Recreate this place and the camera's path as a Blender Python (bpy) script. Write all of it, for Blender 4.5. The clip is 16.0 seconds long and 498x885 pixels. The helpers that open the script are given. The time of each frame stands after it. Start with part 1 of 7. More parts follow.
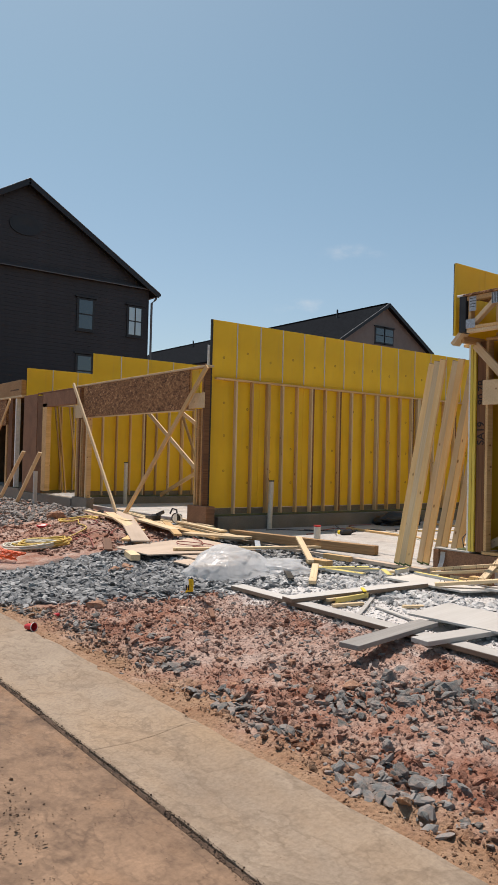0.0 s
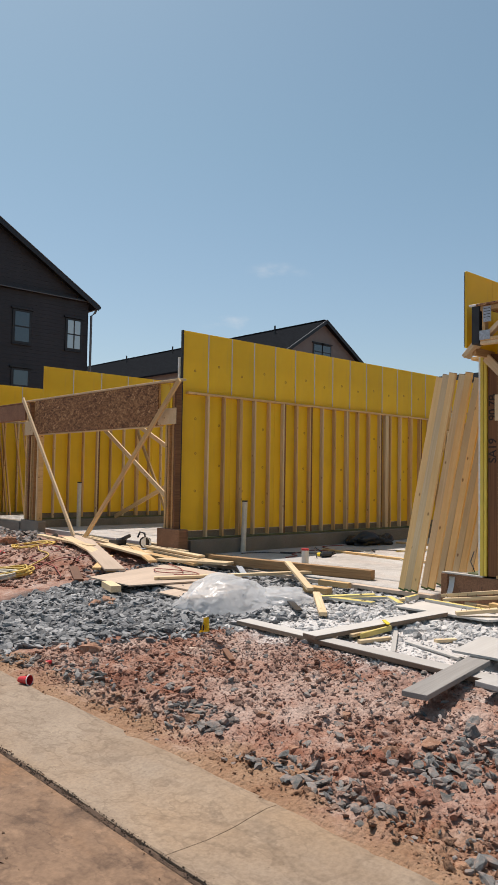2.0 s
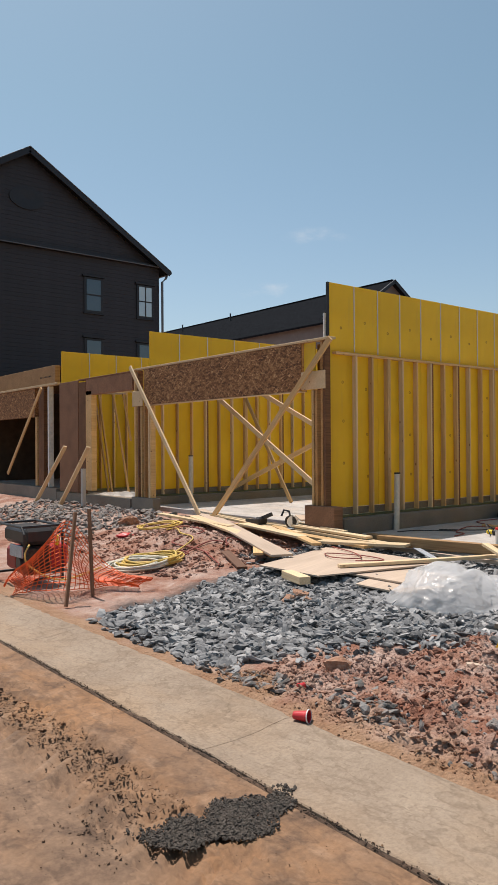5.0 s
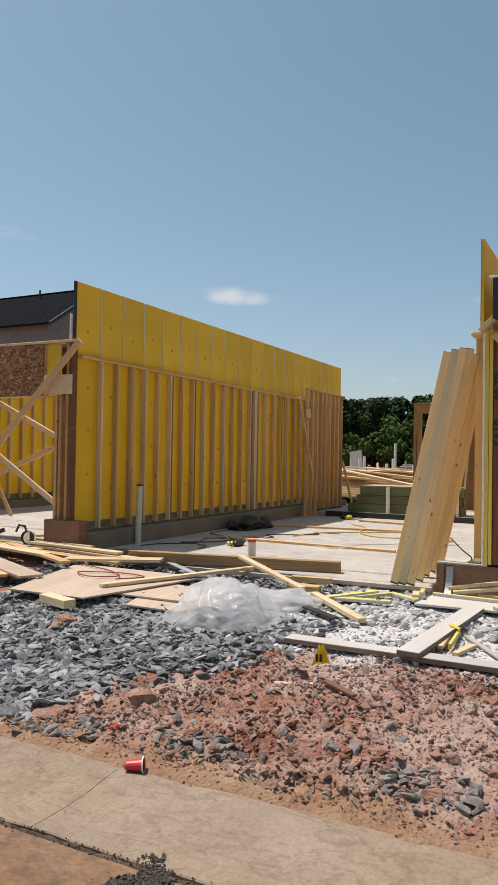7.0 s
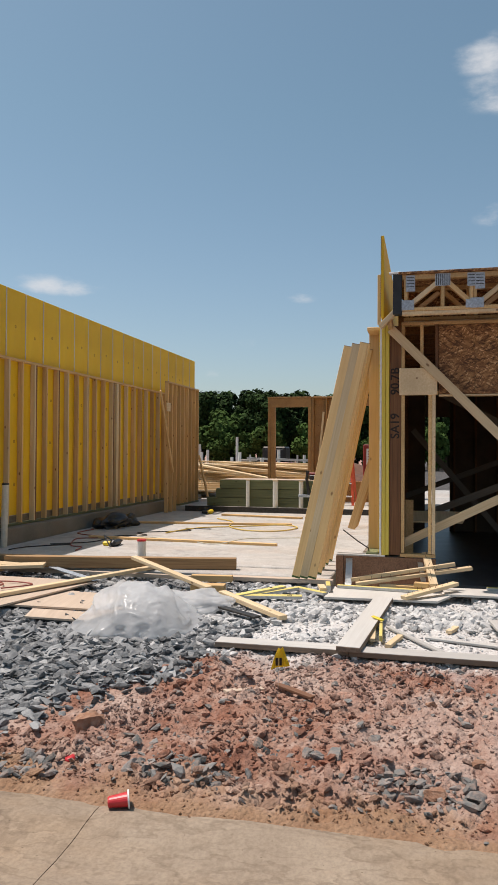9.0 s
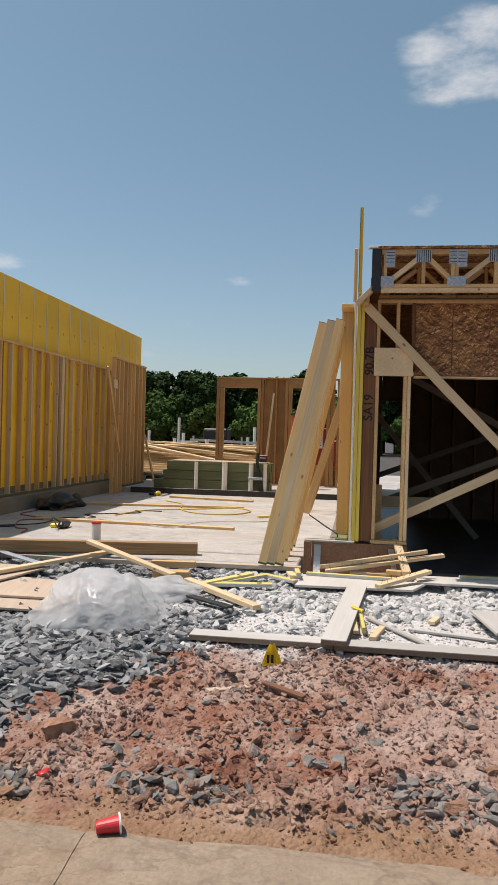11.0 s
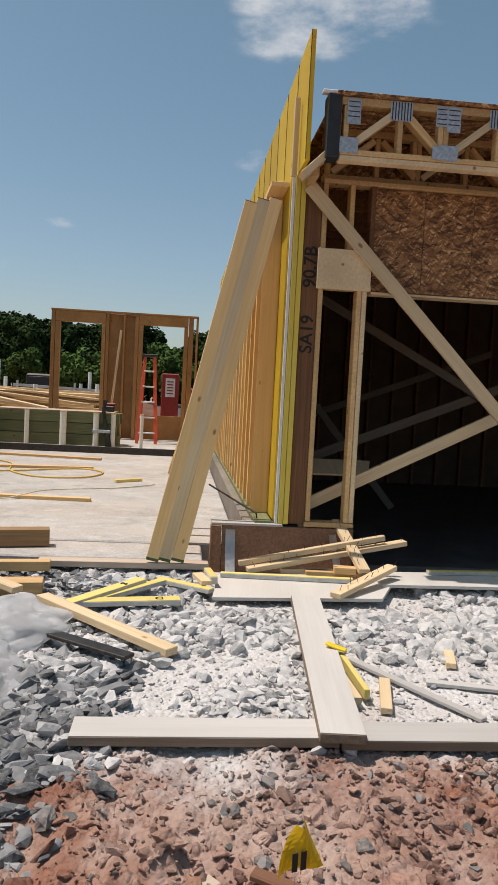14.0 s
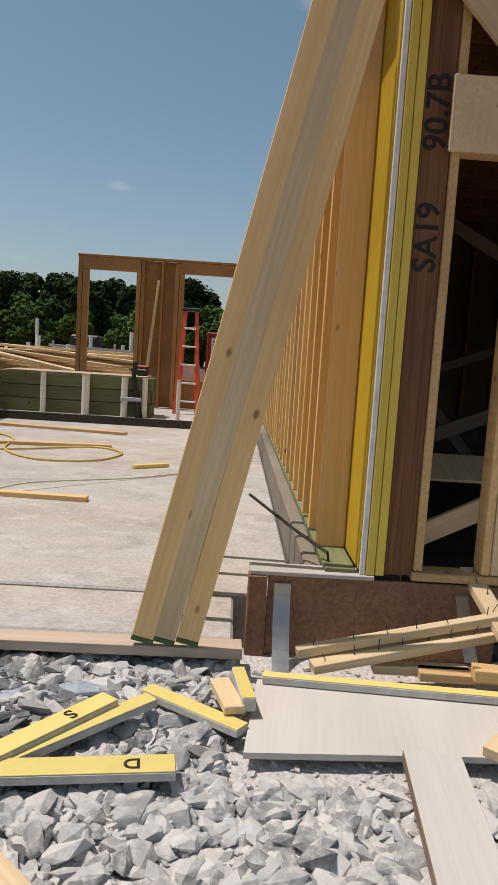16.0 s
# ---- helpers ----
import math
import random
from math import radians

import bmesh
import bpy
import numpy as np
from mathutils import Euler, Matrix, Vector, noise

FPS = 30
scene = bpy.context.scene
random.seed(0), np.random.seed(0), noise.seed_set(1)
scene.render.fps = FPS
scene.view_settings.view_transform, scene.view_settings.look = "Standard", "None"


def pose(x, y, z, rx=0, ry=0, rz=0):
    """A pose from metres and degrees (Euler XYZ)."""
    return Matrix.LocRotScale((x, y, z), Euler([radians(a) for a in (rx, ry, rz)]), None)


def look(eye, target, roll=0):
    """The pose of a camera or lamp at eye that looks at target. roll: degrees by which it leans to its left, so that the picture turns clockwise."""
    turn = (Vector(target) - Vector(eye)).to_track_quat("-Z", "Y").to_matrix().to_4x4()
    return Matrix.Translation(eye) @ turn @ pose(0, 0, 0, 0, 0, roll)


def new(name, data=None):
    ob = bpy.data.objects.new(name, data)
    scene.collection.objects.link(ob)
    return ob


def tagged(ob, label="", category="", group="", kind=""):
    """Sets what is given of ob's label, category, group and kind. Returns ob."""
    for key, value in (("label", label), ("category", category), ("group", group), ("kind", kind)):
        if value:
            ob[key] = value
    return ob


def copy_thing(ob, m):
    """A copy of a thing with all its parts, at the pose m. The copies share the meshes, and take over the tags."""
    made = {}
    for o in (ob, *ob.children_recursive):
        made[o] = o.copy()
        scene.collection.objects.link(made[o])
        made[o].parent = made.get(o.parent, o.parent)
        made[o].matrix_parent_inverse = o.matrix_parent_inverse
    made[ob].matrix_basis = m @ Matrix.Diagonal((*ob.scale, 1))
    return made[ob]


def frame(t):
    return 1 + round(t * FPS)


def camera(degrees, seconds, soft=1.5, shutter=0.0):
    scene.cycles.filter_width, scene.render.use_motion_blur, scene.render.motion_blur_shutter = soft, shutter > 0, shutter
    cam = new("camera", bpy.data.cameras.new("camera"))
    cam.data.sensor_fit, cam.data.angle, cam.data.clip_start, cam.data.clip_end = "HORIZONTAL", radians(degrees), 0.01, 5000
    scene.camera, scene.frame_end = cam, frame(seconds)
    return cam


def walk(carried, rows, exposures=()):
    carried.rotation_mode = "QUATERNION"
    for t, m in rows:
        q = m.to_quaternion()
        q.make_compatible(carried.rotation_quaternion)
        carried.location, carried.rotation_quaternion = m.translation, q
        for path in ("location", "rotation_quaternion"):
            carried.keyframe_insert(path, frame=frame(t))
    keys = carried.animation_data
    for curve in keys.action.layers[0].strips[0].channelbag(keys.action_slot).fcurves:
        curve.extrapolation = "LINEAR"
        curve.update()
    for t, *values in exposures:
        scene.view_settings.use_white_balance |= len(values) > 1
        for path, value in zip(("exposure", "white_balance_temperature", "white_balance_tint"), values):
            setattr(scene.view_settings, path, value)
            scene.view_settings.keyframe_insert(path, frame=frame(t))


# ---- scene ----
cam = camera(37.3, 16.0, soft=0.6)
METRES, EYE, TILT, LEAN, TURN = 11.56, 1.695, 0.0, 0.0, -36.5
ROWS = [
    (0.0, 0.0, 0.0, 0.0, -0.03, 1.34, -1.39),
    (0.5, -0.0179, 0.0152, -0.0011, -0.89, 2.06, -1.34),
    (1.0, -0.0325, 0.0381, 0.0019, -2.4, 2.48, -1.12),
    (1.5, -0.0497, 0.0546, 0.0007, -4.55, 2.82, -1.08),
    (2.0, -0.0734, 0.0708, 0.0032, -5.68, 2.71, -0.93),
    (2.5, -0.0934, 0.0951, 0.0016, -5.49, 2.59, -0.76),
    (3.0, -0.1109, 0.1188, 0.004, -6.17, 1.75, -0.71),
    (3.5, -0.1302, 0.1369, 0.0035, -6.89, 0.76, -0.12),
    (4.0, -0.163, 0.1549, 0.0058, -3.41, 0.1, 0.44),
    (6.5, -0.277, 0.255, 0.0086, -10.01, 0.67, -1.93),
    (7.0, -0.2866, 0.2665, 0.0071, -26.31, 1.12, -0.96),
    (7.5, -0.3067, 0.2788, 0.0075, -34.2, 1.21, -1.32),
    (8.0, -0.3147, 0.3021, 0.0057, -37.09, 1.33, -1.08),
    (8.5, -0.326, 0.3215, 0.0061, -38.75, 1.05, -0.7),
    (9.0, -0.3369, 0.3315, 0.0071, -40.0, 0.8, -0.35),
    (9.5, -0.3374, 0.3356, 0.0062, -41.23, 0.64, -0.42),
    (12.0, -0.3239, 0.4317, 0.0001, -48.77, -1.09, -2.53),
    (12.5, -0.3047, 0.4691, -0.0001, -51.75, -1.3, -2.36),
    (13.0, -0.2781, 0.5115, -0.0026, -54.97, -2.03, -2.07),
    (13.5, -0.2381, 0.545, -0.0081, -57.42, -2.97, -2.41),
    (14.0, -0.1963, 0.5764, -0.0081, -58.77, -3.67, -2.98),
    (14.5, -0.1505, 0.6001, -0.0121, -58.61, -4.19, -3.13),
    (15.0, -0.1021, 0.6256, -0.0123, -57.38, -5.23, -3.16),
    (15.5, -0.0619, 0.661, -0.0138, -56.29, -6.31, -3.14),
    (16.0, -0.0139, 0.6935, -0.0136, -54.5, -6.54, -3.58),
]
path = [(t, pose(0, 0, EYE, TILT, LEAN, TURN) @ pose(METRES * x, METRES * y, METRES * z, 90 + pitch, roll, yaw)) for t, x, y, z, yaw, pitch, roll in ROWS]
path += [(4.2, look((-0.490, 2.763, 1.746), (0.754, 4.330, 1.749), -0.5)), (6.3, look((-0.795, 4.185, 1.795), (0.597, 5.625, 1.820), 1.5)),
         (9.7, look((-0.776, 5.440, 1.749), (1.182, 5.849, 1.773), 0.4)), (11.8, look((-0.163, 6.182, 1.732), (1.827, 6.377, 1.692), 2.5))]
walk(cam, sorted(path, key=lambda row: row[0]), [(t, stops, 6500, 15) for t, stops in ((0.0, 0.08), (4.0, 0.08), (6.4, 0.20), (7.2, 0.05), (8.0, 0.06), (9.5, 0.06), (12.0, 0.02), (14.0, -0.05), (15.5, -0.20), (16.0, -0.22))])

# ---- world, sun, exposure ----
SUN_DIR = Vector((0.02, 0.36, 0.935)).normalized()   # towards the sun
world = bpy.data.worlds.new("world")
scene.world = world
world.use_nodes = True
wn, wl = world.node_tree.nodes, world.node_tree.links
wn.clear()
sky = wn.new("ShaderNodeTexSky")
sky.sky_type, sky.sun_disc = "NISHITA", False
sky.sun_elevation = math.asin(SUN_DIR.z)
sky.sun_rotation = math.atan2(SUN_DIR.x, SUN_DIR.y)
sky.air_density, sky.dust_density, sky.ozone_density = 1.0, 1.4, 1.7
back = wn.new("ShaderNodeBackground")
back.inputs["Strength"].default_value = 0.118
wout = wn.new("ShaderNodeOutputWorld")
coord = wn.new("ShaderNodeTexCoord")
puff = wn.new("ShaderNodeTexNoise")
puff.inputs["Scale"].default_value, puff.inputs["Detail"].default_value, puff.inputs["Roughness"].default_value = 13.0, 10.0, 0.6
squash = wn.new("ShaderNodeVectorMath")
squash.operation, squash.inputs[1].default_value = "MULTIPLY", (1, 1, 2.4)
wl.new(coord.outputs["Generated"], squash.inputs[0])
wl.new(squash.outputs[0], puff.inputs["Vector"])
# fair-weather clouds: direction (azimuth from +x towards +y, elevation), half width, half height, density
CLOUDS = [(-5.0, 27.4, 2.6, 1.2, 1.0), (-7.6, 25.2, 4.4, 1.5, 1.0), (-11.9, 27.0, 5.0, 2.1, 1.0), (-9.1, 28.3, 4.2, 1.3, 1.0), (-5.0, 17.1, 1.5, 0.9, 0.7), (28.2, 12.4, 3.1, 0.85, 0.95),
          (9.3, 11.9, 1.3, 0.42, 0.75), (13.2, 8.4, 1.3, 0.4, 0.4), (16.4, 6.1, 0.9, 0.3, 0.5), (49.8, 11.9, 2.9, 0.65, 0.75),
          (45.7, 15.7, 2.3, 0.7, 0.4), (1.6, 8.0, 1.2, 0.4, 0.5)]
total = None
for az, el, wide, high, dens in CLOUDS:
    a, e = radians(az), radians(el)
    d = Vector((math.cos(e) * math.cos(a), math.cos(e) * math.sin(a), math.sin(e)))
    right = Vector((math.sin(a), -math.cos(a), 0))
    up = right.cross(d)
    dots = []
    for axis, size in ((right, wide), (up, high)):
        n = wn.new("ShaderNodeVectorMath")
        n.operation, n.inputs[1].default_value = "DOT_PRODUCT", axis / math.sin(radians(size))
        wl.new(coord.outputs["Generated"], n.inputs[0])
        off = wn.new("ShaderNodeMath")
        off.operation = "SUBTRACT"
        off.inputs[1].default_value = d.dot(axis) / math.sin(radians(size))
        wl.new(n.outputs["Value"], off.inputs[0])
        sq = wn.new("ShaderNodeMath")
        sq.operation = "MULTIPLY"
        wl.new(off.outputs[0], sq.inputs[0]), wl.new(off.outputs[0], sq.inputs[1])
        dots.append(sq)
    front = wn.new("ShaderNodeVectorMath")
    front.operation, front.inputs[1].default_value = "DOT_PRODUCT", d
    wl.new(coord.outputs["Generated"], front.inputs[0])
    ahead = wn.new("ShaderNodeMath")
    ahead.operation, ahead.inputs[1].default_value = "GREATER_THAN", 0.5
    wl.new(front.outputs["Value"], ahead.inputs[0])
    s = wn.new("ShaderNodeMath")
    s.operation = "ADD"
    wl.new(dots[0].outputs[0], s.inputs[0]), wl.new(dots[1].outputs[0], s.inputs[1])
    m = wn.new("ShaderNodeMapRange")
    m.inputs["From Min"].default_value, m.inputs["From Max"].default_value = 1.6, 0.0
    m.inputs["To Min"].default_value, m.inputs["To Max"].default_value = 0.0, dens
    wl.new(s.outputs[0], m.inputs["Value"])
    g = wn.new("ShaderNodeMath")
    g.operation = "MULTIPLY"
    wl.new(m.outputs[0], g.inputs[0]), wl.new(ahead.outputs[0], g.inputs[1])
    if total is None:
        total = g
    else:
        add = wn.new("ShaderNodeMath")
        add.operation = "MAXIMUM"
        wl.new(total.outputs[0], add.inputs[0]), wl.new(g.outputs[0], add.inputs[1])
        total = add
ragged = wn.new("ShaderNodeMath")
ragged.operation = "MULTIPLY_ADD"
ragged.inputs[1].default_value, ragged.inputs[2].default_value = 3.4, -1.75
wl.new(puff.outputs["Fac"], ragged.inputs[0])
whole = wn.new("ShaderNodeMath")
whole.operation = "ADD"
wl.new(total.outputs[0], whole.inputs[0]), wl.new(ragged.outputs[0], whole.inputs[1])
edge = wn.new("ShaderNodeMapRange")
edge.interpolation_type = "SMOOTHSTEP"
edge.inputs["From Min"].default_value, edge.inputs["From Max"].default_value = 0.15, 1.9
wl.new(whole.outputs[0], edge.inputs["Value"])
fade = wn.new("ShaderNodeMapRange")
fade.inputs["From Max"].default_value, fade.inputs["To Max"].default_value = 0.45, 0.9
wl.new(total.outputs[0], fade.inputs["Value"])
veil = wn.new("ShaderNodeMath")
veil.operation = "MULTIPLY"
wl.new(fade.outputs[0], veil.inputs[0]), wl.new(edge.outputs[0], veil.inputs[1])
blend = wn.new("ShaderNodeMix")
blend.data_type = "RGBA"
blend.inputs["B"].default_value = (5.9, 6.1, 6.1, 1)
wl.new(veil.outputs[0], blend.inputs["Factor"])
tint = wn.new("ShaderNodeMix")
tint.data_type, tint.blend_type = "RGBA", "MULTIPLY"
tint.inputs["Factor"].default_value = 1.0
# summer haze: cooler towards the horizon
height = wn.new("ShaderNodeSeparateXYZ")
wl.new(coord.outputs["Generated"], height.inputs[0])
haze = wn.new("ShaderNodeMapRange")
haze.inputs["From Min"].default_value, haze.inputs["From Max"].default_value = 0.0, 0.42
wl.new(height.outputs["Z"], haze.inputs["Value"])
cool = wn.new("ShaderNodeMix")
cool.data_type = "RGBA"
cool.inputs["A"].default_value, cool.inputs["B"].default_value = (0.975, 0.97, 0.92, 1), (0.90, 1.02, 0.86, 1)
wl.new(haze.outputs[0], cool.inputs["Factor"])
wl.new(cool.outputs["Result"], tint.inputs["B"])
wl.new(sky.outputs[0], tint.inputs["A"])
wl.new(tint.outputs["Result"], blend.inputs["A"])
wl.new(blend.outputs["Result"], back.inputs["Color"])
wl.new(back.outputs[0], wout.inputs[0])
sun = new("sun", bpy.data.lights.new("sun", "SUN"))
sun.data.energy, sun.data.angle, sun.data.color = 4.5, radians(0.55), (1.0, 0.915, 0.815)
sun.matrix_world = look(SUN_DIR * 60, (0, 0, 0))

# ---- materials ----
def material(name, rough=0.7, metal=0.0):
    m = bpy.data.materials.new(name)
    m.use_nodes = True
    b = m.node_tree.nodes["Principled BSDF"]
    b.inputs["Roughness"].default_value, b.inputs["Metallic"].default_value = rough, metal
    return m, m.node_tree.nodes, m.node_tree.links, b


def noise_node(n, l, scale, detail=4.0, rough=0.55, vec=None, stretch=None, coords="Object"):
    tex = n.new("ShaderNodeTexNoise")
    tex.inputs["Scale"].default_value, tex.inputs["Detail"].default_value, tex.inputs["Roughness"].default_value = scale, detail, rough
    if vec is None:
        c = n.new("ShaderNodeTexCoord")
        vec = c.outputs[coords]
    if stretch:
        mp = n.new("ShaderNodeMapping")
        mp.inputs["Scale"].default_value = stretch
        l.new(vec, mp.inputs["Vector"])
        vec = mp.outputs[0]
    l.new(vec, tex.inputs["Vector"])
    return tex


def ramp(n, l, src, stops):
    r = n.new("ShaderNodeValToRGB")
    while len(r.color_ramp.elements) < len(stops):
        r.color_ramp.elements.new(0.5)
    for e, (p, c) in zip(r.color_ramp.elements, stops):
        e.position, e.color = p, (*c, 1) if len(c) == 3 else c
    l.new(src, r.inputs["Fac"])
    return r


def mix(n, l, fac, a, b, mode="MIX"):
    m = n.new("ShaderNodeMix")
    m.data_type, m.blend_type = "RGBA", mode
    for sock, v in ((m.inputs["Factor"], fac), (m.inputs["A"], a), (m.inputs["B"], b)):
        if isinstance(v, (int, float)):
            sock.default_value = v
        elif isinstance(v, tuple):
            sock.default_value = (*v, 1)
        else:
            l.new(v, sock)
    return m.outputs["Result"]


def bump(n, l, b, src, strength, distance):
    u = n.new("ShaderNodeBump")
    u.inputs["Strength"].default_value, u.inputs["Distance"].default_value = strength, distance
    l.new(src, u.inputs["Height"])
    l.new(u.outputs[0], b.inputs["Normal"])


def random_value(n, l, tint, low, high):
    """Brightness that differs from object to object."""
    info = n.new("ShaderNodeObjectInfo")
    r = n.new("ShaderNodeMapRange")
    r.inputs["To Min"].default_value, r.inputs["To Max"].default_value = low, high
    l.new(info.outputs["Random"], r.inputs["Value"])
    h = n.new("ShaderNodeHueSaturation")
    l.new(r.outputs[0], h.inputs["Value"])
    l.new(tint, h.inputs["Color"])
    return h.outputs[0]


def lumber_material(name, light, dark, knots=True, rough=0.75, spread=(0.8, 1.12)):
    """Sawn softwood, its grain along the piece's own x axis."""
    m, n, l, b = material(name, rough)
    c = n.new("ShaderNodeTexCoord")
    info = n.new("ShaderNodeObjectInfo")
    shift = n.new("ShaderNodeVectorMath")
    shift.operation = "MULTIPLY_ADD"
    l.new(info.outputs["Random"], shift.inputs[0])
    shift.inputs[1].default_value = (37, 11, 23)
    l.new(c.outputs["Object"], shift.inputs[2])
    grain = noise_node(n, l, 30, 6, 0.68, shift.outputs[0], (0.045, 1.7, 1.7))
    col = ramp(n, l, grain.outputs["Fac"], [(0.32, dark), (0.66, light)]).outputs[0]
    stain = noise_node(n, l, 2.2, 3, 0.5, shift.outputs[0], (0.35, 1.5, 1.5))
    col = mix(n, l, ramp(n, l, stain.outputs["Fac"], [(0.4, (0, 0, 0)), (0.8, (0.55, 0.55, 0.55))]).outputs[0], col, tuple(v * 0.72 for v in dark))
    if knots:
        v = n.new("ShaderNodeTexVoronoi")
        v.inputs["Scale"].default_value = 7.0
        mp = n.new("ShaderNodeMapping")
        mp.inputs["Scale"].default_value = (0.55, 1.0, 1.0)
        l.new(shift.outputs[0], mp.inputs["Vector"])
        l.new(mp.outputs[0], v.inputs["Vector"])
        k = ramp(n, l, v.outputs["Distance"], [(0.06, (1, 1, 1)), (0.12, (0, 0, 0))])
        col = mix(n, l, k.outputs[0], col, (dark[0] * 0.42, dark[1] * 0.33, dark[2] * 0.28))
    l.new(random_value(n, l, col, *spread), b.inputs["Base Color"])
    bump(n, l, b, grain.outputs["Fac"], 0.25, 0.004)
    return m


PINE = lumber_material("new_pine", (0.74, 0.50, 0.245), (0.54, 0.325, 0.13))
# pine made lighter and golden, standing in for bounced light on shaded studs
PINE_BOUNCE = lumber_material("bounce_lit_pine", (0.85, 0.585, 0.285), (0.74, 0.475, 0.205), spread=(0.92, 1.1))
PINE_PALE = lumber_material("pale_pine", (0.77, 0.605, 0.385), (0.63, 0.455, 0.26), spread=(0.85, 1.08))
PINE_GREY = lumber_material("dusty_plank", (0.52, 0.50, 0.47), (0.47, 0.445, 0.41), knots=False, spread=(0.86, 1.08))
BEAM_WOOD = lumber_material("laminated_beam", (0.44, 0.27, 0.125), (0.25, 0.135, 0.055), knots=False)
FRAME_PINE = lumber_material("amber_framing", (0.52, 0.29, 0.11), (0.33, 0.16, 0.055))
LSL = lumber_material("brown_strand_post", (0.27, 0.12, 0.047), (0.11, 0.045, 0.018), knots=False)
TREATED = lumber_material("treated_green_lumber", (0.20, 0.21, 0.10), (0.11, 0.125, 0.055), spread=(0.75, 1.2))
FORM_PLY = lumber_material("stained_form_ply", (0.36, 0.185, 0.10), (0.18, 0.085, 0.045), knots=False)
PLY = lumber_material("plywood_sheet", (0.56, 0.445, 0.345), (0.47, 0.36, 0.27), knots=False, spread=(0.92, 1.06))
PLANK_GREY = lumber_material("weathered_plank", (0.30, 0.285, 0.265), (0.22, 0.205, 0.19), knots=False)
PLY_DUSTY = lumber_material("dusty_sheathing_sheet", (0.60, 0.575, 0.53), (0.57, 0.54, 0.495), knots=False, spread=(0.95, 1.05))
# braces take a dim colour that holds the shade inside the garage
BRACE_SHADED = lumber_material("shaded_brace_wood", (0.17, 0.14, 0.11), (0.12, 0.095, 0.07), knots=False)
CUT_FACE = lumber_material("sheet_brown", (0.22, 0.10, 0.05), (0.12, 0.055, 0.03), knots=False)


def osb_material():
    m, n, l, b = material("strand_board", 0.8)
    c = n.new("ShaderNodeTexCoord")
    info = n.new("ShaderNodeObjectInfo")
    own = n.new("ShaderNodeVectorMath")
    own.operation = "MULTIPLY_ADD"
    l.new(info.outputs["Random"], own.inputs[0])
    own.inputs[1].default_value = (13, 41, 29)
    l.new(c.outputs["Object"], own.inputs[2])
    layers = []
    for k, (ang, sc, seed) in enumerate(((9, 30, 0.0), (-24, 28, 4.0), (38, 31, 9.0), (-60, 34, 13.0))):
        mp = n.new("ShaderNodeMapping")
        mp.inputs["Rotation"].default_value = (radians(ang), 0, 0)
        mp.inputs["Location"].default_value = (seed, seed, 0)
        mp.vector_type = "TEXTURE"
        mp.inputs["Scale"].default_value = (1, 2.6, 0.5)
        l.new(own.outputs[0], mp.inputs["Vector"])
        v = n.new("ShaderNodeTexVoronoi")
        v.inputs["Scale"].default_value = sc
        l.new(mp.outputs[0], v.inputs["Vector"])
        sep = n.new("ShaderNodeSeparateColor")
        l.new(v.outputs["Color"], sep.inputs[0])
        layers.append(sep)
    pick = n.new("ShaderNodeMath")
    pick.operation = "MAXIMUM"
    l.new(layers[0].outputs[0], pick.inputs[0]), l.new(layers[1].outputs[0], pick.inputs[1])
    pick2 = n.new("ShaderNodeMath")
    pick2.operation = "MINIMUM"
    l.new(layers[2].outputs[1], pick2.inputs[0]), l.new(layers[3].outputs[1], pick2.inputs[1])
    avg = n.new("ShaderNodeMath")
    avg.operation = "MULTIPLY_ADD"
    l.new(pick.outputs[0], avg.inputs[0])
    avg.inputs[1].default_value = 0.62
    half = n.new("ShaderNodeMath")
    half.operation = "MULTIPLY"
    half.inputs[1].default_value = 0.5
    l.new(pick2.outputs[0], half.inputs[0])
    l.new(half.outputs[0], avg.inputs[2])
    col = ramp(n, l, avg.outputs[0], [(0.3, (0.10, 0.042, 0.018)), (0.55, (0.25, 0.115, 0.045)), (0.8, (0.42, 0.215, 0.085)), (0.97, (0.72, 0.46, 0.23))]).outputs[0]
    fine = noise_node(n, l, 60, 3, 0.6, c.outputs["Object"])
    col = mix(n, l, 0.35, col, ramp(n, l, fine.outputs["Fac"], [(0.3, (0.4, 0.4, 0.4)), (0.7, (1, 1, 1))]).outputs[0], "MULTIPLY")
    l.new(col, b.inputs["Base Color"])
    bump(n, l, b, avg.outputs[0], 0.15, 0.003)
    return m


OSB = osb_material()


def yellow_material(name, base, dark, rough=0.55, glow=0.0):
    m, n, l, b = material(name, rough)
    s = noise_node(n, l, 1.3, 4, 0.55, coords="Object")
    col = ramp(n, l, s.outputs["Fac"], [(0.3, dark), (0.65, base)]).outputs[0]
    d = noise_node(n, l, 9, 5, 0.65, stretch=(1, 1, 0.15))
    col = mix(n, l, ramp(n, l, d.outputs["Fac"], [(0.55, (0, 0, 0)), (0.85, (0.45, 0.45, 0.45))]).outputs[0], col, (0.45, 0.33, 0.10))
    l.new(random_value(n, l, col, 0.9, 1.06), b.inputs["Base Color"])
    f = noise_node(n, l, 45, 3, 0.6)
    bump(n, l, b, f.outputs["Fac"], 0.12, 0.003)
    if glow:
        tr = n.new("ShaderNodeBsdfTranslucent")
        tr.inputs["Color"].default_value = (0.85, 0.62, 0.05, 1)
        mx = n.new("ShaderNodeMixShader")
        mx.inputs[0].default_value = glow
        l.new(b.outputs[0], mx.inputs[1]), l.new(tr.outputs[0], mx.inputs[2])
        l.new(mx.outputs[0], n["Material Output"].inputs["Surface"])
    return m


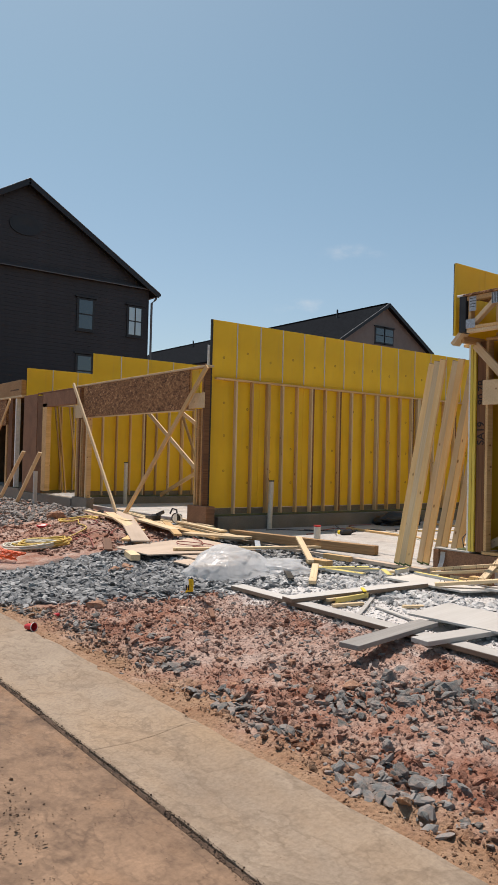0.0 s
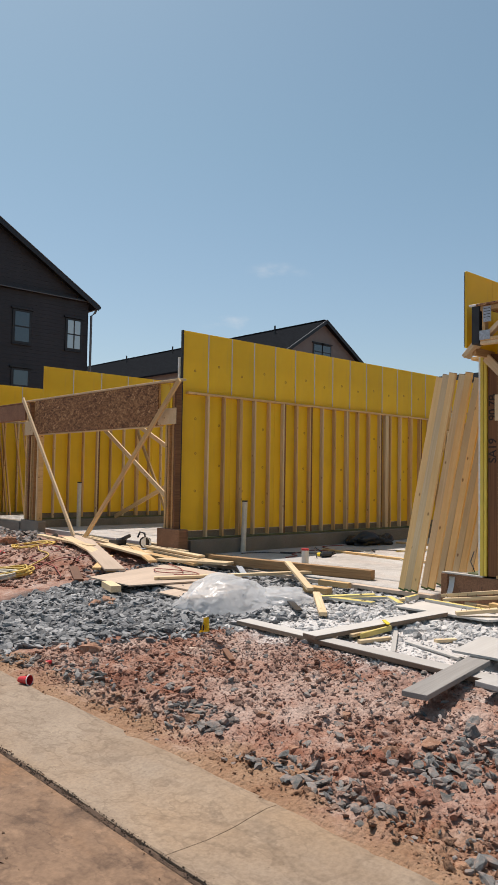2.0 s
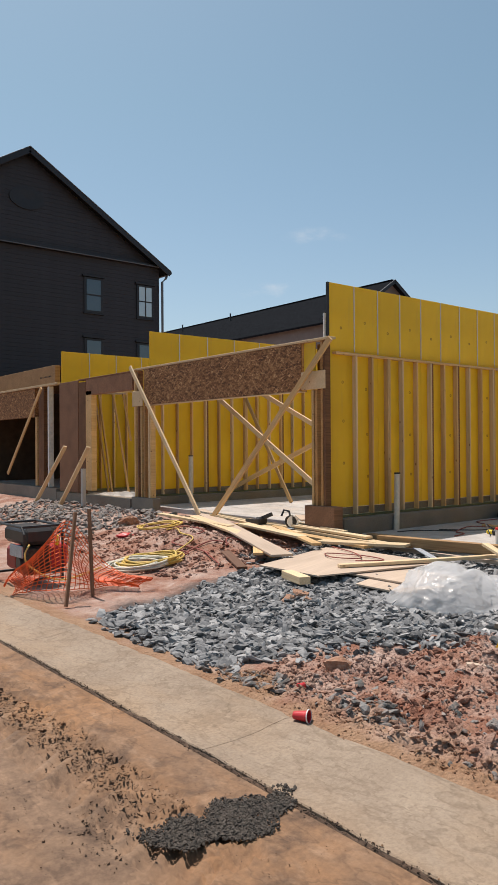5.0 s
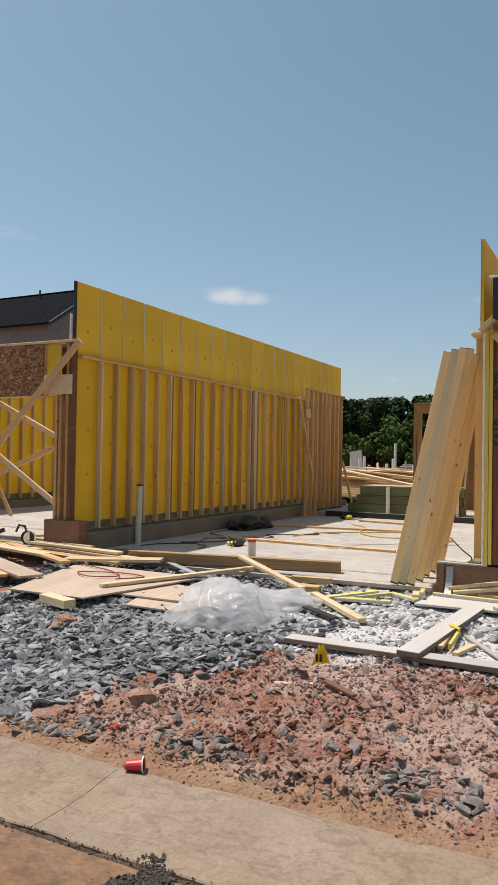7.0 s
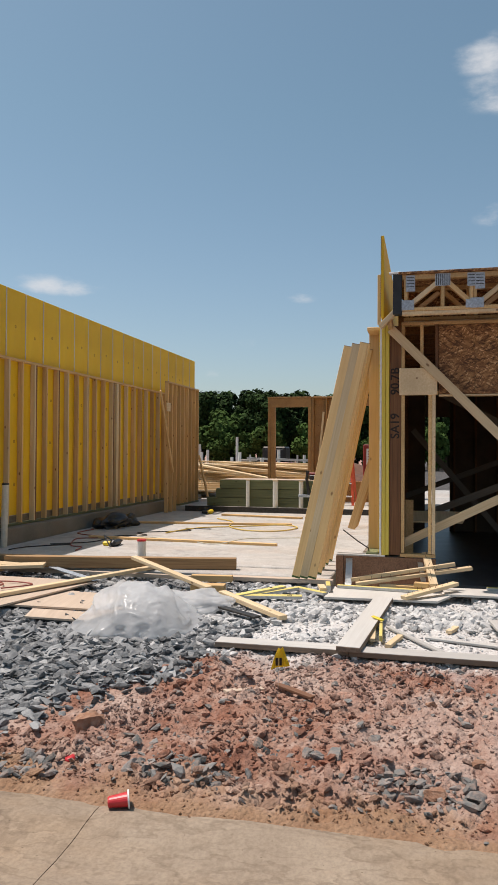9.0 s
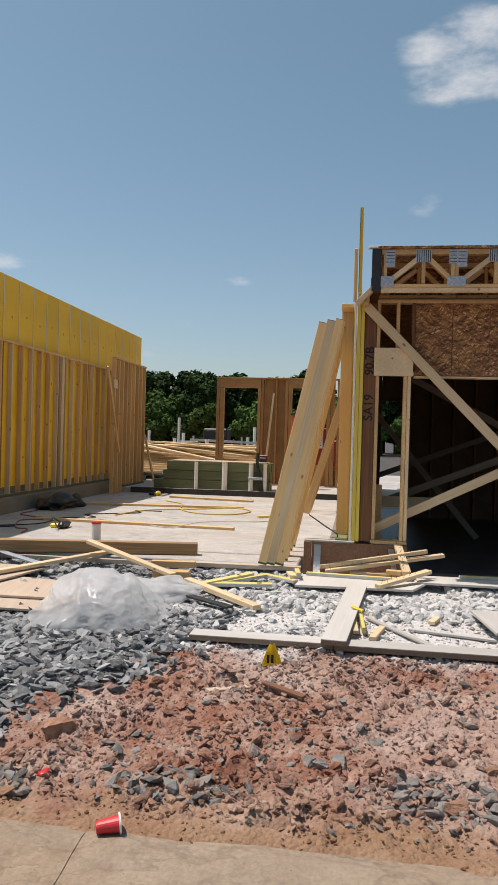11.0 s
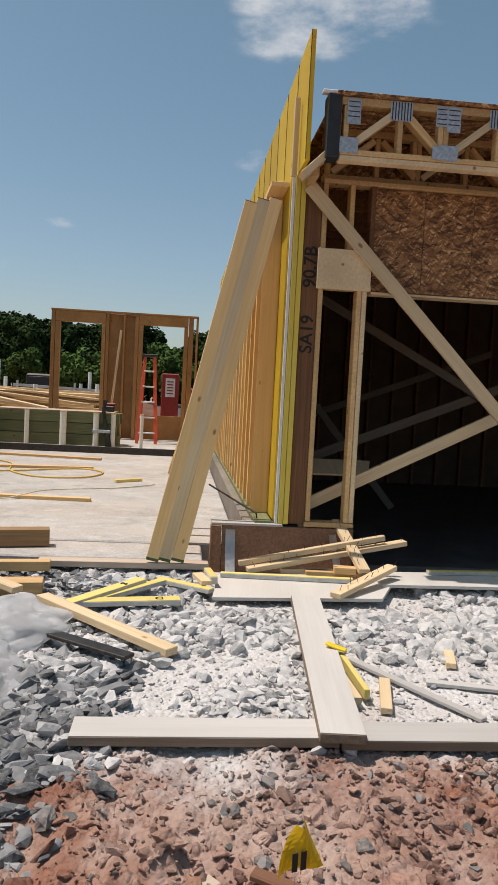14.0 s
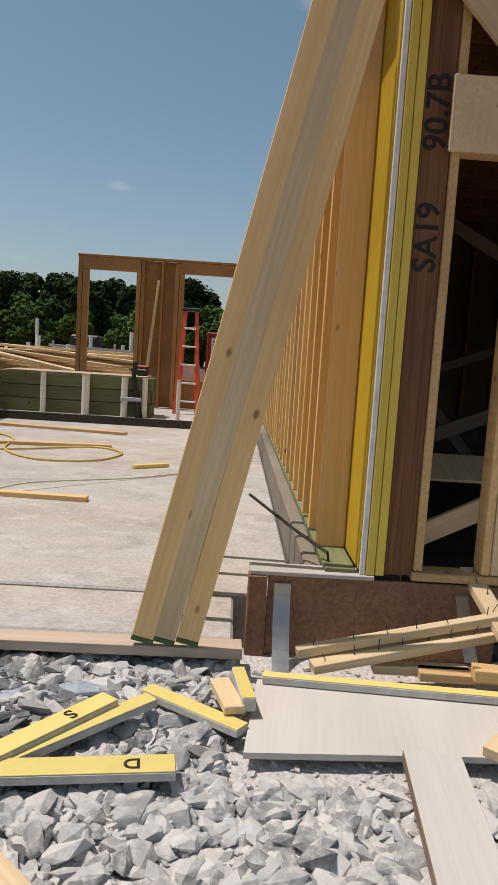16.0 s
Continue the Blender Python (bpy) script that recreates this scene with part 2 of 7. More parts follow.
YELLOW = yellow_material("yellow_sheathing", (0.80, 0.57, 0.035), (0.68, 0.46, 0.025), glow=0.30)
YELLOW_STRIP = yellow_material("yellow_offcut", (0.76, 0.63, 0.22), (0.68, 0.54, 0.15))
YELLOW_EDGE = yellow_material("yellow_sheathing_edge", (0.78, 0.60, 0.10), (0.68, 0.50, 0.06))


def plain_material(name, colour, rough=0.6, metal=0.0, vary=0.15, scale=12, fine=0.1, spread=(0.92, 1.06)):
    m, n, l, b = material(name, rough, metal)
    s = noise_node(n, l, scale, 5, 0.6)
    col = ramp(n, l, s.outputs["Fac"], [(0.3, tuple(v * (1 - vary) for v in colour)), (0.7, tuple(min(1, v * (1 + vary)) for v in colour))]).outputs[0]
    l.new(random_value(n, l, col, *spread), b.inputs["Base Color"])
    if fine:
        f = noise_node(n, l, scale * 7, 4, 0.6)
        bump(n, l, b, f.outputs["Fac"], fine, 0.004)
    return m


def concrete_material(name, light, dark, stain, amount=0.5, blotch=0.0, dark_spot=(0.1, 0.07, 0.05), flow=0.0):
    m, n, l, b = material(name, 0.88)
    s = noise_node(n, l, 1.1, 6, 0.62)
    col = ramp(n, l, s.outputs["Fac"], [(0.3, dark), (0.68, light)]).outputs[0]
    t = noise_node(n, l, 0.55, 5, 0.6, stretch=(1.6, 0.7, 1))
    col = mix(n, l, ramp(n, l, t.outputs["Fac"], [(0.46, (0, 0, 0)), (0.72, (amount, amount, amount))]).outputs[0], col, stain)
    if blotch:
        q = noise_node(n, l, 3.1, 7, 0.66)
        col = mix(n, l, ramp(n, l, q.outputs["Fac"], [(0.50, (0, 0, 0)), (0.66, (blotch, blotch, blotch))]).outputs[0], col, dark_spot)
        w = noise_node(n, l, 7.5, 6, 0.7, stretch=(1, 0.5, 1))
        col = mix(n, l, ramp(n, l, w.outputs["Fac"], [(0.52, (0, 0, 0)), (0.74, (blotch, blotch, blotch))]).outputs[0], col, tuple(min(1, v * 1.25) for v in light))
    if flow:
        # thin dried rims where muddy water ran and stood
        for scale, stretch in ((0.8, (1.0, 0.8, 1)), (2.3, (1.0, 0.5, 1))):
            r = noise_node(n, l, scale, 5, 0.6, stretch=stretch)
            line = ramp(n, l, r.outputs["Fac"], [(0.465, (0, 0, 0)), (0.492, (flow, flow, flow)), (0.498, (0, 0, 0)), (0.56, (0, 0, 0)), (0.585, (flow * 0.7, flow * 0.7, flow * 0.7)), (0.592, (0, 0, 0))])
            col = mix(n, l, line.outputs[0], col, tuple(v * 0.6 for v in dark_spot))
        pit = n.new("ShaderNodeTexVoronoi")
        pit.inputs["Scale"].default_value = 16
        c = n.new("ShaderNodeTexCoord")
        l.new(c.outputs["Object"], pit.inputs["Vector"])
        col = mix(n, l, ramp(n, l, pit.outputs["Distance"], [(0.035, (0.7, 0.7, 0.7)), (0.075, (0, 0, 0))]).outputs[0], col, tuple(v * 0.5 for v in dark_spot))
    g = noise_node(n, l, 42, 6, 0.7)
    col = mix(n, l, 0.5, col, ramp(n, l, g.outputs["Fac"], [(0.35, (0.55, 0.53, 0.51)), (0.6, (1, 1, 1))]).outputs[0], "MULTIPLY")
    l.new(col, b.inputs["Base Color"])
    bump(n, l, b, g.outputs["Fac"], 0.4, 0.006)
    return m


KERB_MAT = concrete_material("dusty_kerb_concrete", (0.345, 0.272, 0.20), (0.24, 0.18, 0.128), (0.36, 0.232, 0.125), 0.65, 0.3, (0.22, 0.15, 0.095), 0.35)
ROAD_MAT = concrete_material("muddy_road", (0.28, 0.178, 0.11), (0.165, 0.10, 0.06), (0.33, 0.162, 0.064), 0.95, 0.85, (0.10, 0.058, 0.035), 0.35)
SLAB_MAT = concrete_material("slab_concrete", (0.54, 0.525, 0.50), (0.385, 0.372, 0.355), (0.45, 0.36, 0.29), 0.6, 0.6, (0.29, 0.27, 0.25))
STEM_MAT = concrete_material("stem_wall_concrete", (0.27, 0.245, 0.21), (0.17, 0.155, 0.13), (0.27, 0.19, 0.12), 0.5)
TAPE = plain_material("silver_seam_tape", (0.55, 0.57, 0.60), 0.45, 0.0, 0.1)
WHITE_EDGE = plain_material("white_board_edge", (0.75, 0.75, 0.74), 0.6)
BLACK_FELT = plain_material("black_membrane", (0.018, 0.02, 0.024), 0.6, 0, 0.3)
PVC = plain_material("white_pvc_pipe", (0.72, 0.71, 0.66), 0.4, 0, 0.08)
PVC_TAN = plain_material("dusty_pvc_pipe", (0.60, 0.55, 0.46), 0.5, 0, 0.15)
GALV = plain_material("galvanised_steel", (0.40, 0.44, 0.49), 0.5, 0.35, 0.3, 45)
STEEL_DARK = plain_material("dark_steel", (0.05, 0.045, 0.04), 0.5, 0.6, 0.4, 30)
RED_PLASTIC = plain_material("red_plastic", (0.55, 0.03, 0.035), 0.4, 0, 0.15)
ORANGE = plain_material("orange_mesh", (0.85, 0.14, 0.03), 0.6, 0, 0.15)
YELLOW_PLASTIC = plain_material("yellow_flag_plastic", (0.80, 0.58, 0.02), 0.5, 0, 0.1)
CORD_YELLOW = plain_material("yellow_cord", (0.62, 0.43, 0.10), 0.6, 0, 0.2)
CORD_WHITE = plain_material("pale_cord", (0.60, 0.57, 0.47), 0.6, 0, 0.2)
CORD_RED = plain_material("red_air_hose", (0.28, 0.07, 0.05), 0.6, 0, 0.2)
BLACK_PLASTIC = plain_material("black_plastic", (0.02, 0.02, 0.022), 0.45, 0, 0.3)
INK = plain_material("black_ink", (0.02, 0.015, 0.012), 0.8, 0, 0.2, fine=0)
LADDER_ORANGE = plain_material("orange_fibreglass", (0.62, 0.09, 0.035), 0.5, 0, 0.12)
ALUMINIUM = plain_material("aluminium", (0.75, 0.75, 0.74), 0.35, 0.9, 0.1)
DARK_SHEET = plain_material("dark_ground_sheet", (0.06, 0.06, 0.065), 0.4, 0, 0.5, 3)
SHINGLE_SPEC = 0.0
SIDING = plain_material("charcoal_siding", (0.022, 0.022, 0.028), 0.6, 0, 0.25, 2)
SIDING_TRIM = plain_material("black_trim", (0.012, 0.012, 0.015), 0.45, 0, 0.2)
GREY_SIDING = plain_material("taupe_siding", (0.20, 0.175, 0.16), 0.7, 0, 0.1, 2)
SHINGLE = plain_material("charcoal_shingles", (0.016, 0.018, 0.021), 1.0, 0, 0.35, 5, 0.4)
SHINGLE.node_tree.nodes["Principled BSDF"].inputs["Specular IOR Level"].default_value = SHINGLE_SPEC
WHITE_TRIM = plain_material("grey_gutter_metal", (0.13, 0.13, 0.14), 0.4, 0.2, 0.1)
RED_PAINT = plain_material("red_machine_paint", (0.26, 0.02, 0.015), 0.45, 0, 0.2)
RUBBER = plain_material("tyre_rubber", (0.02, 0.019, 0.018), 0.85, 0, 0.3)
MARK = plain_material("printed_mark", (0.40, 0.25, 0.03), 0.7, 0, 0.1, fine=0)
MUD = plain_material("dark_mud", (0.085, 0.053, 0.034), 0.95, 0, 0.4, 9, 0.8)
SOIL = plain_material("red_soil", (0.14, 0.065, 0.038), 0.95, 0, 0.35, 1.2, 0.6)
BARK = plain_material("bark", (0.10, 0.075, 0.05), 0.9, 0, 0.3)
BLOCK_GREEN = plain_material("green_end_paint", (0.07, 0.12, 0.035), 0.7, 0, 0.2)
# interior boarding is coloured dark to stand in for the garages' shade
DARK_WALL = plain_material("shade_toned_boards", (0.11, 0.07, 0.045), 0.85, 0, 0.25, 4)


def glass_material(name, tint, rough=0.03):
    m, n, l, b = material(name, rough)
    b.inputs["Base Color"].default_value = (*tint, 1)
    b.inputs["Specular IOR Level"].default_value = 1.0
    b.inputs["Coat Weight"].default_value = 0.6
    return m


WINDOW_GLASS = glass_material("window_glass", (0.03, 0.045, 0.055))


def leaf_material(name, a, c):
    m, n, l, b = material(name, 0.9)
    b.inputs["Specular IOR Level"].default_value = 0.1
    g = n.new("ShaderNodeNewGeometry")
    col = ramp(n, l, g.outputs["Random Per Island"], [(0.0, a), (1.0, c)]).outputs[0]
    s = noise_node(n, l, 0.35, 3, 0.5)
    col = mix(n, l, 0.7, col, ramp(n, l, s.outputs["Fac"], [(0.35, (0.45, 0.5, 0.45)), (0.65, (1, 1, 1))]).outputs[0], "MULTIPLY")
    l.new(random_value(n, l, col, 0.7, 1.2), b.inputs["Base Color"])
    return m


LEAF = leaf_material("leaves", (0.018, 0.036, 0.012), (0.055, 0.095, 0.028))
LEAF_LIGHT = leaf_material("light_leaves", (0.045, 0.09, 0.02), (0.12, 0.19, 0.05))


def plastic_film():
    m, n, l, b = material("clear_plastic_film", 0.24)
    s = noise_node(n, l, 6, 5, 0.6)
    l.new(ramp(n, l, s.outputs["Fac"], [(0.35, (0.78, 0.79, 0.80)), (0.65, (0.93, 0.935, 0.94))]).outputs[0], b.inputs["Base Color"])
    b.inputs["Specular IOR Level"].default_value = 0.35
    tl = n.new("ShaderNodeBsdfTranslucent")
    tl.inputs["Color"].default_value = (0.85, 0.87, 0.89, 1)
    tr = n.new("ShaderNodeBsdfTransparent")
    m1, m2 = n.new("ShaderNodeMixShader"), n.new("ShaderNodeMixShader")
    m1.inputs[0].default_value, m2.inputs[0].default_value = 0.5, 0.42
    l.new(b.outputs[0], m1.inputs[1]), l.new(tl.outputs[0], m1.inputs[2])
    l.new(m1.outputs[0], m2.inputs[1]), l.new(tr.outputs[0], m2.inputs[2])
    l.new(m2.outputs[0], n["Material Output"].inputs["Surface"])
    v = n.new("ShaderNodeTexVoronoi")
    v.feature = "DISTANCE_TO_EDGE"
    v.inputs["Scale"].default_value = 5.0
    c = n.new("ShaderNodeTexCoord")
    w = noise_node(n, l, 3, 4, 0.6, c.outputs["Object"])
    mv = n.new("ShaderNodeVectorMath")
    mv.operation = "MULTIPLY_ADD"
    l.new(w.outputs["Color"], mv.inputs[0])
    mv.inputs[1].default_value = (0.7, 0.7, 0.7)
    l.new(c.outputs["Object"], mv.inputs[2])
    l.new(mv.outputs[0], v.inputs["Vector"])
    r = ramp(n, l, v.outputs["Distance"], [(0.0, (1, 1, 1)), (0.10, (0.3, 0.3, 0.3)), (0.4, (0, 0, 0))])
    bump(n, l, b, r.outputs[0], 0.22, 0.010)
    return m


FILM = plastic_film()


def ground_material(name, islands=False):
    m, n, l, b = material(name, 0.95)
    c = n.new("ShaderNodeTexCoord")
    sep = n.new("ShaderNodeSeparateXYZ")
    warp = noise_node(n, l, 1.5, 5, 0.65, c.outputs["Object"])
    mv = n.new("ShaderNodeVectorMath")
    mv.operation = "MULTIPLY_ADD"
    l.new(warp.outputs["Color"], mv.inputs[0])
    mv.inputs[1].default_value = (1.8, 1.8, 0)
    l.new(c.outputs["Object"], mv.inputs[2])
    l.new(mv.outputs[0], sep.inputs[0])
    a = noise_node(n, l, 2.6, 8, 0.68, c.outputs["Object"])
    red = ramp(n, l, a.outputs["Fac"], [(0.30, (0.13, 0.049, 0.029)), (0.42, (0.275, 0.118, 0.072)), (0.54, (0.36, 0.212, 0.155)), (0.68, (0.49, 0.37, 0.315))]).outputs[0]
    dust = noise_node(n, l, 0.85, 9, 0.66, c.outputs["Object"])
    red = mix(n, l, ramp(n, l, dust.outputs["Fac"], [(0.47, (0, 0, 0)), (0.62, (0.7, 0.7, 0.7))]).outputs[0], red, (0.48, 0.365, 0.31))
    # soil under the gravel is coloured near black, for shade between the stones
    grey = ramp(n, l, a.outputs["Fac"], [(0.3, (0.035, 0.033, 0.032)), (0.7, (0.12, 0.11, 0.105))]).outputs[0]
    white = ramp(n, l, a.outputs["Fac"], [(0.3, (0.58, 0.55, 0.525)), (0.6, (0.68, 0.66, 0.64))]).outputs[0]
    tan = ramp(n, l, a.outputs["Fac"], [(0.3, (0.26, 0.135, 0.07)), (0.7, (0.38, 0.245, 0.15))]).outputs[0]

    def band(axis, lo, hi):
        r = n.new("ShaderNodeMapRange")
        r.interpolation_type = "SMOOTHSTEP"
        r.inputs["From Min"].default_value, r.inputs["From Max"].default_value = lo, hi
        l.new(sep.outputs[axis], r.inputs["Value"])
        return r.outputs[0]

    def both(p, q):
        k = n.new("ShaderNodeMath")
        k.operation = "MULTIPLY"
        l.new(p, k.inputs[0]), l.new(q, k.inputs[1])
        return k.outputs[0]

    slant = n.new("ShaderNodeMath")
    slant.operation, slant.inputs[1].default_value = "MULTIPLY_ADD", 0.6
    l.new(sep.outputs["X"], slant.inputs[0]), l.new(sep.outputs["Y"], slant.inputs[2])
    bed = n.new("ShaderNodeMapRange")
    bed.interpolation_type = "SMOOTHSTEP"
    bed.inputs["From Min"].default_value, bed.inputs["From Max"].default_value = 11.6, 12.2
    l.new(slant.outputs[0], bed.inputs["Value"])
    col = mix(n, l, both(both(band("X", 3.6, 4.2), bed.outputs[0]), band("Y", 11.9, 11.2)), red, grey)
    w = both(both(band("X", 5.6, 6.3), band("X", 9.4, 8.8)), both(band("Y", 9.4, 8.4), band("Y", 3.0, 4.5)))
    col = mix(n, l, w, col, white)
    col = mix(n, l, both(band("X", 4.1, 3.5), band("Y", 14.5, 13.5)), col, tan)
    fine = noise_node(n, l, 34, 6, 0.7, c.outputs["Object"])
    col = mix(n, l, 0.45, col, ramp(n, l, fine.outputs["Fac"], [(0.3, (0.5, 0.47, 0.45)), (0.58, (1, 1, 1))]).outputs[0], "MULTIPLY")
    if islands:
        g = n.new("ShaderNodeNewGeometry")
        col = mix(n, l, 1.0, col, ramp(n, l, g.outputs["Random Per Island"], [(0, (0.50, 0.46, 0.44)), (0.5, (0.92, 0.88, 0.86)), (1, (1.22, 1.16, 1.12))]).outputs[0], "MULTIPLY")
    l.new(col, b.inputs["Base Color"])
    v = n.new("ShaderNodeTexVoronoi")
    v.inputs["Scale"].default_value = 38
    l.new(c.outputs["Object"], v.inputs["Vector"])
    hgt = n.new("ShaderNodeMath")
    hgt.operation = "MULTIPLY_ADD"
    l.new(v.outputs["Distance"], hgt.inputs[0])
    hgt.inputs[1].default_value = -0.8
    l.new(fine.outputs["Fac"], hgt.inputs[2])
    bump(n, l, b, hgt.outputs[0], 0.85, 0.02)
    return m


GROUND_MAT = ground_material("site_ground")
CLAY_LUMPS = ground_material("broken_clay", True)


def stone_material(name, stops, dust, cover=0.8):
    m, n, l, b = material(name, 0.9)
    g = n.new("ShaderNodeNewGeometry")
    col = ramp(n, l, g.outputs["Random Per Island"], stops).outputs[0]
    s = noise_node(n, l, 22, 5, 0.65)
    col = mix(n, l, ramp(n, l, s.outputs["Fac"], [(0.42, (0, 0, 0)), (0.7, (cover, cover, cover))]).outputs[0], col, dust)
    l.new(random_value(n, l, col, 0.9, 1.1), b.inputs["Base Color"])
    f = noise_node(n, l, 45, 6, 0.7)
    bump(n, l, b, f.outputs["Fac"], 0.8, 0.012)
    return m


STONE_GREY = stone_material("blue_grey_gravel", [(0, (0.04, 0.042, 0.046)), (0.35, (0.115, 0.12, 0.125)), (0.75, (0.26, 0.264, 0.268)), (1, (0.45, 0.45, 0.445))], (0.36, 0.355, 0.345), 0.6)
STONE_WHITE = stone_material("dust_covered_gravel", [(0, (0.18, 0.183, 0.187)), (0.25, (0.37, 0.368, 0.365)), (0.7, (0.52, 0.512, 0.50)), (1, (0.64, 0.625, 0.605))], (0.68, 0.66, 0.635), 0.85)
CLAY_CLOD = stone_material("dried_clay", [(0, (0.24, 0.115, 0.068)), (1, (0.33, 0.175, 0.105))], (0.42, 0.28, 0.20), 0.7)
ASPHALT = stone_material("asphalt_crumbs", [(0, (0.025, 0.022, 0.018)), (1, (0.09, 0.075, 0.06))], (0.09, 0.07, 0.055))
STONE_DUSTY = stone_material("clay_dusted_rock", [(0, (0.07, 0.078, 0.075)), (0.5, (0.145, 0.15, 0.145)), (1, (0.25, 0.245, 0.235))], (0.36, 0.255, 0.205))

# ---- building tools ----
def box_bm(sx, sy, sz, bevel=0.0, centre=(0, 0, 0)):
    bm = bmesh.new()
    bmesh.ops.create_cube(bm, size=1.0)
    bmesh.ops.scale(bm, vec=(sx, sy, sz), verts=bm.verts)
    if bevel:
        bmesh.ops.bevel(bm, geom=bm.edges[:], offset=bevel, segments=1, affect="EDGES")
    bmesh.ops.translate(bm, vec=centre, verts=bm.verts)
    return bm


def mesh_object(name, bm, mat, smooth=False):
    me = bpy.data.meshes.new(name)
    bm.normal_update()
    bm.to_mesh(me)
    bm.free()
    me.materials.append(mat)
    if smooth:
        me.polygons.foreach_set("use_smooth", [True] * len(me.polygons))
    return new(name, me)


def world_of(ob):
    m = ob.matrix_basis.copy()
    while ob.parent:
        ob = ob.parent
        m = ob.matrix_basis @ m
    return m


def adopt(ob, parent, m=None):
    """Make ob, whose world pose is m, a part of parent."""
    m = m if m is not None else ob.matrix_basis.copy()
    ob.parent = parent
    ob.matrix_basis = world_of(parent).inverted() @ m
    return ob


def part(name, bm, mat, parent, label="", m=None, smooth=False):
    ob = mesh_object(name, bm, mat, smooth)
    adopt(ob, parent, m if m is not None else Matrix.Identity(4))
    return tagged(ob, label=label)


def thing(name, at, label, category, group="", kind="", rz=0):
    e = new(name)
    e.empty_display_size = 0.1
    e.matrix_basis = pose(*at, 0, 0, rz)
    return tagged(e, label, category, group, kind)


def axis_pose(p0, p1, up=(0, 0, 1)):
    """Pose at the middle of p0-p1, x along it, z as near to up as it can be."""
    p0, p1 = Vector(p0), Vector(p1)
    x = (p1 - p0).normalized()
    y = Vector(up).cross(x)
    if y.length < 1e-4:
        y = Vector((0, 1, 0))
    y.normalize()
    z = x.cross(y)
    m = Matrix((x, y, z)).transposed().to_4x4()
    m.translation = (p0 + p1) / 2
    return m


BOX_CACHE = {}


def stick(name, p0, p1, w, d, mat, parent=None, up=(0, 0, 1), label="", category="plank", group="", bevel=0.003):
    """One piece of sawn lumber from p0 to p1: w across, d thick along up."""
    length = (Vector(p1) - Vector(p0)).length
    key = (round(length, 3), round(w, 4), round(d, 4), mat.name, name)
    if key not in BOX_CACHE:
        me = bpy.data.meshes.new(name)
        bm = box_bm(length, w, d, min(bevel, w / 4, d / 4))
        bm.to_mesh(me)
        bm.free()
        me.materials.append(mat)
        BOX_CACHE[key] = me
    ob = new(name, BOX_CACHE[key])
    ob.matrix_basis = axis_pose(p0, p1, up)
    if parent:
        adopt(ob, parent)
        return tagged(ob, label=label)
    return tagged(ob, label, category, group)


def block(name, lo, hi, mat, parent=None, bevel=0.004, label="", category="", kind=""):
    lo, hi = Vector(lo), Vector(hi)
    s = hi - lo
    bm = box_bm(s.x, s.y, s.z, bevel)
    ob = mesh_object(name, bm, mat)
    ob.matrix_basis = Matrix.Translation((lo + hi) / 2)
    if parent:
        adopt(ob, parent)
        return tagged(ob, label=label)
    return tagged(ob, label, category, kind=kind)


def tube_bm(points, r, sides=8, cap=True, closed=False):
    bm = bmesh.new()
    pts = [Vector(p) for p in points]
    rings = []
    for i, p in enumerate(pts):
        a, b = pts[max(i - 1, 0)], pts[min(i + 1, len(pts) - 1)]
        t = (b - a).normalized()
        u = t.cross(Vector((0, 0, 1)))
        if u.length < 0.05:
            u = t.cross(Vector((1, 0, 0)))
        u.normalize()
        v = t.cross(u)
        rr = r[i] if isinstance(r, (list, tuple)) else r
        rings.append([bm.verts.new(p + rr * (math.cos(2 * math.pi * k / sides) * u + math.sin(2 * math.pi * k / sides) * v)) for k in range(sides)])
    for p, q in zip(rings, rings[1:]):
        for k in range(sides):
            bm.faces.new((p[k], p[(k + 1) % sides], q[(k + 1) % sides], q[k]))
    if cap:
        bm.faces.new(rings[0]), bm.faces.new(rings[-1][::-1])
    bmesh.ops.recalc_face_normals(bm, faces=bm.faces)
    return bm


def lathe_bm(profile, sides=20):
    bm = bmesh.new()
    rings = [[bm.verts.new((r * math.cos(2 * math.pi * k / sides), r * math.sin(2 * math.pi * k / sides), z)) for k in range(sides)] for r, z in profile]
    for p, q in zip(rings, rings[1:]):
        for k in range(sides):
            bm.faces.new((p[k], p[(k + 1) % sides], q[(k + 1) % sides], q[k]))
    bmesh.ops.recalc_face_normals(bm, faces=bm.faces)
    return bm


def writing(text, size, mat, m, name="writing", parent=None):
    cu = bpy.data.curves.new(name, "FONT")
    cu.body, cu.size, cu.extrude, cu.align_x, cu.align_y, cu.offset = text, size, 0.0015, "CENTER", "CENTER", size * 0.014
    tmp = bpy.data.objects.new(name, cu)
    scene.collection.objects.link(tmp)
    me = bpy.data.meshes.new_from_object(tmp.evaluated_get(bpy.context.evaluated_depsgraph_get()))
    bpy.data.objects.remove(tmp)
    me.materials.append(mat)
    ob = new(name, me)
    ob.matrix_basis = m
    if parent:
        adopt(ob, parent)
    return ob


def smooth(a, b, v):
    t = min(1, max(0, (v - a) / (b - a)))
    return t * t * (3 - 2 * t)


def kerb_top(x):
    return 0.032 * smooth(2.24, 2.5, x)


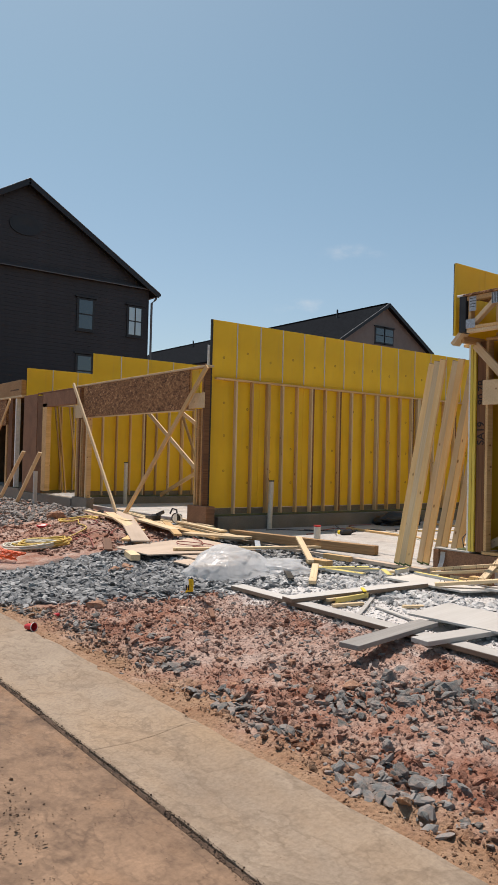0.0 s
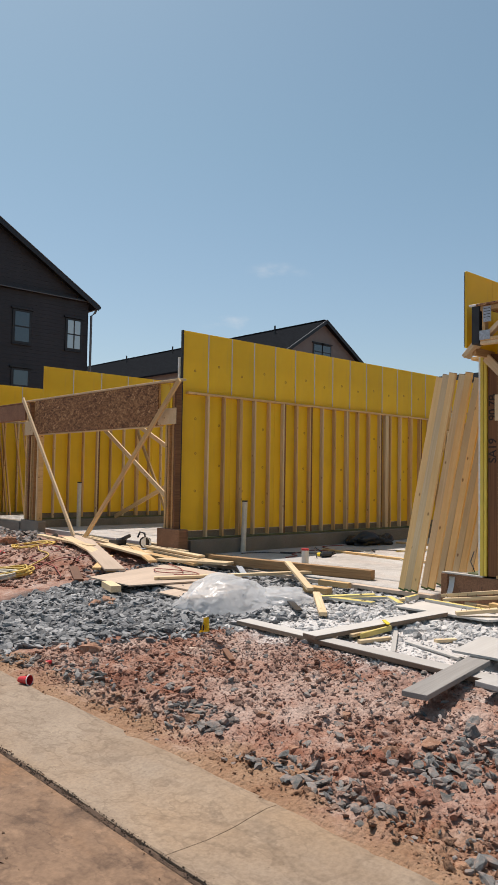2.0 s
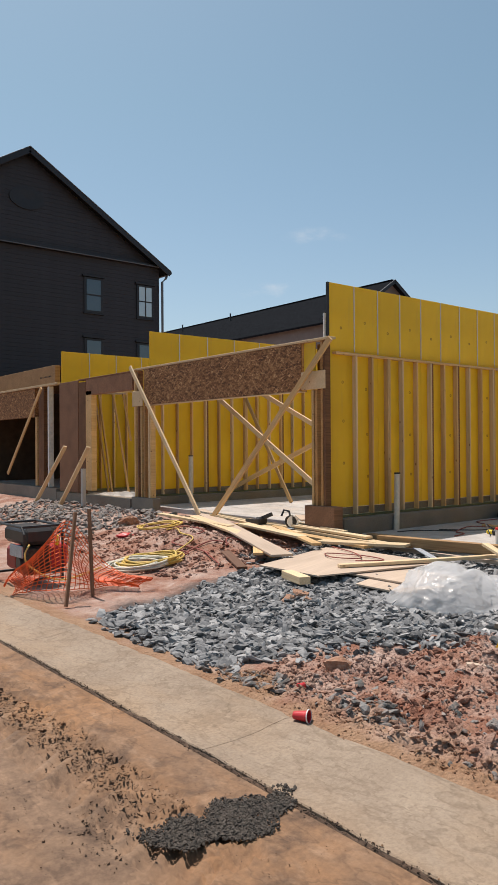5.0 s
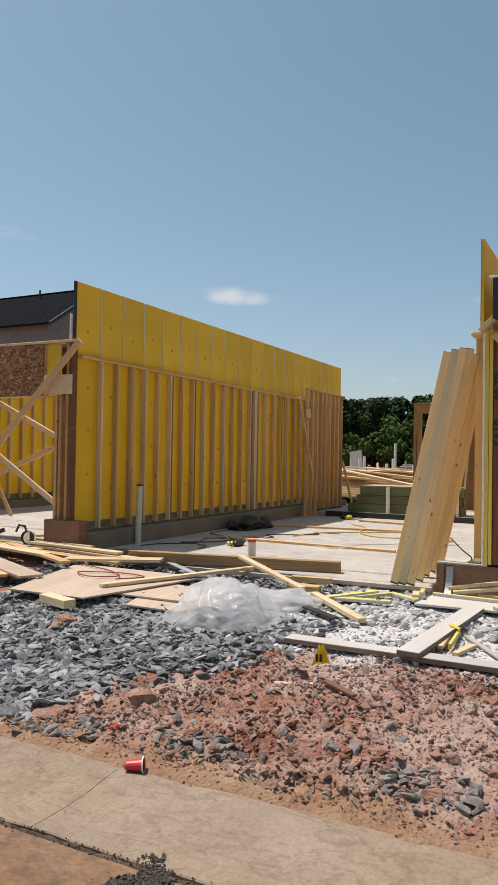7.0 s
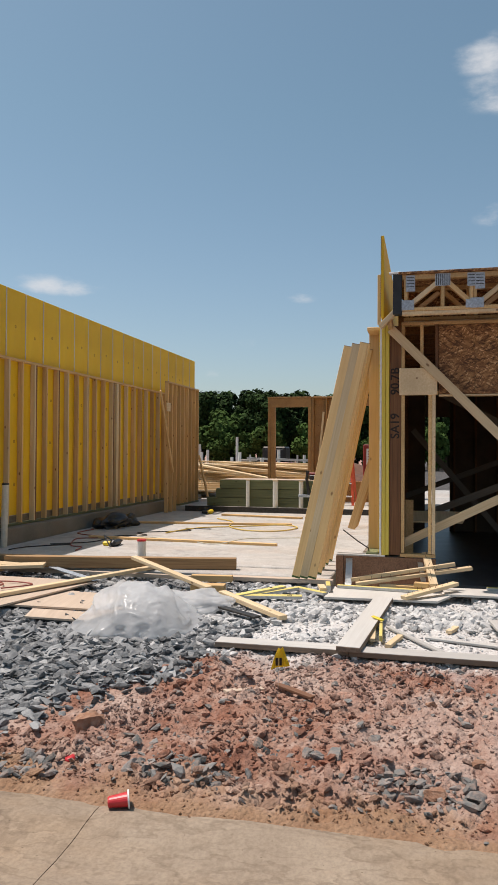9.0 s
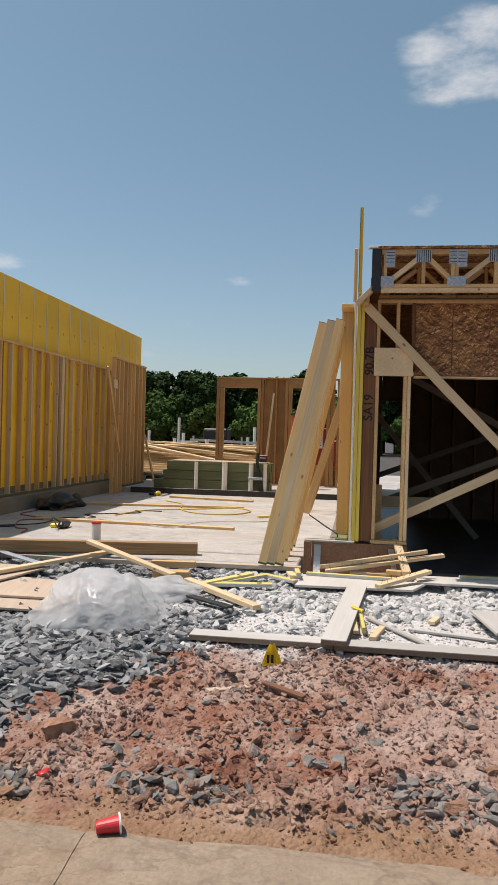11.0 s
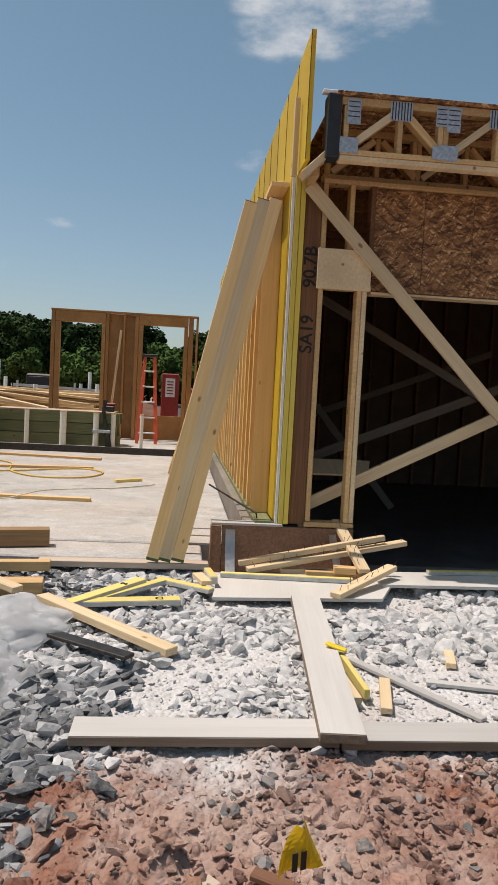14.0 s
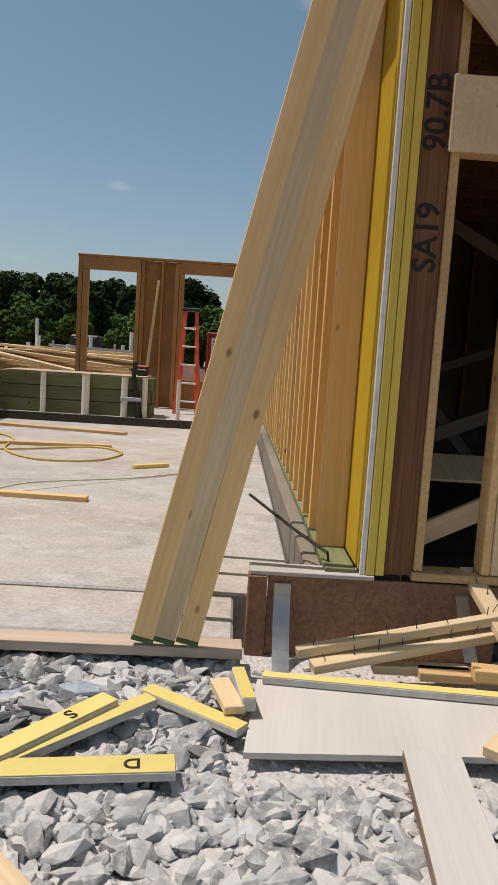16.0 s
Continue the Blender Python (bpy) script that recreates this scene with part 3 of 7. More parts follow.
def lie(x, y):
    """Height of the ground, without its small relief."""
    if x < 2.62:
        # dirt washed over the back of the kerb, in tongues
        reach = 2.63 + 0.08 * noise.noise((y * 1.7, 3.1, 0.4)) + 0.06 * noise.noise((y * 6.5, 1.2, 0.9))
        if x < reach - 0.10:
            return -0.06
        return kerb_top(x) - 0.018 + 0.028 * smooth(reach - 0.10, reach + 0.04, x)
    h = 0.04 * smooth(2.85, 2.6, x) + 0.185 * smooth(2.6, 6.2, x) + 0.02 * smooth(6.2, 7.6, x)
    h += 0.16 * smooth(11.0, 15.0, y) * smooth(5.0, 7.4, x)
    if x > 7.9:
        h -= 0.30 * smooth(7.9, 8.3, x)
    return h


def lumps(x, y, scale, z):
    """Broken lumps: each cell of the ground stands at a height of its own, with sunken seams."""
    d, p = noise.voronoi((x * scale, y * scale, z))
    q = math.sin(p[0][0] * 12.9898 + p[0][1] * 78.233 + p[0][2] * 37.7) * 43758.5453
    q -= math.floor(q)
    tilt = (x * scale - p[0][0]) * math.sin(q * 40) + (y * scale - p[0][1]) * math.cos(q * 40)
    return (q - 0.4 + 0.55 * tilt) * smooth(0.0, 0.22, d[1] - d[0])


def relief(x, y):
    if x < 2.6 or x > 7.9 or y < -6 or y > 24:
        return 0.0
    k = smooth(2.58, 2.78, x) * smooth(7.9, 7.4, x)
    clay = smooth(5.3, 4.7, x) * smooth(8.2, 7.2, y)
    n1 = noise.fractal((x * 0.9, y * 0.9, 1.7), 0.9, 2.1, 3) * (0.022 + 0.016 * clay)
    n2 = noise.fractal((x * 4.5, y * 4.5, 5.1), 0.8, 2.2, 4) * (0.012 + 0.020 * clay)
    clods = 0.0
    if clay > 0.02:
        w = noise.noise((x * 2.1, y * 2.1, 3.3))
        w2 = noise.noise((x * 5.3, y * 5.3, 7.1))
        rough = 0.25 + 0.75 * smooth(-0.25, 0.3, w)
        clods = clay * (0.062 * rough * lumps(x + 0.06 * w2, y + 0.05 * w, 6.0, 0.5) + 0.034 * lumps(x + 0.03 * w, y + 0.03 * w2, 14.0, 2.5) + 0.012 * noise.noise((x * 22, y * 22, 1.1)))
    heap = 0.26 * math.exp(-((x - 5.9) / 0.5) ** 2 - ((y - 13.0) / 0.8) ** 2)
    return k * (n1 + n2 + clods + heap)


def level(x, y):
    return lie(x, y) + relief(x, y)


# ---- ground, road, kerb ----
def spaced(fine_lo, fine_hi, step, outer):
    vals = list(np.arange(fine_lo, fine_hi + 1e-6, step))
    lo, hi = [], []
    d, v = step, fine_lo
    while v > -outer:
        d *= 1.45
        v -= d
        lo.append(v)
    d, v = step, fine_hi
    while v < outer:
        d *= 1.45
        v += d
        hi.append(v)
    return lo[::-1] + [float(q) for q in vals] + hi


gx, gy = spaced(2.5, 8.3, 0.021, 900), spaced(1.0, 13.2, 0.022, 900)
verts = [(x, y, level(x, y)) for x in gx for y in gy]
ny = len(gy)
faces = [(i * ny + j, (i + 1) * ny + j, (i + 1) * ny + j + 1, i * ny + j + 1) for i in range(len(gx) - 1) for j in range(ny - 1)]
me = bpy.data.meshes.new("ground")
me.from_pydata(verts, [], faces)
me.materials.append(GROUND_MAT)
me.polygons.foreach_set("use_smooth", [True] * len(me.polygons))
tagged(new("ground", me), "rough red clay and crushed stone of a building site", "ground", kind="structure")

road = new("road", bpy.data.meshes.new("road"))
tagged(road, "unfinished road covered with dry orange mud", "road", kind="structure")
rx, ry = [-60, -20, -8, -4] + [float(v) for v in np.arange(-2.0, 1.80, 0.05)] + [1.815], [-200, -60, -20, -6] + [float(v) for v in np.arange(-2, 12.01, 0.04)] + [16, 25, 60, 200]
rv = []
for x in rx:
    for y in ry:
        z = (0.012 * noise.fractal((x * 1.1, y * 1.1, 9), 0.9, 2.1, 4) + 0.008 * noise.fractal((x * 6, y * 6, 3), 0.8, 2.1, 3)) if -2.2 < x < 1.8 and -3 < y < 13 else 0.0
        # a tyre's print along the kerb
        if 1.0 < x < 1.48 and 5.9 < y < 12:
            z += -0.02 + 0.022 * (1 if math.sin((y + abs(x - 1.24) * 0.8) * 48) > 0 else -1)
        rv.append((x, y, z - 0.004))
n2 = len(ry)
road.data.from_pydata(rv, [], [(i * n2 + j, (i + 1) * n2 + j, (i + 1) * n2 + j + 1, i * n2 + j + 1) for i in range(len(rx) - 1) for j in range(n2 - 1)])
road.data.materials.append(ROAD_MAT)
road.data.polygons.foreach_set("use_smooth", [True] * len(road.data.polygons))

kerb = thing("kerb", (2.2, 0, 0), "low rolled concrete kerb, dusty and stained orange", "kerb", kind="structure")
KERB_PROFILE = [(1.86, -0.15), (1.86, -0.006), (1.868, 0.0), (2.10, -0.005), (2.24, 0.0), (2.30, 0.006), (2.37, 0.018), (2.50, 0.032), (2.575, 0.028), (2.585, 0.02), (2.585, -0.15)]


def kerb_bm(y0, y1):
    bm = bmesh.new()
    n = max(2, int((y1 - y0) / 0.12))
    rows = []
    for k in range(n + 1):
        y = y0 + (y1 - y0) * k / n
        rows.append([bm.verts.new((x + ((0.012 * noise.noise((x, y * 2.2, 3)) + 0.012 * noise.noise((x, y * 9, 3))) if i in (1, 2, 8, 9) else 0), y, z + 0.005 * noise.noise((x * 3, y * 2.5, 7)))) for i, (x, z) in enumerate(KERB_PROFILE)])
    for a, b in zip(rows, rows[1:]):
        for k in range(len(a) - 1):
            bm.faces.new((a[k], b[k], b[k + 1], a[k + 1]))
    bm.faces.new(rows[0]), bm.faces.new(rows[-1][::-1])
    bmesh.ops.recalc_face_normals(bm, faces=bm.faces)
    return bm


for y0 in range(-24, 40, 3):
    part("kerb_section", kerb_bm(y0 + 0.962, y0 + 3.958), KERB_MAT, kerb)

# ---- slabs and stem walls ----
SLAB_Z, HOUSE_Z, LEFT_Z = 0.33, 0.45, 0.46
tagged(block("slab_1", (8.32, 6.16, 0.0), (16.6, 11.64, SLAB_Z), SLAB_MAT, bevel=0.012), "pale concrete garage slab, dusty with clay stains", "floor", kind="structure")
tagged(block("slab_2", (7.74, 6.48, 0.0), (8.31, 11.60, SLAB_Z - 0.012), SLAB_MAT, bevel=0.012), "concrete apron strip in front of the garage slab", "floor", kind="structure")
tagged(block("slab_3", (16.605, -1.0, 0.0), (27.0, 24.0, HOUSE_Z), SLAB_MAT, bevel=0.012), "raised concrete house slab behind the garages", "floor", kind="structure")
tagged(block("slab_4", (7.95, 12.16, 0.05), (16.6, 17.53, LEFT_Z), SLAB_MAT, bevel=0.012), "concrete slab of the neighbouring garage", "floor", kind="structure")
tagged(block("slab_5", (7.95, 17.97, 0.05), (16.6, 21.3, LEFT_Z + 0.1), SLAB_MAT, bevel=0.012), "concrete slab of a narrow hall bay", "floor", kind="structure")
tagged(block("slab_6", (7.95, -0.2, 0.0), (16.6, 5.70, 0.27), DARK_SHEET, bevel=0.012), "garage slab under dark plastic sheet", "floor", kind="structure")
tagged(block("slab_7", (7.95, 21.75, 0.05), (16.6, 30.0, LEFT_Z + 0.1), SLAB_MAT, bevel=0.012), "concrete slab of a further garage", "floor", kind="structure")


def stem_wall(name, x0, x1, y0, y1, top, ledge, label):
    w = thing(name, (x0, y0, 0), label, "wall", kind="structure")
    block("footing", (x0, y0, 0.0), (x1, y1 - 0.22, ledge), STEM_MAT, w, 0.01)
    block("upstand", (x0, y1 - 0.218, 0.0), (x1, y1, top), STEM_MAT, w, 0.01)
    return w


stem_wall("stem_wall_1", 7.93, 19.4, 11.65, 12.15, 0.745, 0.585, "low poured concrete stem wall under the framing")
stem_wall("stem_wall_2", 7.98, 19.4, 17.54, 17.96, 0.79, 0.64, "concrete stem wall under the party wall framing")
stem_wall("stem_wall_3", 7.92, 19.4, 21.32, 21.74, 0.66, 0.6, "concrete stem wall of the far bay")
tagged(block("stem_wall_4", (7.98, 5.71, 0.0), (19.4, 6.15, 0.575), STEM_MAT, bevel=0.01), "low concrete stem wall with board marks", "wall", kind="structure")


# ---- framed walls ----
def framed_wall(name, x0, x1, y, side, zb, zt, ztop, label, sheath_z, seam=0.584, first=0.0, doubles=(), stud_mat=PINE, plate_mat=None, upper=True, tape=True, skip=(), deep=0.089):
    """Studs on the camera's side of a sheathing plane at y; side is +1 when the sheathing lies at larger y than the studs."""
    w = thing(name, (x0, y, zb), label, "wall", kind="structure")
    ys = y - side * (0.010 + deep / 2)
    stick("bottom_plate", (x0, ys, zb + 0.019), (x1, ys, zb + 0.019), deep, 0.038, plate_mat or TREATED, w)
    stick("top_plate", (x0 + 0.06, ys, zt - 0.019), (x1, ys, zt - 0.019), deep, 0.038, stud_mat, w)
    k, x = 0, x0 + first
    while x < x1:
        if k not in skip:
            lean = random.uniform(-0.006, 0.006)
            stick("stud", (x, ys, zb + 0.038), (x + lean, ys, zt - 0.039), 0.038, deep, PINE_PALE if (k * 7) % 5 < 2 and deep < 0.1 else stud_mat, w, up=(0, 1, 0))
            if k in doubles:
                stick("stud", (x + 0.042, ys, zb + 0.038), (x + 0.042 + lean, ys, zt - 0.039), 0.038, deep, LSL if k % 2 else stud_mat, w, up=(0, 1, 0))
        x += 0.3955
        k += 1
    yp = y + side * 0.008
    x = x0
    while x < x1 - 0.05:
        xe = min(x + seam * 2, x1)
        block("panel", (x + 0.002, yp - 0.012, sheath_z), (xe - 0.002, yp + 0.012, zt + 0.02), YELLOW, w, 0.002)
        x = xe
    if upper:
        x = x0
        while x < x1 - 0.05:
            xe = min(x + seam, x1)
            block("panel", (x + 0.0015, yp - 0.012, zt + 0.021), (xe - 0.0015, yp + 0.012, ztop), YELLOW, w, 0.002)
            if tape and xe < x1 - 0.05:
                block("seam_strip", (xe - 0.011, yp - side * 0.0185 - 0.002, zt + 0.03), (xe + 0.011, yp - side * 0.0165 + 0.002, ztop - 0.004), TAPE, w, 0.001)
            x = xe
    return w


wall_1 = framed_wall("wall_1", 7.87, 19.45, 11.9, 1, 0.585, 3.275, 4.40, "open stud wall with bright yellow sheathing panels", 0.745, 0.584, 0.54, doubles=(2, 5, 7, 10, 13, 16, 17, 20, 22))
stick("post", (13.80, 11.845, 0.625), (13.80, 11.845, 3.235), 0.12, 0.09, PINE_PALE, wall_1, up=(0, 1, 0))
wall_2 = framed_wall("wall_2", 7.89, 19.3, 5.93, -1, 0.58, 3.27, 4.22, "stud wall with yellow sheathing beside the framed garage", 0.62, 0.584, 0.40, doubles=(5, 9), stud_mat=PINE_BOUNCE, upper=False, deep=0.14)
wall_3 = framed_wall("wall_3", 8.05, 19.0, 17.74, 1, 0.64, 3.30, 4.35, "yellow sheathed stud wall behind the garage opening", 0.79, 0.8, 0.3, doubles=(3, 6, 9))
wall_4 = framed_wall("wall_4", 7.66, 16.0, 21.5, 1, 0.60, 3.30, 4.26, "yellow sheathed stud wall of a far bay", 0.62, 0.8, 0.3)


def sheet(name, corners, th, mat, parent=None, label="", category="sheet", group=""):
    """A flat board with the given four top corners, in order."""
    c = [Vector(p) for p in corners]
    mid = sum(c, Vector()) / 4
    m = axis_pose(c[0], c[1])
    m.translation = mid
    inv = m.inverted()
    bm = bmesh.new()
    top = [bm.verts.new(inv @ p) for p in c]
    nrm = (c[1] - c[0]).cross(c[3] - c[0]).normalized()
    if nrm.z < 0:
        nrm = -nrm
    low = [bm.verts.new(inv @ (p - nrm * th)) for p in c]
    bm.faces.new(top), bm.faces.new(low[::-1])
    for k in range(4):
        bm.faces.new((top[k], low[k], low[(k + 1) % 4], top[(k + 1) % 4]))
    bmesh.ops.recalc_face_normals(bm, faces=bm.faces)
    ob = mesh_object(name, bm, mat)
    ob.matrix_basis = m
    if parent:
        adopt(ob, parent)
        return tagged(ob, label=label)
    return tagged(ob, label, category, group)


def diagonal(name, x, a, b, mat, parent, w=0.089, th=0.038, face=(-1, 0, 0)):
    """A brace in the plane at x, from (y, z) a to (y, z) b."""
    return stick(name, (x, *a), (x, *b), w, th, mat, parent, up=face)


# ---- ends of the two sheathed walls ----
block("edge_strip", (7.835, 11.885, 0.76), (7.868, 11.93, 4.40), BLACK_FELT, wall_1, 0.002)
block("edge_strip", (7.80, 11.945, 0.62), (7.86, 11.965, 3.9), WHITE_EDGE, wall_1, 0.002)
block("end_post", (7.76, 11.97, 0.62), (7.90, 12.06, 3.40), LSL, wall_1, 0.003)
block("edge_strip", (7.868, 5.902, 0.60), (7.886, 5.926, 3.30), WHITE_EDGE, wall_2, 0.002)
block("edge_strip", (7.862, 5.86, 0.60), (7.888, 5.898, 3.30), YELLOW_EDGE, wall_2, 0.002)
block("edge_strip", (7.866, 5.817, 0.60), (7.888, 5.856, 3.30), YELLOW_EDGE, wall_2, 0.002)
block("end_panel", (7.892, 5.825, 0.60), (19.3, 5.895, 3.30), YELLOW, wall_2, 0.002)
x = 7.50
while x < 19.2:
    block("panel", (x, 5.862, 3.305), (x + 0.58, 5.893, 4.22), YELLOW, wall_2, 0.002)
    block("seam_strip", (x - 0.007, 5.894, 3.31), (x + 0.003, 5.897, 4.215), STEEL_DARK, wall_2, 0.0008)
    x += 0.584
stick("ledger_block", (7.55, 5.905, 3.20), (7.55, 5.74, 3.36), 0.14, 0.05, PINE_PALE, wall_2, up=(0, 1, 1))
stick("ledger", (7.56, 5.80, 3.26), (8.0, 5.80, 3.26), 0.05, 0.09, PINE, wall_2)
stick("prop_stud", (7.80, 5.93, 3.27), (7.80, 5.93, 3.85), 0.04, 0.04, PINE_PALE, wall_2, up=(-1, 0, 0))

# small printed marks on the yellow panels
for k in range(19):
    for z in (1.35, 2.05, 2.75, 3.75):
        x = 8.16 + 0.584 * k
        if x < 19.2:
            bm = lathe_bm([(0.012, 0), (0.026, 0), (0.026, 0.002), (0.012, 0.002), (0.012, 0)], 10)
            part("printed_mark", bm, MARK, wall_1, m=pose(x + 0.03 * math.sin(k * 7 + z), 11.8945, z + 0.12 * math.sin(k * 3.1 + z), 90, 0, 0))

# ---- framed garage on the right ----
front_1 = thing("wall_5", (7.9, 2.9, 0.58), "garage front framing with strand-board header and floor truss", "wall", kind="structure")
stick("post", (7.956, 5.747, 0.60), (7.956, 5.747, 3.265), 0.13, 0.128, LSL, front_1, up=(-1, 0, 0), label="brown strand-lumber post with hand-written numbers")
block("stud", (7.88, 5.640, 0.625), (7.99, 5.679, 3.265), PINE, front_1)
block("trimmer", (7.87, 5.335, 0.625), (7.99, 5.373, 2.46), PINE, front_1)
block("trimmer", (7.87, 5.293, 0.625), (7.99, 5.331, 2.46), PINE_PALE, front_1)
block("sill_plate", (7.86, 5.29, 0.585), (8.0, 5.69, 0.622), PINE, front_1)
block("cripple", (7.87, 5.43, 2.77), (7.99, 5.468, 3.265), PINE, front_1)
block("cripple", (7.87, 5.262, 2.77), (7.99, 5.30, 3.265), LSL, front_1)
block("splice_block", (7.845, 5.275, 2.455), (7.868, 5.70, 2.765), PINE_PALE, front_1, 0.003, "pale plywood gusset")
block("under_plate", (7.87, 5.262, 2.462), (7.99, 5.66, 2.50), PINE, front_1)
y = 5.258
while y > 0.7:
    block("header_panel", (7.905, y - 0.397, 2.47), (7.93, y, 3.262), OSB, front_1, 0.002)
    y -= 0.40
block("header_core", (7.932, 0.6, 2.465), (8.05, 5.258, 3.262), PINE, front_1)
block("header_sill", (7.90, 0.6, 2.445), (8.05, 5.258, 2.463), PINE_PALE, front_1)
block("top_plate", (7.87, 0.0, 3.267), (8.0, 5.68, 3.303), PINE, front_1)
# trusses
for tx, rear in ((7.45, False), (8.06, True)):
    block("chord", (tx, 0.0, 3.31), (tx + 0.089, 5.66, 3.348), PINE_PALE, front_1)
    block("chord", (tx - 0.006, 0.0, 3.35), (tx + 0.083, 5.66, 3.388), PINE, front_1)
    block("chord", (tx, 0.0, 3.70), (tx + 0.089, 5.66, 3.755), PINE, front_1)
    if rear:
        block("rim_board", (tx + 0.12, 0.0, 3.31), (tx + 0.14, 5.66, 3.755), OSB, front_1)
    node = 5.62
    while node > 0.5:
        mid, nxt = node - 0.395, node - 0.735
        diagonal("web", tx + 0.044, (node - 0.03, 3.41), (mid + 0.03, 3.68), PINE_PALE, front_1, 0.05, 0.085)
        diagonal("web", tx + 0.044, (mid - 0.03, 3.68), (nxt + 0.03, 3.41), PINE, front_1, 0.05, 0.085)
        for v in (node, mid, nxt + 0.04):
            block("web", (tx + 0.004, v - 0.019, 3.391), (tx + 0.086, v + 0.019, 3.698), PINE, front_1)
        if not rear:
            block("nail_plate", (tx - 0.0095, node - 0.09, 3.36), (tx - 0.0062, node + 0.05, 3.47), GALV, front_1, 0.0005, "galvanised toothed plate")
            block("nail_plate", (tx - 0.004, mid - 0.08, 3.615), (tx - 0.001, mid + 0.08, 3.75), GALV, front_1, 0.0005)
            block("nail_plate", (tx - 0.0135, nxt - 0.02, 3.365), (tx - 0.0101, nxt + 0.10, 3.455), GALV, front_1, 0.0005)
            for v, half in ((node - 0.05, 0.05), (nxt + 0.04, 0.042)):
                block("nail_plate", (tx - 0.004, v - half, 3.565 if half > 0.045 else 3.60), (tx - 0.001, v + half, 3.745), GALV, front_1, 0.0005)
                for q in range(4):
                    block("plate_rib", (tx - 0.0055, v - half + 0.008, 3.615 + 0.034 * q), (tx - 0.0041, v + half - 0.008, 3.622 + 0.034 * q), STEEL_DARK, front_1, 0.0003)
            for q in range(7):
                block("plate_rib", (tx - 0.0055, mid - 0.07 + 0.022 * q, 3.62), (tx - 0.0041, mid - 0.062 + 0.022 * q, 3.745), STEEL_DARK, front_1, 0.0003)
        node = nxt - 0.0
block("membrane_flap", (7.435, 5.665, 3.32), (7.58, 5.76, 3.765), BLACK_FELT, front_1, 0.004)
block("membrane_flap", (7.44, 5.67, 3.766), (7.5, 5.80, 3.79), WHITE_EDGE, front_1, 0.004)
tagged(block("deck_1", (7.42, -0.2, 3.758), (16.6, 5.70, 3.782), OSB, bevel=0.002), "strand-board floor deck over the garage", "floor", kind="structure")
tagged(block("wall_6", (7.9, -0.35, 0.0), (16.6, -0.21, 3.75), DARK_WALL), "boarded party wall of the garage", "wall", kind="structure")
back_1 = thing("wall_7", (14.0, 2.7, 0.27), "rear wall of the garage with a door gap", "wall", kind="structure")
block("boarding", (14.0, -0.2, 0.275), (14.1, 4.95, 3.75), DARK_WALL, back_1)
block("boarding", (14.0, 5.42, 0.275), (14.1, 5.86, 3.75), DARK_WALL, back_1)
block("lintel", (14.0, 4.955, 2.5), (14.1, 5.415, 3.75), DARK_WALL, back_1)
# studs use dark LSL instead of pine, putting the interior's shade into their colour
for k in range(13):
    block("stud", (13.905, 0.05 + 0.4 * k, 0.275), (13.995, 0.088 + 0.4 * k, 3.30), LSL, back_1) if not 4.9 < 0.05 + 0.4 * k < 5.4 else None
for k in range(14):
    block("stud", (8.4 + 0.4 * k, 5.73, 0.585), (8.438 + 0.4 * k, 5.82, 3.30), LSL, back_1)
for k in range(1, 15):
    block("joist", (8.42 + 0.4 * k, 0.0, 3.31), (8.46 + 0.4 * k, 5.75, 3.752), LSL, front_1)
# braces
diagonal("brace", 7.825, (5.80, 3.22), (2.72, 0.06), PINE_PALE, front_1, 0.1)
diagonal("brace", 8.10, (5.72, 0.69), (2.30, 2.40), PINE_PALE, front_1, 0.1)
diagonal("brace", 10.0, (5.70, 2.90), (1.6, 0.75), BRACE_SHADED, front_1)
diagonal("brace", 10.06, (5.70, 0.79), (1.9, 2.34), BRACE_SHADED, front_1, 0.1)
diagonal("brace", 11.0, (5.60, 2.15), (4.05, 0.30), BRACE_SHADED, front_1)
diagonal("brace", 12.2, (5.74, 1.05), (2.4, 2.35), BRACE_SHADED, front_1)
sheet("shelf_board", ((8.80, 5.60, 0.92), (9.10, 5.62, 1.03), (9.10, 4.86, 1.03), (8.80, 4.95, 0.92)), 0.018, PINE_PALE, label="pale board resting on a strut inside the garage", category="board")
block("strut", (8.6, 5.55, 0.275), (8.638, 5.65, 1.2), PINE, front_1)
writing("SA19", 0.14, INK, pose(7.8905, 5.747, 2.10, 90, 0, -90) @ pose(0, 0, 0, 0, 0, 90), parent=front_1)
writing("90.7B", 0.14, INK, pose(7.8905, 5.747, 2.62, 90, 0, -90) @ pose(0, 0, 0, 0, 0, 90), parent=front_1)

# formwork at the corner
form = thing("formwork", (7.88, 5.85, 0.15), "rust-brown stained plywood formwork at the slab corner", "formwork")
block("panel", (7.865, 5.285, 0.12), (7.89, 6.335, 0.575), FORM_PLY, form, 0.003)
block("stake", (7.84, 6.34, 0.10), (7.93, 6.425, 0.575), FORM_PLY, form, 0.004)
block("cap_board", (7.85, 5.86, 0.578), (7.99, 6.42, 0.598), PINE_GREY, form, 0.003)


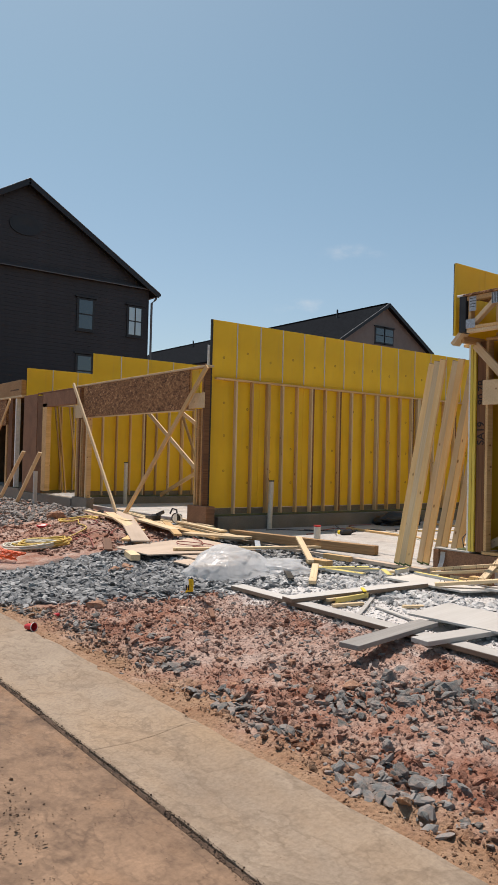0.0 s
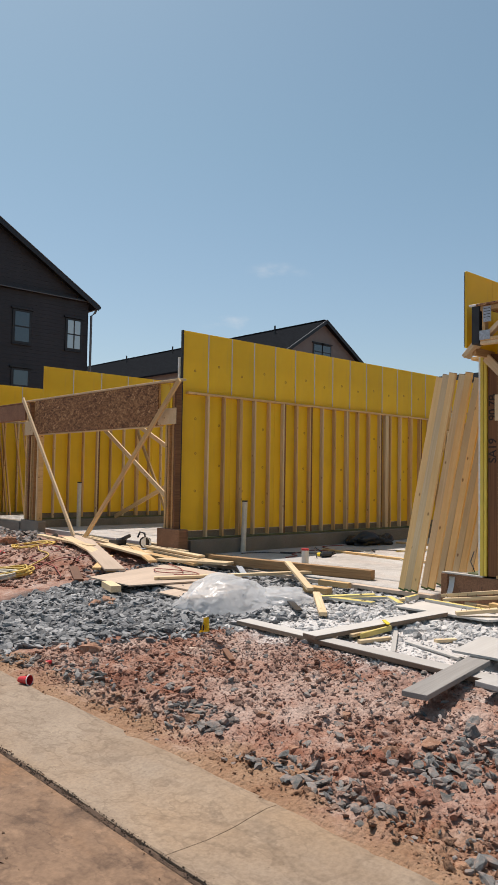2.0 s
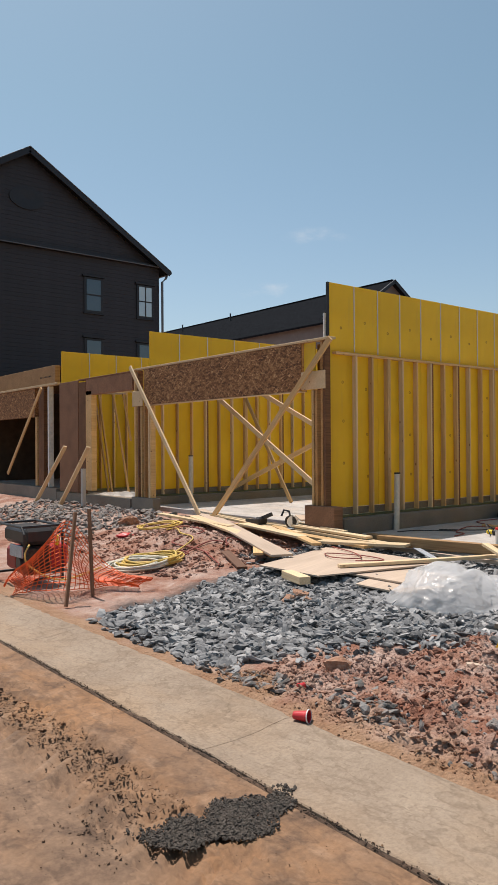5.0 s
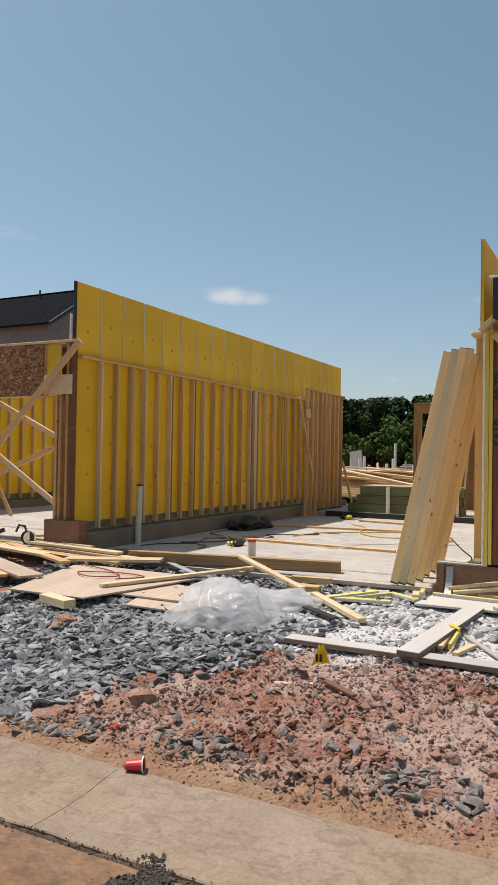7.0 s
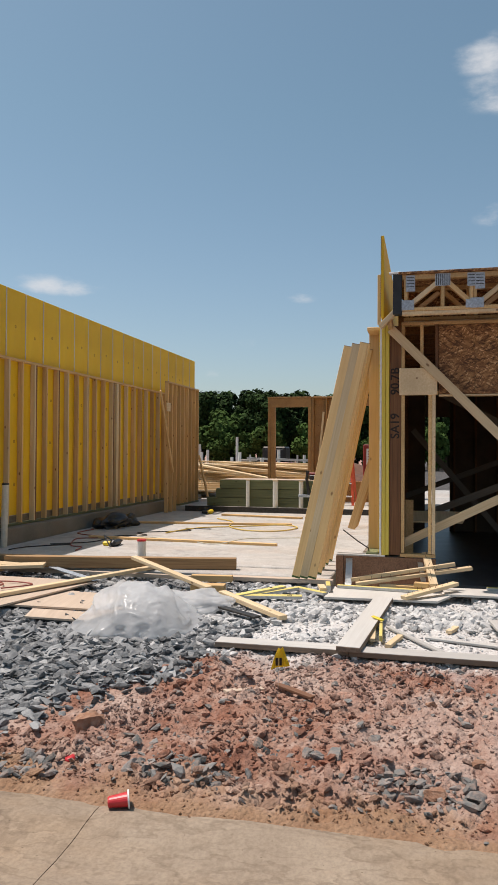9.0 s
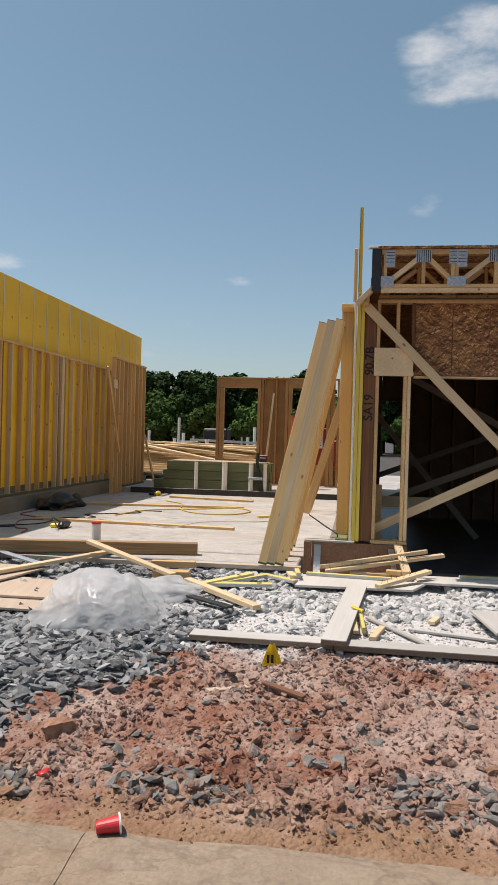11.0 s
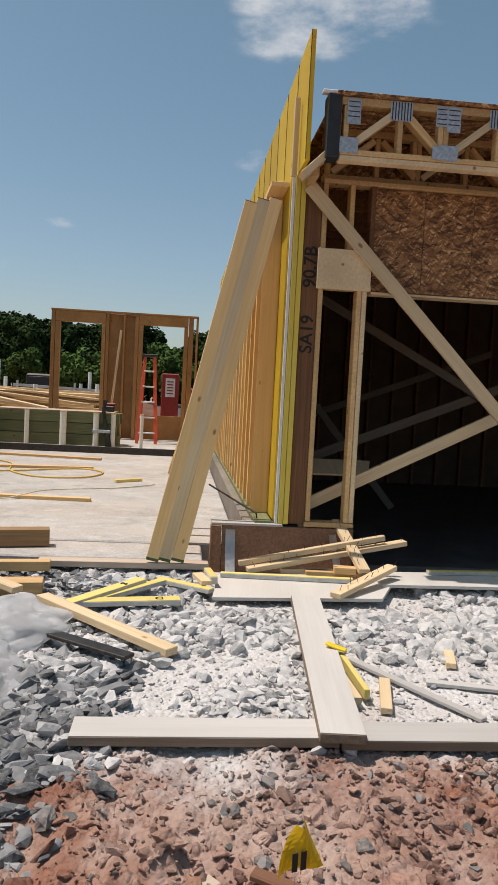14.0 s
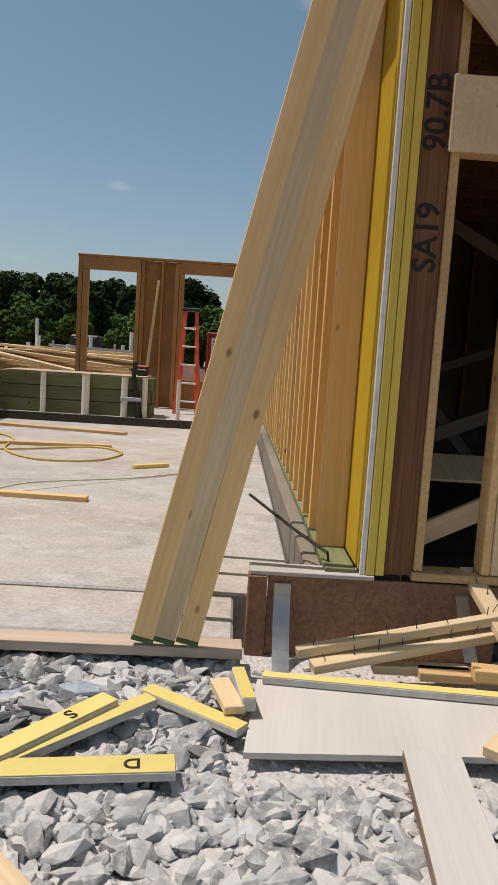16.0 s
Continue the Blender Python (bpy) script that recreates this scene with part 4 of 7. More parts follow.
def strap(y, w, top, bottom, x0, bow, parent, lean=0.0):
    bm = bmesh.new()
    rows = []
    for k in range(9):
        t = k / 8
        x = x0 - 0.02 - bow * t * t
        z = top + (bottom - top) * t
        rows.append([bm.verts.new((x, y - w / 2 - lean * t, z)), bm.verts.new((x, y + w / 2 - lean * t, z))])
    rows.insert(0, [bm.verts.new((x0 + 0.04, y - w / 2, top + 0.01)), bm.verts.new((x0 + 0.04, y + w / 2, top + 0.01))])
    for a, b in zip(rows, rows[1:]):
        bm.faces.new((a[0], a[1], b[1], b[0]))
    bmesh.ops.solidify(bm, geom=bm.faces[:], thickness=0.003)
    return part("hold_down_strap", bm, ALUMINIUM, parent, "bent galvanised steel strap")


strap(6.27, 0.075, 0.545, 0.19, 7.865, 0.20, form)
strap(5.46, 0.06, 0.53, 0.25, 7.86, 0.06, form, 0.05)
rod = tube_bm([(8.0, 6.05, 0.60), (7.99, 6.06, 0.66), (8.15, 6.20, 0.72), (8.6, 6.42, 0.80)], 0.008, 6)
tagged(mesh_object("rebar", rod, STEEL_DARK), "bent rusty reinforcing bar sticking out of the slab", "rebar")

# ---- studs leaning on the wall ----
for row in range(5):
    for k in (range(3) if row == 0 else (1, 2)):
        bx, by = 7.63 + 0.35 * row, 6.87 - 0.1 * k + random.uniform(-0.008, 0.008)
        tx, ty = bx - 0.07 + 0.02 * row - 0.012 * row * row * 0.4, 6.262 - 0.09 * k
        top = 3.0 + 0.02 * k + random.uniform(-0.015, 0.02) + (0.03 if row else 0)
        z0 = SLAB_Z - 0.010 if bx < 8.31 else SLAB_Z + 0.004
        b = thing("leaning_stud", (bx, by, z0), "new pine stud leaning upright against the framed wall", "lumber", "studs leaning on the wall")
        a = Vector((bx, by, z0 + 0.012))
        c = Vector((tx, ty, top))
        u = (c - a).normalized()
        stick("board", a + u * 0.022, c, 0.094, 0.038, (PINE_BOUNCE, PINE_PALE, PINE_BOUNCE)[k], b, up=(-1, 0, 0))
        stick("painted_end", a, a + u * 0.0215, 0.095, 0.039, BLOCK_GREEN, b, up=(-1, 0, 0), label="end dipped in green paint")
        stick("sawn_end", c, c + u * 0.005, 0.095, 0.039, CUT_FACE, b, up=(-1, 0, 0), label="dark sawn end")

# second group further back on the same wall
for k in range(4):
    x = 13.3 + 0.22 * k
    b = thing("leaning_stud", (x, 6.75, SLAB_Z), "pine stud leaning far back along the wall", "lumber", "studs leaning on the wall")
    stick("board", (x, 6.78, SLAB_Z + 0.01), (x + 0.05, 6.1, 2.65), 0.14, 0.038, PINE, b, up=(-1, 0, 0))

# ---- left garage ----
front_2 = thing("wall_8", (7.65, 14.6, 0.5), "garage front framing with strand-board header and long braces", "wall", kind="structure")
for y0, y1 in ((12.28, 14.78), (14.785, 17.22)):
    block("header_panel", (7.60, y0, 2.655), (7.625, y1, 3.425), OSB, front_2, 0.002)
block("header_core", (7.627, 12.28, 2.65), (7.74, 17.22, 3.42), PINE, front_2)
block("header_sill", (7.60, 12.28, 2.636), (7.74, 17.22, 2.649), PINE_PALE, front_2)
block("top_plate", (7.59, 11.62, 3.43), (7.74, 17.72, 3.468), PINE_PALE, front_2)
block("panel", (7.64, 11.98, 2.96), (7.66, 12.25, 3.42), YELLOW, front_2)
block("splice_block", (7.585, 11.72, 2.66), (7.61, 12.26, 2.95), PINE_PALE, front_2)
for yy, mat in ((11.74, LSL), (11.80, FRAME_PINE), (11.93, FRAME_PINE), (12.01, PINE)):
    block("trimmer", (7.62, yy, 0.80), (7.74, yy + 0.05, 2.65 if yy > 11.9 else 3.42), mat, front_2)
block("splice_block", (7.585, 17.28, 2.64), (7.61, 17.72, 2.97), PINE_PALE, front_2)
for yy, mat, top in ((17.0, PINE, 2.63), (17.06, PINE_PALE, 2.63), (17.24, FRAME_PINE, 3.42), (17.38, PINE, 2.63), (17.50, LSL, 3.42), (17.64, PINE, 3.42)):
    block("trimmer", (7.62, yy, 0.66), (7.74, yy + 0.05, top), mat, front_2)
block("form_panel", (7.55, 11.50, 0.22), (7.75, 12.16, 0.80), FORM_PLY, front_2, 0.006, "rust-stained formwork block")
block("form_panel", (7.57, 16.85, 0.30), (7.76, 17.75, 0.655), STEM_MAT, front_2, 0.006)
stick("brace", (7.47, 17.60, 3.50), (7.43, 14.95, 0.46), 0.089, 0.038, PINE_PALE, front_2, up=(-1, 0, 0))
stick("brace", (7.50, 11.50, 3.42), (7.43, 14.50, 0.46), 0.1, 0.038, PINE, front_2, up=(-1, 0, 0))
stick("brace", (9.0, 16.9, 3.08), (9.0, 12.5, 0.48), 0.1, 0.038, PINE_PALE, front_2, up=(-1, 0, 0))
stick("brace", (8.95, 15.3, 3.0), (8.95, 12.2, 1.62), 0.089, 0.038, PINE_PALE, front_2, up=(-1, 0, 0))
stick("brace", (10.6, 17.5, 2.95), (10.6, 15.85, 0.47), 0.089, 0.038, PINE, front_2, up=(-1, 0, 0))
stick("brace", (10.0, 17.5, 0.68), (10.0, 13.3, 2.22), 0.1, 0.038, PINE, front_2, up=(-1, 0, 0))
# the party wall's far face
for k in range(20):
    block("stud", (8.3 + 0.4 * k, 11.93, 0.75), (8.338 + 0.4 * k, 12.02, 3.28), PINE, front_2) if k % 3 == 0 else None

# ---- hall bay and further garage ----
front_3 = thing("wall_9", (7.65, 20.0, 0.6), "boarded bay front with a door opening", "wall", kind="structure")
block("panel", (7.60, 20.42, 0.62), (7.63, 21.50, 3.42), FORM_PLY, front_3)
block("panel", (7.61, 20.02, 0.62), (7.65, 20.41, 3.36), LSL, front_3)
block("post", (7.60, 19.70, 0.70), (7.74, 20.0, 3.12), PINE, front_3)
block("header", (7.60, 17.74, 3.02), (7.74, 19.99, 3.40), FORM_PLY, front_3)
block("top_plate", (7.60, 17.75, 3.405), (7.74, 20.4, 3.44), LSL, front_3)
block("sill", (7.55, 17.78, 0.30), (7.9, 21.6, 0.60), STEM_MAT, front_3)
for a, b in (((8.4, 21.1, 3.16), (8.4, 20.35, 0.58)), ((8.45, 20.95, 3.14), (8.45, 20.25, 0.58)), ((8.5, 20.27, 3.11), (8.5, 19.48, 0.58)), ((8.4, 19.58, 3.07), (8.4, 19.2, 1.9))):
    stick("brace", a, b, 0.05, 0.038, PINE, front_3, up=(-1, 0, 0))
stick("brace", (8.4, 21.2, 3.18), (8.4, 19.4, 3.06), 0.05, 0.038, PINE_PALE, front_3, up=(-1, 0, 0))
for k in range(6):
    stick("loose_board", (7.92 + 0.1 * k, 20.6 - 0.2 * k, 0.585 + 0.012 * k), (8.05 + 0.1 * k, 18.2, 0.585 + 0.012 * k), 0.09, 0.02, PINE_GREY, front_3)
front_4 = thing("wall_10", (7.65, 23.5, 0.6), "far garage front with a laminated rim beam", "wall", kind="structure")
block("rim_beam", (7.58, 21.72, 3.46), (7.72, 31.0, 3.92), BEAM_WOOD, front_4, 0.004, "orange-brown laminated rim beam with printed marks")
for k in range(9):
    block("printed_mark", (7.576, 21.95 + 0.085 * k, 3.62), (7.579, 22.0 + 0.085 * k, 3.66), INK, front_4, 0.0004)
block("top_plate", (7.56, 21.6, 3.40), (7.74, 31.0, 3.455), PINE_PALE, front_4)
block("post", (7.60, 22.17, 0.70), (7.74, 22.25, 3.39), WHITE_EDGE, front_4)
block("post", (7.60, 22.5, 0.70), (7.74, 22.85, 3.39), LSL, front_4)
block("post", (7.60, 22.95, 0.70), (7.74, 23.08, 2.60), PINE, front_4)
block("header", (7.60, 23.1, 2.60), (7.74, 30.5, 3.39), OSB, front_4)
stick("brace", (7.45, 22.3, 3.35), (7.40, 24.6, 1.0), 0.1, 0.038, PINE, front_4, up=(-1, 0, 0))
block("sill", (7.55, 21.62, 0.35), (7.9, 31.0, 0.68), STEM_MAT, front_4)
tagged(block("deck_2", (7.75, 21.75, 3.87), (16.6, 31.0, 3.9), OSB), "strand-board floor deck over the far garage", "floor", kind="structure")
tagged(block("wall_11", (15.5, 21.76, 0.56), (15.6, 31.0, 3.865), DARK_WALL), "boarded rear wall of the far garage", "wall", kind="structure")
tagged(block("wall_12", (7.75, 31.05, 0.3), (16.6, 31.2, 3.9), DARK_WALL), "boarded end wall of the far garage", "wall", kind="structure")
for (x0, y0, z0), (x1, y1, z1) in (((7.22, 19.10, 1.76), (7.0, 20.15, 0.38)), ((7.22, 20.34, 1.78), (7.0, 21.6, 0.38))):
    b = stick("prop", (x0, y0, z0), (x1, y1, z1), 0.1, 0.04, PINE_PALE, up=(0, 1, 0), label="short pine prop bracing the bay wall", category="prop")
stick("post_stub", (7.2, 19.33, 0.30), (7.2, 19.33, 1.25), 0.09, 0.09, PINE_GREY, up=(1, 0, 0), label="short grey timber post in the ground", category="post")

# ---- partition at the end of the middle slab ----
part_1 = thing("wall_13", (17.0, 11.45, 0.45), "open stud partition with a lean-to brace", "wall", kind="structure")
for k in range(9):
    stick("stud", (15.8 + 0.3 * k, 11.42, HOUSE_Z + 0.04 if 15.8 + 0.3 * k > 16.6 else SLAB_Z + 0.01), (15.8 + 0.3 * k, 11.42, 3.44), 0.038, 0.089, PINE, part_1, up=(0, 1, 0))
stick("top_plate", (15.78, 11.42, 3.46), (18.25, 11.42, 3.46), 0.089, 0.038, PINE, part_1)
stick("bottom_plate", (16.64, 11.42, HOUSE_Z + 0.02), (18.25, 11.42, HOUSE_Z + 0.02), 0.089, 0.038, TREATED, part_1)
stick("brace", (15.2, 11.36, 3.2), (16.1, 11.36, 1.3), 0.07, 0.038, PINE, part_1, up=(0, 1, 0))
block("gusset", (15.6, 11.34, 2.75), (15.85, 11.36, 2.95), PINE_PALE, part_1)
stick("brace", (18.32, 11.4, 1.7), (18.6, 11.2, HOUSE_Z + 0.02), 0.089, 0.038, PINE, part_1, up=(0, 1, 0))

# ---- freestanding window wall ----
win = thing("wall_14", (19.2, 8.0, HOUSE_Z), "freestanding framed wall with two window openings", "wall", kind="structure")
for a, b, z0, z1, mat in ((9.58, 9.66, 0.46, 3.28, FRAME_PINE), (9.46, 9.57, 0.46, 3.04, FRAME_PINE), (8.46, 8.54, 0.46, 3.04, FRAME_PINE), (8.38, 8.45, 0.46, 3.28, FRAME_PINE), (8.02, 8.06, 0.46, 3.28, FRAME_PINE), (7.72, 7.80, 0.46, 3.28, FRAME_PINE), (7.62, 7.71, 0.46, 3.06, FRAME_PINE), (6.60, 6.69, 0.46, 3.06, FRAME_PINE), (6.48, 6.59, 0.46, 3.28, FRAME_PINE), (6.37, 6.42, 0.46, 3.28, FRAME_PINE)):
    block("stud", (19.13, a, z0), (19.27, b, z1), mat, win)
block("board", (19.275, 7.72, 0.46), (19.29, 8.54, 3.28), FRAME_PINE, win)
block("header", (19.13, 8.46, 3.045), (19.27, 9.575, 3.28), FRAME_PINE, win)
block("header", (19.13, 6.60, 3.065), (19.27, 7.715, 3.28), FRAME_PINE, win)
block("top_plate", (19.12, 6.37, 3.283), (19.28, 9.67, 3.325), FRAME_PINE, win)
block("apron", (19.275, 8.545, 0.46), (19.29, 9.66, 1.05), FRAME_PINE, win)
block("apron", (19.275, 6.37, 0.46), (19.29, 7.715, 1.02), FRAME_PINE, win)
stick("brace", (19.05, 8.32, 0.47), (19.05, 8.10, 2.9), 0.05, 0.038, PINE_PALE, win, up=(-1, 0, 0))

# dark strip laid over the face of the slab step
block("edge_board", (16.566, 6.17, 0.331), (16.602, 11.2, 0.462), STEEL_DARK, None, 0.003, "dark strip along the step in the slab", "edge board", "structure")

# ---- things on the raised slab ----
pile = thing("treated_lumber_stack", (17.2, 9.2, HOUSE_Z), "stack of green treated beams with a tan sheet on top", "lumber stack")
for tier in range(3):
    for k in range(3):
        y1 = 10.66 - 0.13 * tier + random.uniform(-0.05, 0.05)
        y0 = 7.95 + random.uniform(-0.1, 0.1)
        x = 16.95 + 0.26 * k
        stick("beam", (x, y0, HOUSE_Z + 0.11 + 0.218 * tier), (x, y1, HOUSE_Z + 0.11 + 0.218 * tier), 0.25, 0.208, TREATED, pile)
block("cover_sheet", (16.84, 7.98, HOUSE_Z + 0.657), (17.6, 10.3, HOUSE_Z + 0.672), PLY, pile)


def stub(x, y, z0, z1, r, label, mat=PVC, cap=None, lean=0.0):
    p = thing("pvc_pipe", (x, y, z0), label, "pipe", "plumbing stubs")
    part("pipe", tube_bm([(0, 0, 0), (lean, 0, z1 - z0)], r, 14), mat, p, m=p.matrix_basis, smooth=False)
    if cap:
        part("cap", tube_bm([(lean, 0, z1 - z0), (lean, 0, z1 - z0 + 0.025)], r * 1.08, 14), cap, p, "coloured end cap", m=p.matrix_basis)
    return p


for y, r, top in ((9.64, 0.045, 1.10), (8.95, 0.065, 1.09), (8.32, 0.055, 1.08), (7.99, 0.045, 1.08), (7.44, 0.035, 1.09)):
    stub(16.72, y, HOUSE_Z, top, r, "white plumbing stub rising from the slab edge", PVC, PINE_PALE)
stub(8.02 + 0.0, 8.93, 0.2, 0.64, 0.055, "white drain pipe with a red cap beside the beam", PVC, RED_PLASTIC)
stub(9.13, 11.59, 0.31, 1.27, 0.05, "tan vent pipe leaning against the stud wall", PVC_TAN, BLACK_PLASTIC, 0.03)
stub(8.85, 17.3, LEFT_Z, 1.53, 0.05, "tan vent pipe in the neighbouring garage", PVC_TAN, BLACK_PLASTIC)
con = thing("conduit", (16.70, 8.16, HOUSE_Z), "black flexible conduit tied to a pipe", "conduit")
part("hose", tube_bm([(16.72, 8.08, HOUSE_Z), (16.70, 8.10, 0.7), (16.70, 8.15, 0.95), (16.71, 8.18, 1.15), (16.71, 8.16, 1.36)], [0.05, 0.045, 0.04, 0.04, 0.045], 10), BLACK_PLASTIC, con)
part("hose", tube_bm([(16.70, 8.02, HOUSE_Z), (16.69, 8.07, 0.6), (16.70, 8.14, 0.8)], 0.03, 8), BLACK_PLASTIC, con)
block("tape_band", (16.645, 8.04, 0.72), (16.76, 8.38, 0.78), GALV, con)

# pale lumber heaped behind the stack
for y in (8.95, 10.6, 12.3):
    stick("bearer", (19.6, y, HOUSE_Z + 0.10), (23.2, y, HOUSE_Z + 0.10), 0.2, 0.19, PINE, label="timber bearer under a heap of planks", category="bearer")
for k in range(108):
    tier = k // 9
    y0, y1 = 8.55 + random.uniform(0, 0.3), 12.9 + random.uniform(-0.7, 0.7)
    x0 = 19.75 + 0.245 * (k % 9) + 0.10 * tier + random.uniform(-0.02, 0.02)
    z = HOUSE_Z + 0.228 + 0.064 * tier
    stick("long_plank", (x0, y0, z), (x0 + random.uniform(-0.03, 0.03), y1, z + 0.002), 0.22, 0.06, PINE_PALE, label="long pale plank in a heap on the slab", category="plank", group="heap of planks")
for a, b in (((19.62, 9.3, 0.98), (20.6, 12.8, 1.52)), ((20.0, 8.9, 1.18), (20.9, 12.9, 1.50)), ((20.5, 8.6, 1.29), (20.8, 11.6, 1.50)), ((19.9, 9.9, 1.08), (20.3, 13.0, 1.32)), ((20.9, 8.7, 1.45), (21.4, 12.4, 1.50))):
    stick("long_plank", a, b, 0.24, 0.05, PINE_PALE, label="long pale plank lying askew on the heap", category="plank", group="heap of planks")

# stepladder
lad = thing("step_ladder", (18.2, 7.4, HOUSE_Z), "orange fibreglass stepladder with aluminium treads", "ladder")
for y0, y1 in ((7.60, 7.50), (7.20, 7.30)):
    stick("rail", (18.0, y0, HOUSE_Z), (18.28, y1, 2.33), 0.05, 0.07, LADDER_ORANGE, lad, up=(0, 1, 0))
    stick("rear_rail", (18.95, y0, HOUSE_Z), (18.36, y1, 2.30), 0.04, 0.05, LADDER_ORANGE, lad, up=(0, 1, 0))
for k in range(5):
    t = (k + 0.7) / 5.7
    stick("tread", (18.0 + 0.28 * t, 7.59 - 0.10 * t, HOUSE_Z + 1.88 * t), (18.0 + 0.28 * t, 7.21 + 0.10 * t, HOUSE_Z + 1.88 * t), 0.09, 0.03, ALUMINIUM, lad)
block("top_cap", (18.22, 7.24, 2.31), (18.44, 7.56, 2.37), BLACK_PLASTIC, lad, 0.01)

# red site cabinet behind the window wall
cab = thing("site_cabinet", (21.2, 6.98, HOUSE_Z), "upright red steel cabinet with a white notice", "cabinet")
block("body", (21.0, 6.76, HOUSE_Z + 0.02), (21.5, 7.20, 2.04), RED_PAINT, cab, 0.02)
block("notice", (20.99, 6.86, 1.45), (20.998, 7.10, 1.92), WHITE_EDGE, cab, 0.001)
for k in range(5):
    block("text_bar", (20.985, 6.90 + 0.01 * (k % 2), 1.52 + 0.075 * k), (20.989, 7.06, 1.55 + 0.075 * k), RED_PAINT, cab, 0.0005)
mach2 = thing("compressor", (21.3, 6.1, HOUSE_Z), "red wheeled compressor on the raised slab", "compressor")
block("body", (21.0, 5.75, 0.95), (21.7, 6.62, 1.7), RED_PAINT, mach2, 0.05)
block("frame", (20.98, 5.7, 0.75), (21.72, 6.66, 0.94), STEEL_DARK, mach2, 0.02)
for yy in (5.9, 6.45):
    part("wheel", tube_bm([(21.3, yy - 0.06, 0.62), (21.3, yy + 0.06, 0.62)], 0.17, 16), RUBBER, mach2)
saw2 = thing("cut_off_saw", (17.3, 7.75, 1.12), "red and black cut-off saw resting on the stack", "power tool")
block("body", (17.15, 8.02, 1.124), (17.4, 8.2, 1.24), BLACK_PLASTIC, saw2, 0.02)
block("handle", (17.2, 7.99, 1.24), (17.26, 8.22, 1.30), RED_PAINT, saw2, 0.02)

# ---- site beyond ----
for x, y, top in ((24.0, 10.9, 1.6), (26.0, 12.2, 1.8), (28.0, 9.84, 2.1), (28.5, 11.2, 1.9), (30.0, 10.4, 1.7), (30.5, 14.8, 1.9), (32.0, 13.85, 2.5), (32.2, 15.6, 1.8), (33.0, 16.3, 1.8), (27.5, 12.9, 1.6), (25.5, 9.3, 1.7), (34.0, 17.2, 1.9)):
    stub(x, y, HOUSE_Z if x < 27 else -0.09, top, 0.06, "tall white plumbing stub on the far slab")
stick("rail", (27.5, 8.2, 1.45), (28.0, 12.4, 1.55), 0.05, 0.09, PINE_GREY, label="pale rail between stakes on the far site", category="rail")
for y in (8.3, 10.3, 12.2):
    stick("rail_stake", (27.7, y, -0.1), (27.7, y, 1.7), 0.06, 0.06, PINE_GREY, up=(1, 0, 0), label="pale wooden stake carrying a rail", category="stake")


def mound(name, x, y, sx, sy, h, label):
    bm = bmesh.new()
    bmesh.ops.create_grid(bm, x_segments=28, y_segments=28, size=1.0)
    for v in bm.verts:
        r = math.hypot(v.co.x, v.co.y)
        k = max(0.0, 1 - r)
        v.co.z = h * k ** 0.9 * (0.8 + 0.5 * noise.noise((v.co.x * 3 + x, v.co.y * 3, y))) - 0.12
        v.co.x, v.co.y = v.co.x * sx, v.co.y * sy
    ob = mesh_object(name, bm, SOIL, True)
    ob.matrix_basis = pose(x, y, -0.08)
    return tagged(ob, label, "soil heap", kind="structure")


mound("soil_heap", 44, 22, 9, 9, 2.1, "long heap of red clay on the far site")
mound("soil_heap", 46, 12, 9, 7, 1.8, "heap of red clay on the far site")
mound("soil_heap", 50, 30, 10, 9, 2.3, "heap of red clay before the trees")

dig = thing("skid_steer", (41.5, 14.0, -0.08), "dark red compact loader parked on the clay", "loader")
block("body", (41.0, 13.1, 0.4), (43.0, 14.9, 1.25), RED_PAINT, dig, 0.1)
block("cab", (41.2, 13.3, 1.25), (42.6, 14.7, 2.15), STEEL_DARK, dig, 0.08)
block("cab_window", (41.17, 13.45, 1.4), (41.19, 14.55, 2.0), BLACK_PLASTIC, dig, 0.01)
block("bucket", (40.2, 14.7, 0.3), (40.9, 16.0, 1.4), STEEL_DARK, dig, 0.06)
for xx in (41.3, 42.6):
    for yy in (12.95, 15.0):
        part("wheel", tube_bm([(xx, yy - 0.14, 0.33), (xx, yy + 0.14, 0.33)], 0.41, 18), RUBBER, dig)
sl = stick("leaning_board", (38, 17.6, -0.1), (38.3, 17.9, 2.2), 0.7, 0.05, PINE_GREY, up=(-1, 0, 0), label="pale board propped upright on the far site", category="board")

# ---- houses ----
def window(x0, x1, z0, z1, y, house, glass=WINDOW_GLASS, muntins=False):
    w = block("window", (x0 - 0.11, y - 0.05, z0 - 0.1), (x1 + 0.11, y - 0.005, z1 + 0.1), SIDING_TRIM, house, 0.01)
    for n, lo, hi, mt in (("pane", (x0, y - 0.062, z0), (x1, y - 0.052, (z0 + z1) / 2 - 0.03), glass), ("pane", (x0, y - 0.072, (z0 + z1) / 2 + 0.03), (x1, y - 0.052, z1), glass),
                          ("head_trim", (x0 - 0.2, y - 0.12, z1 + 0.11), (x1 + 0.2, y - 0.005, z1 + 0.19), SIDING_TRIM), ("sill", (x0 - 0.14, y - 0.09, z0 - 0.16), (x1 + 0.14, y - 0.005, z0 - 0.105), SIDING_TRIM)):
        o = block(n, lo, hi, mt, None, 0.004)
        adopt(o, w)
    if muntins:
        o = block("muntin", ((x0 + x1) / 2 - 0.03, y - 0.085, z0), ((x0 + x1) / 2 + 0.03, y - 0.074, z1), SIDING_TRIM, None, 0.003)
        adopt(o, w)
    return w


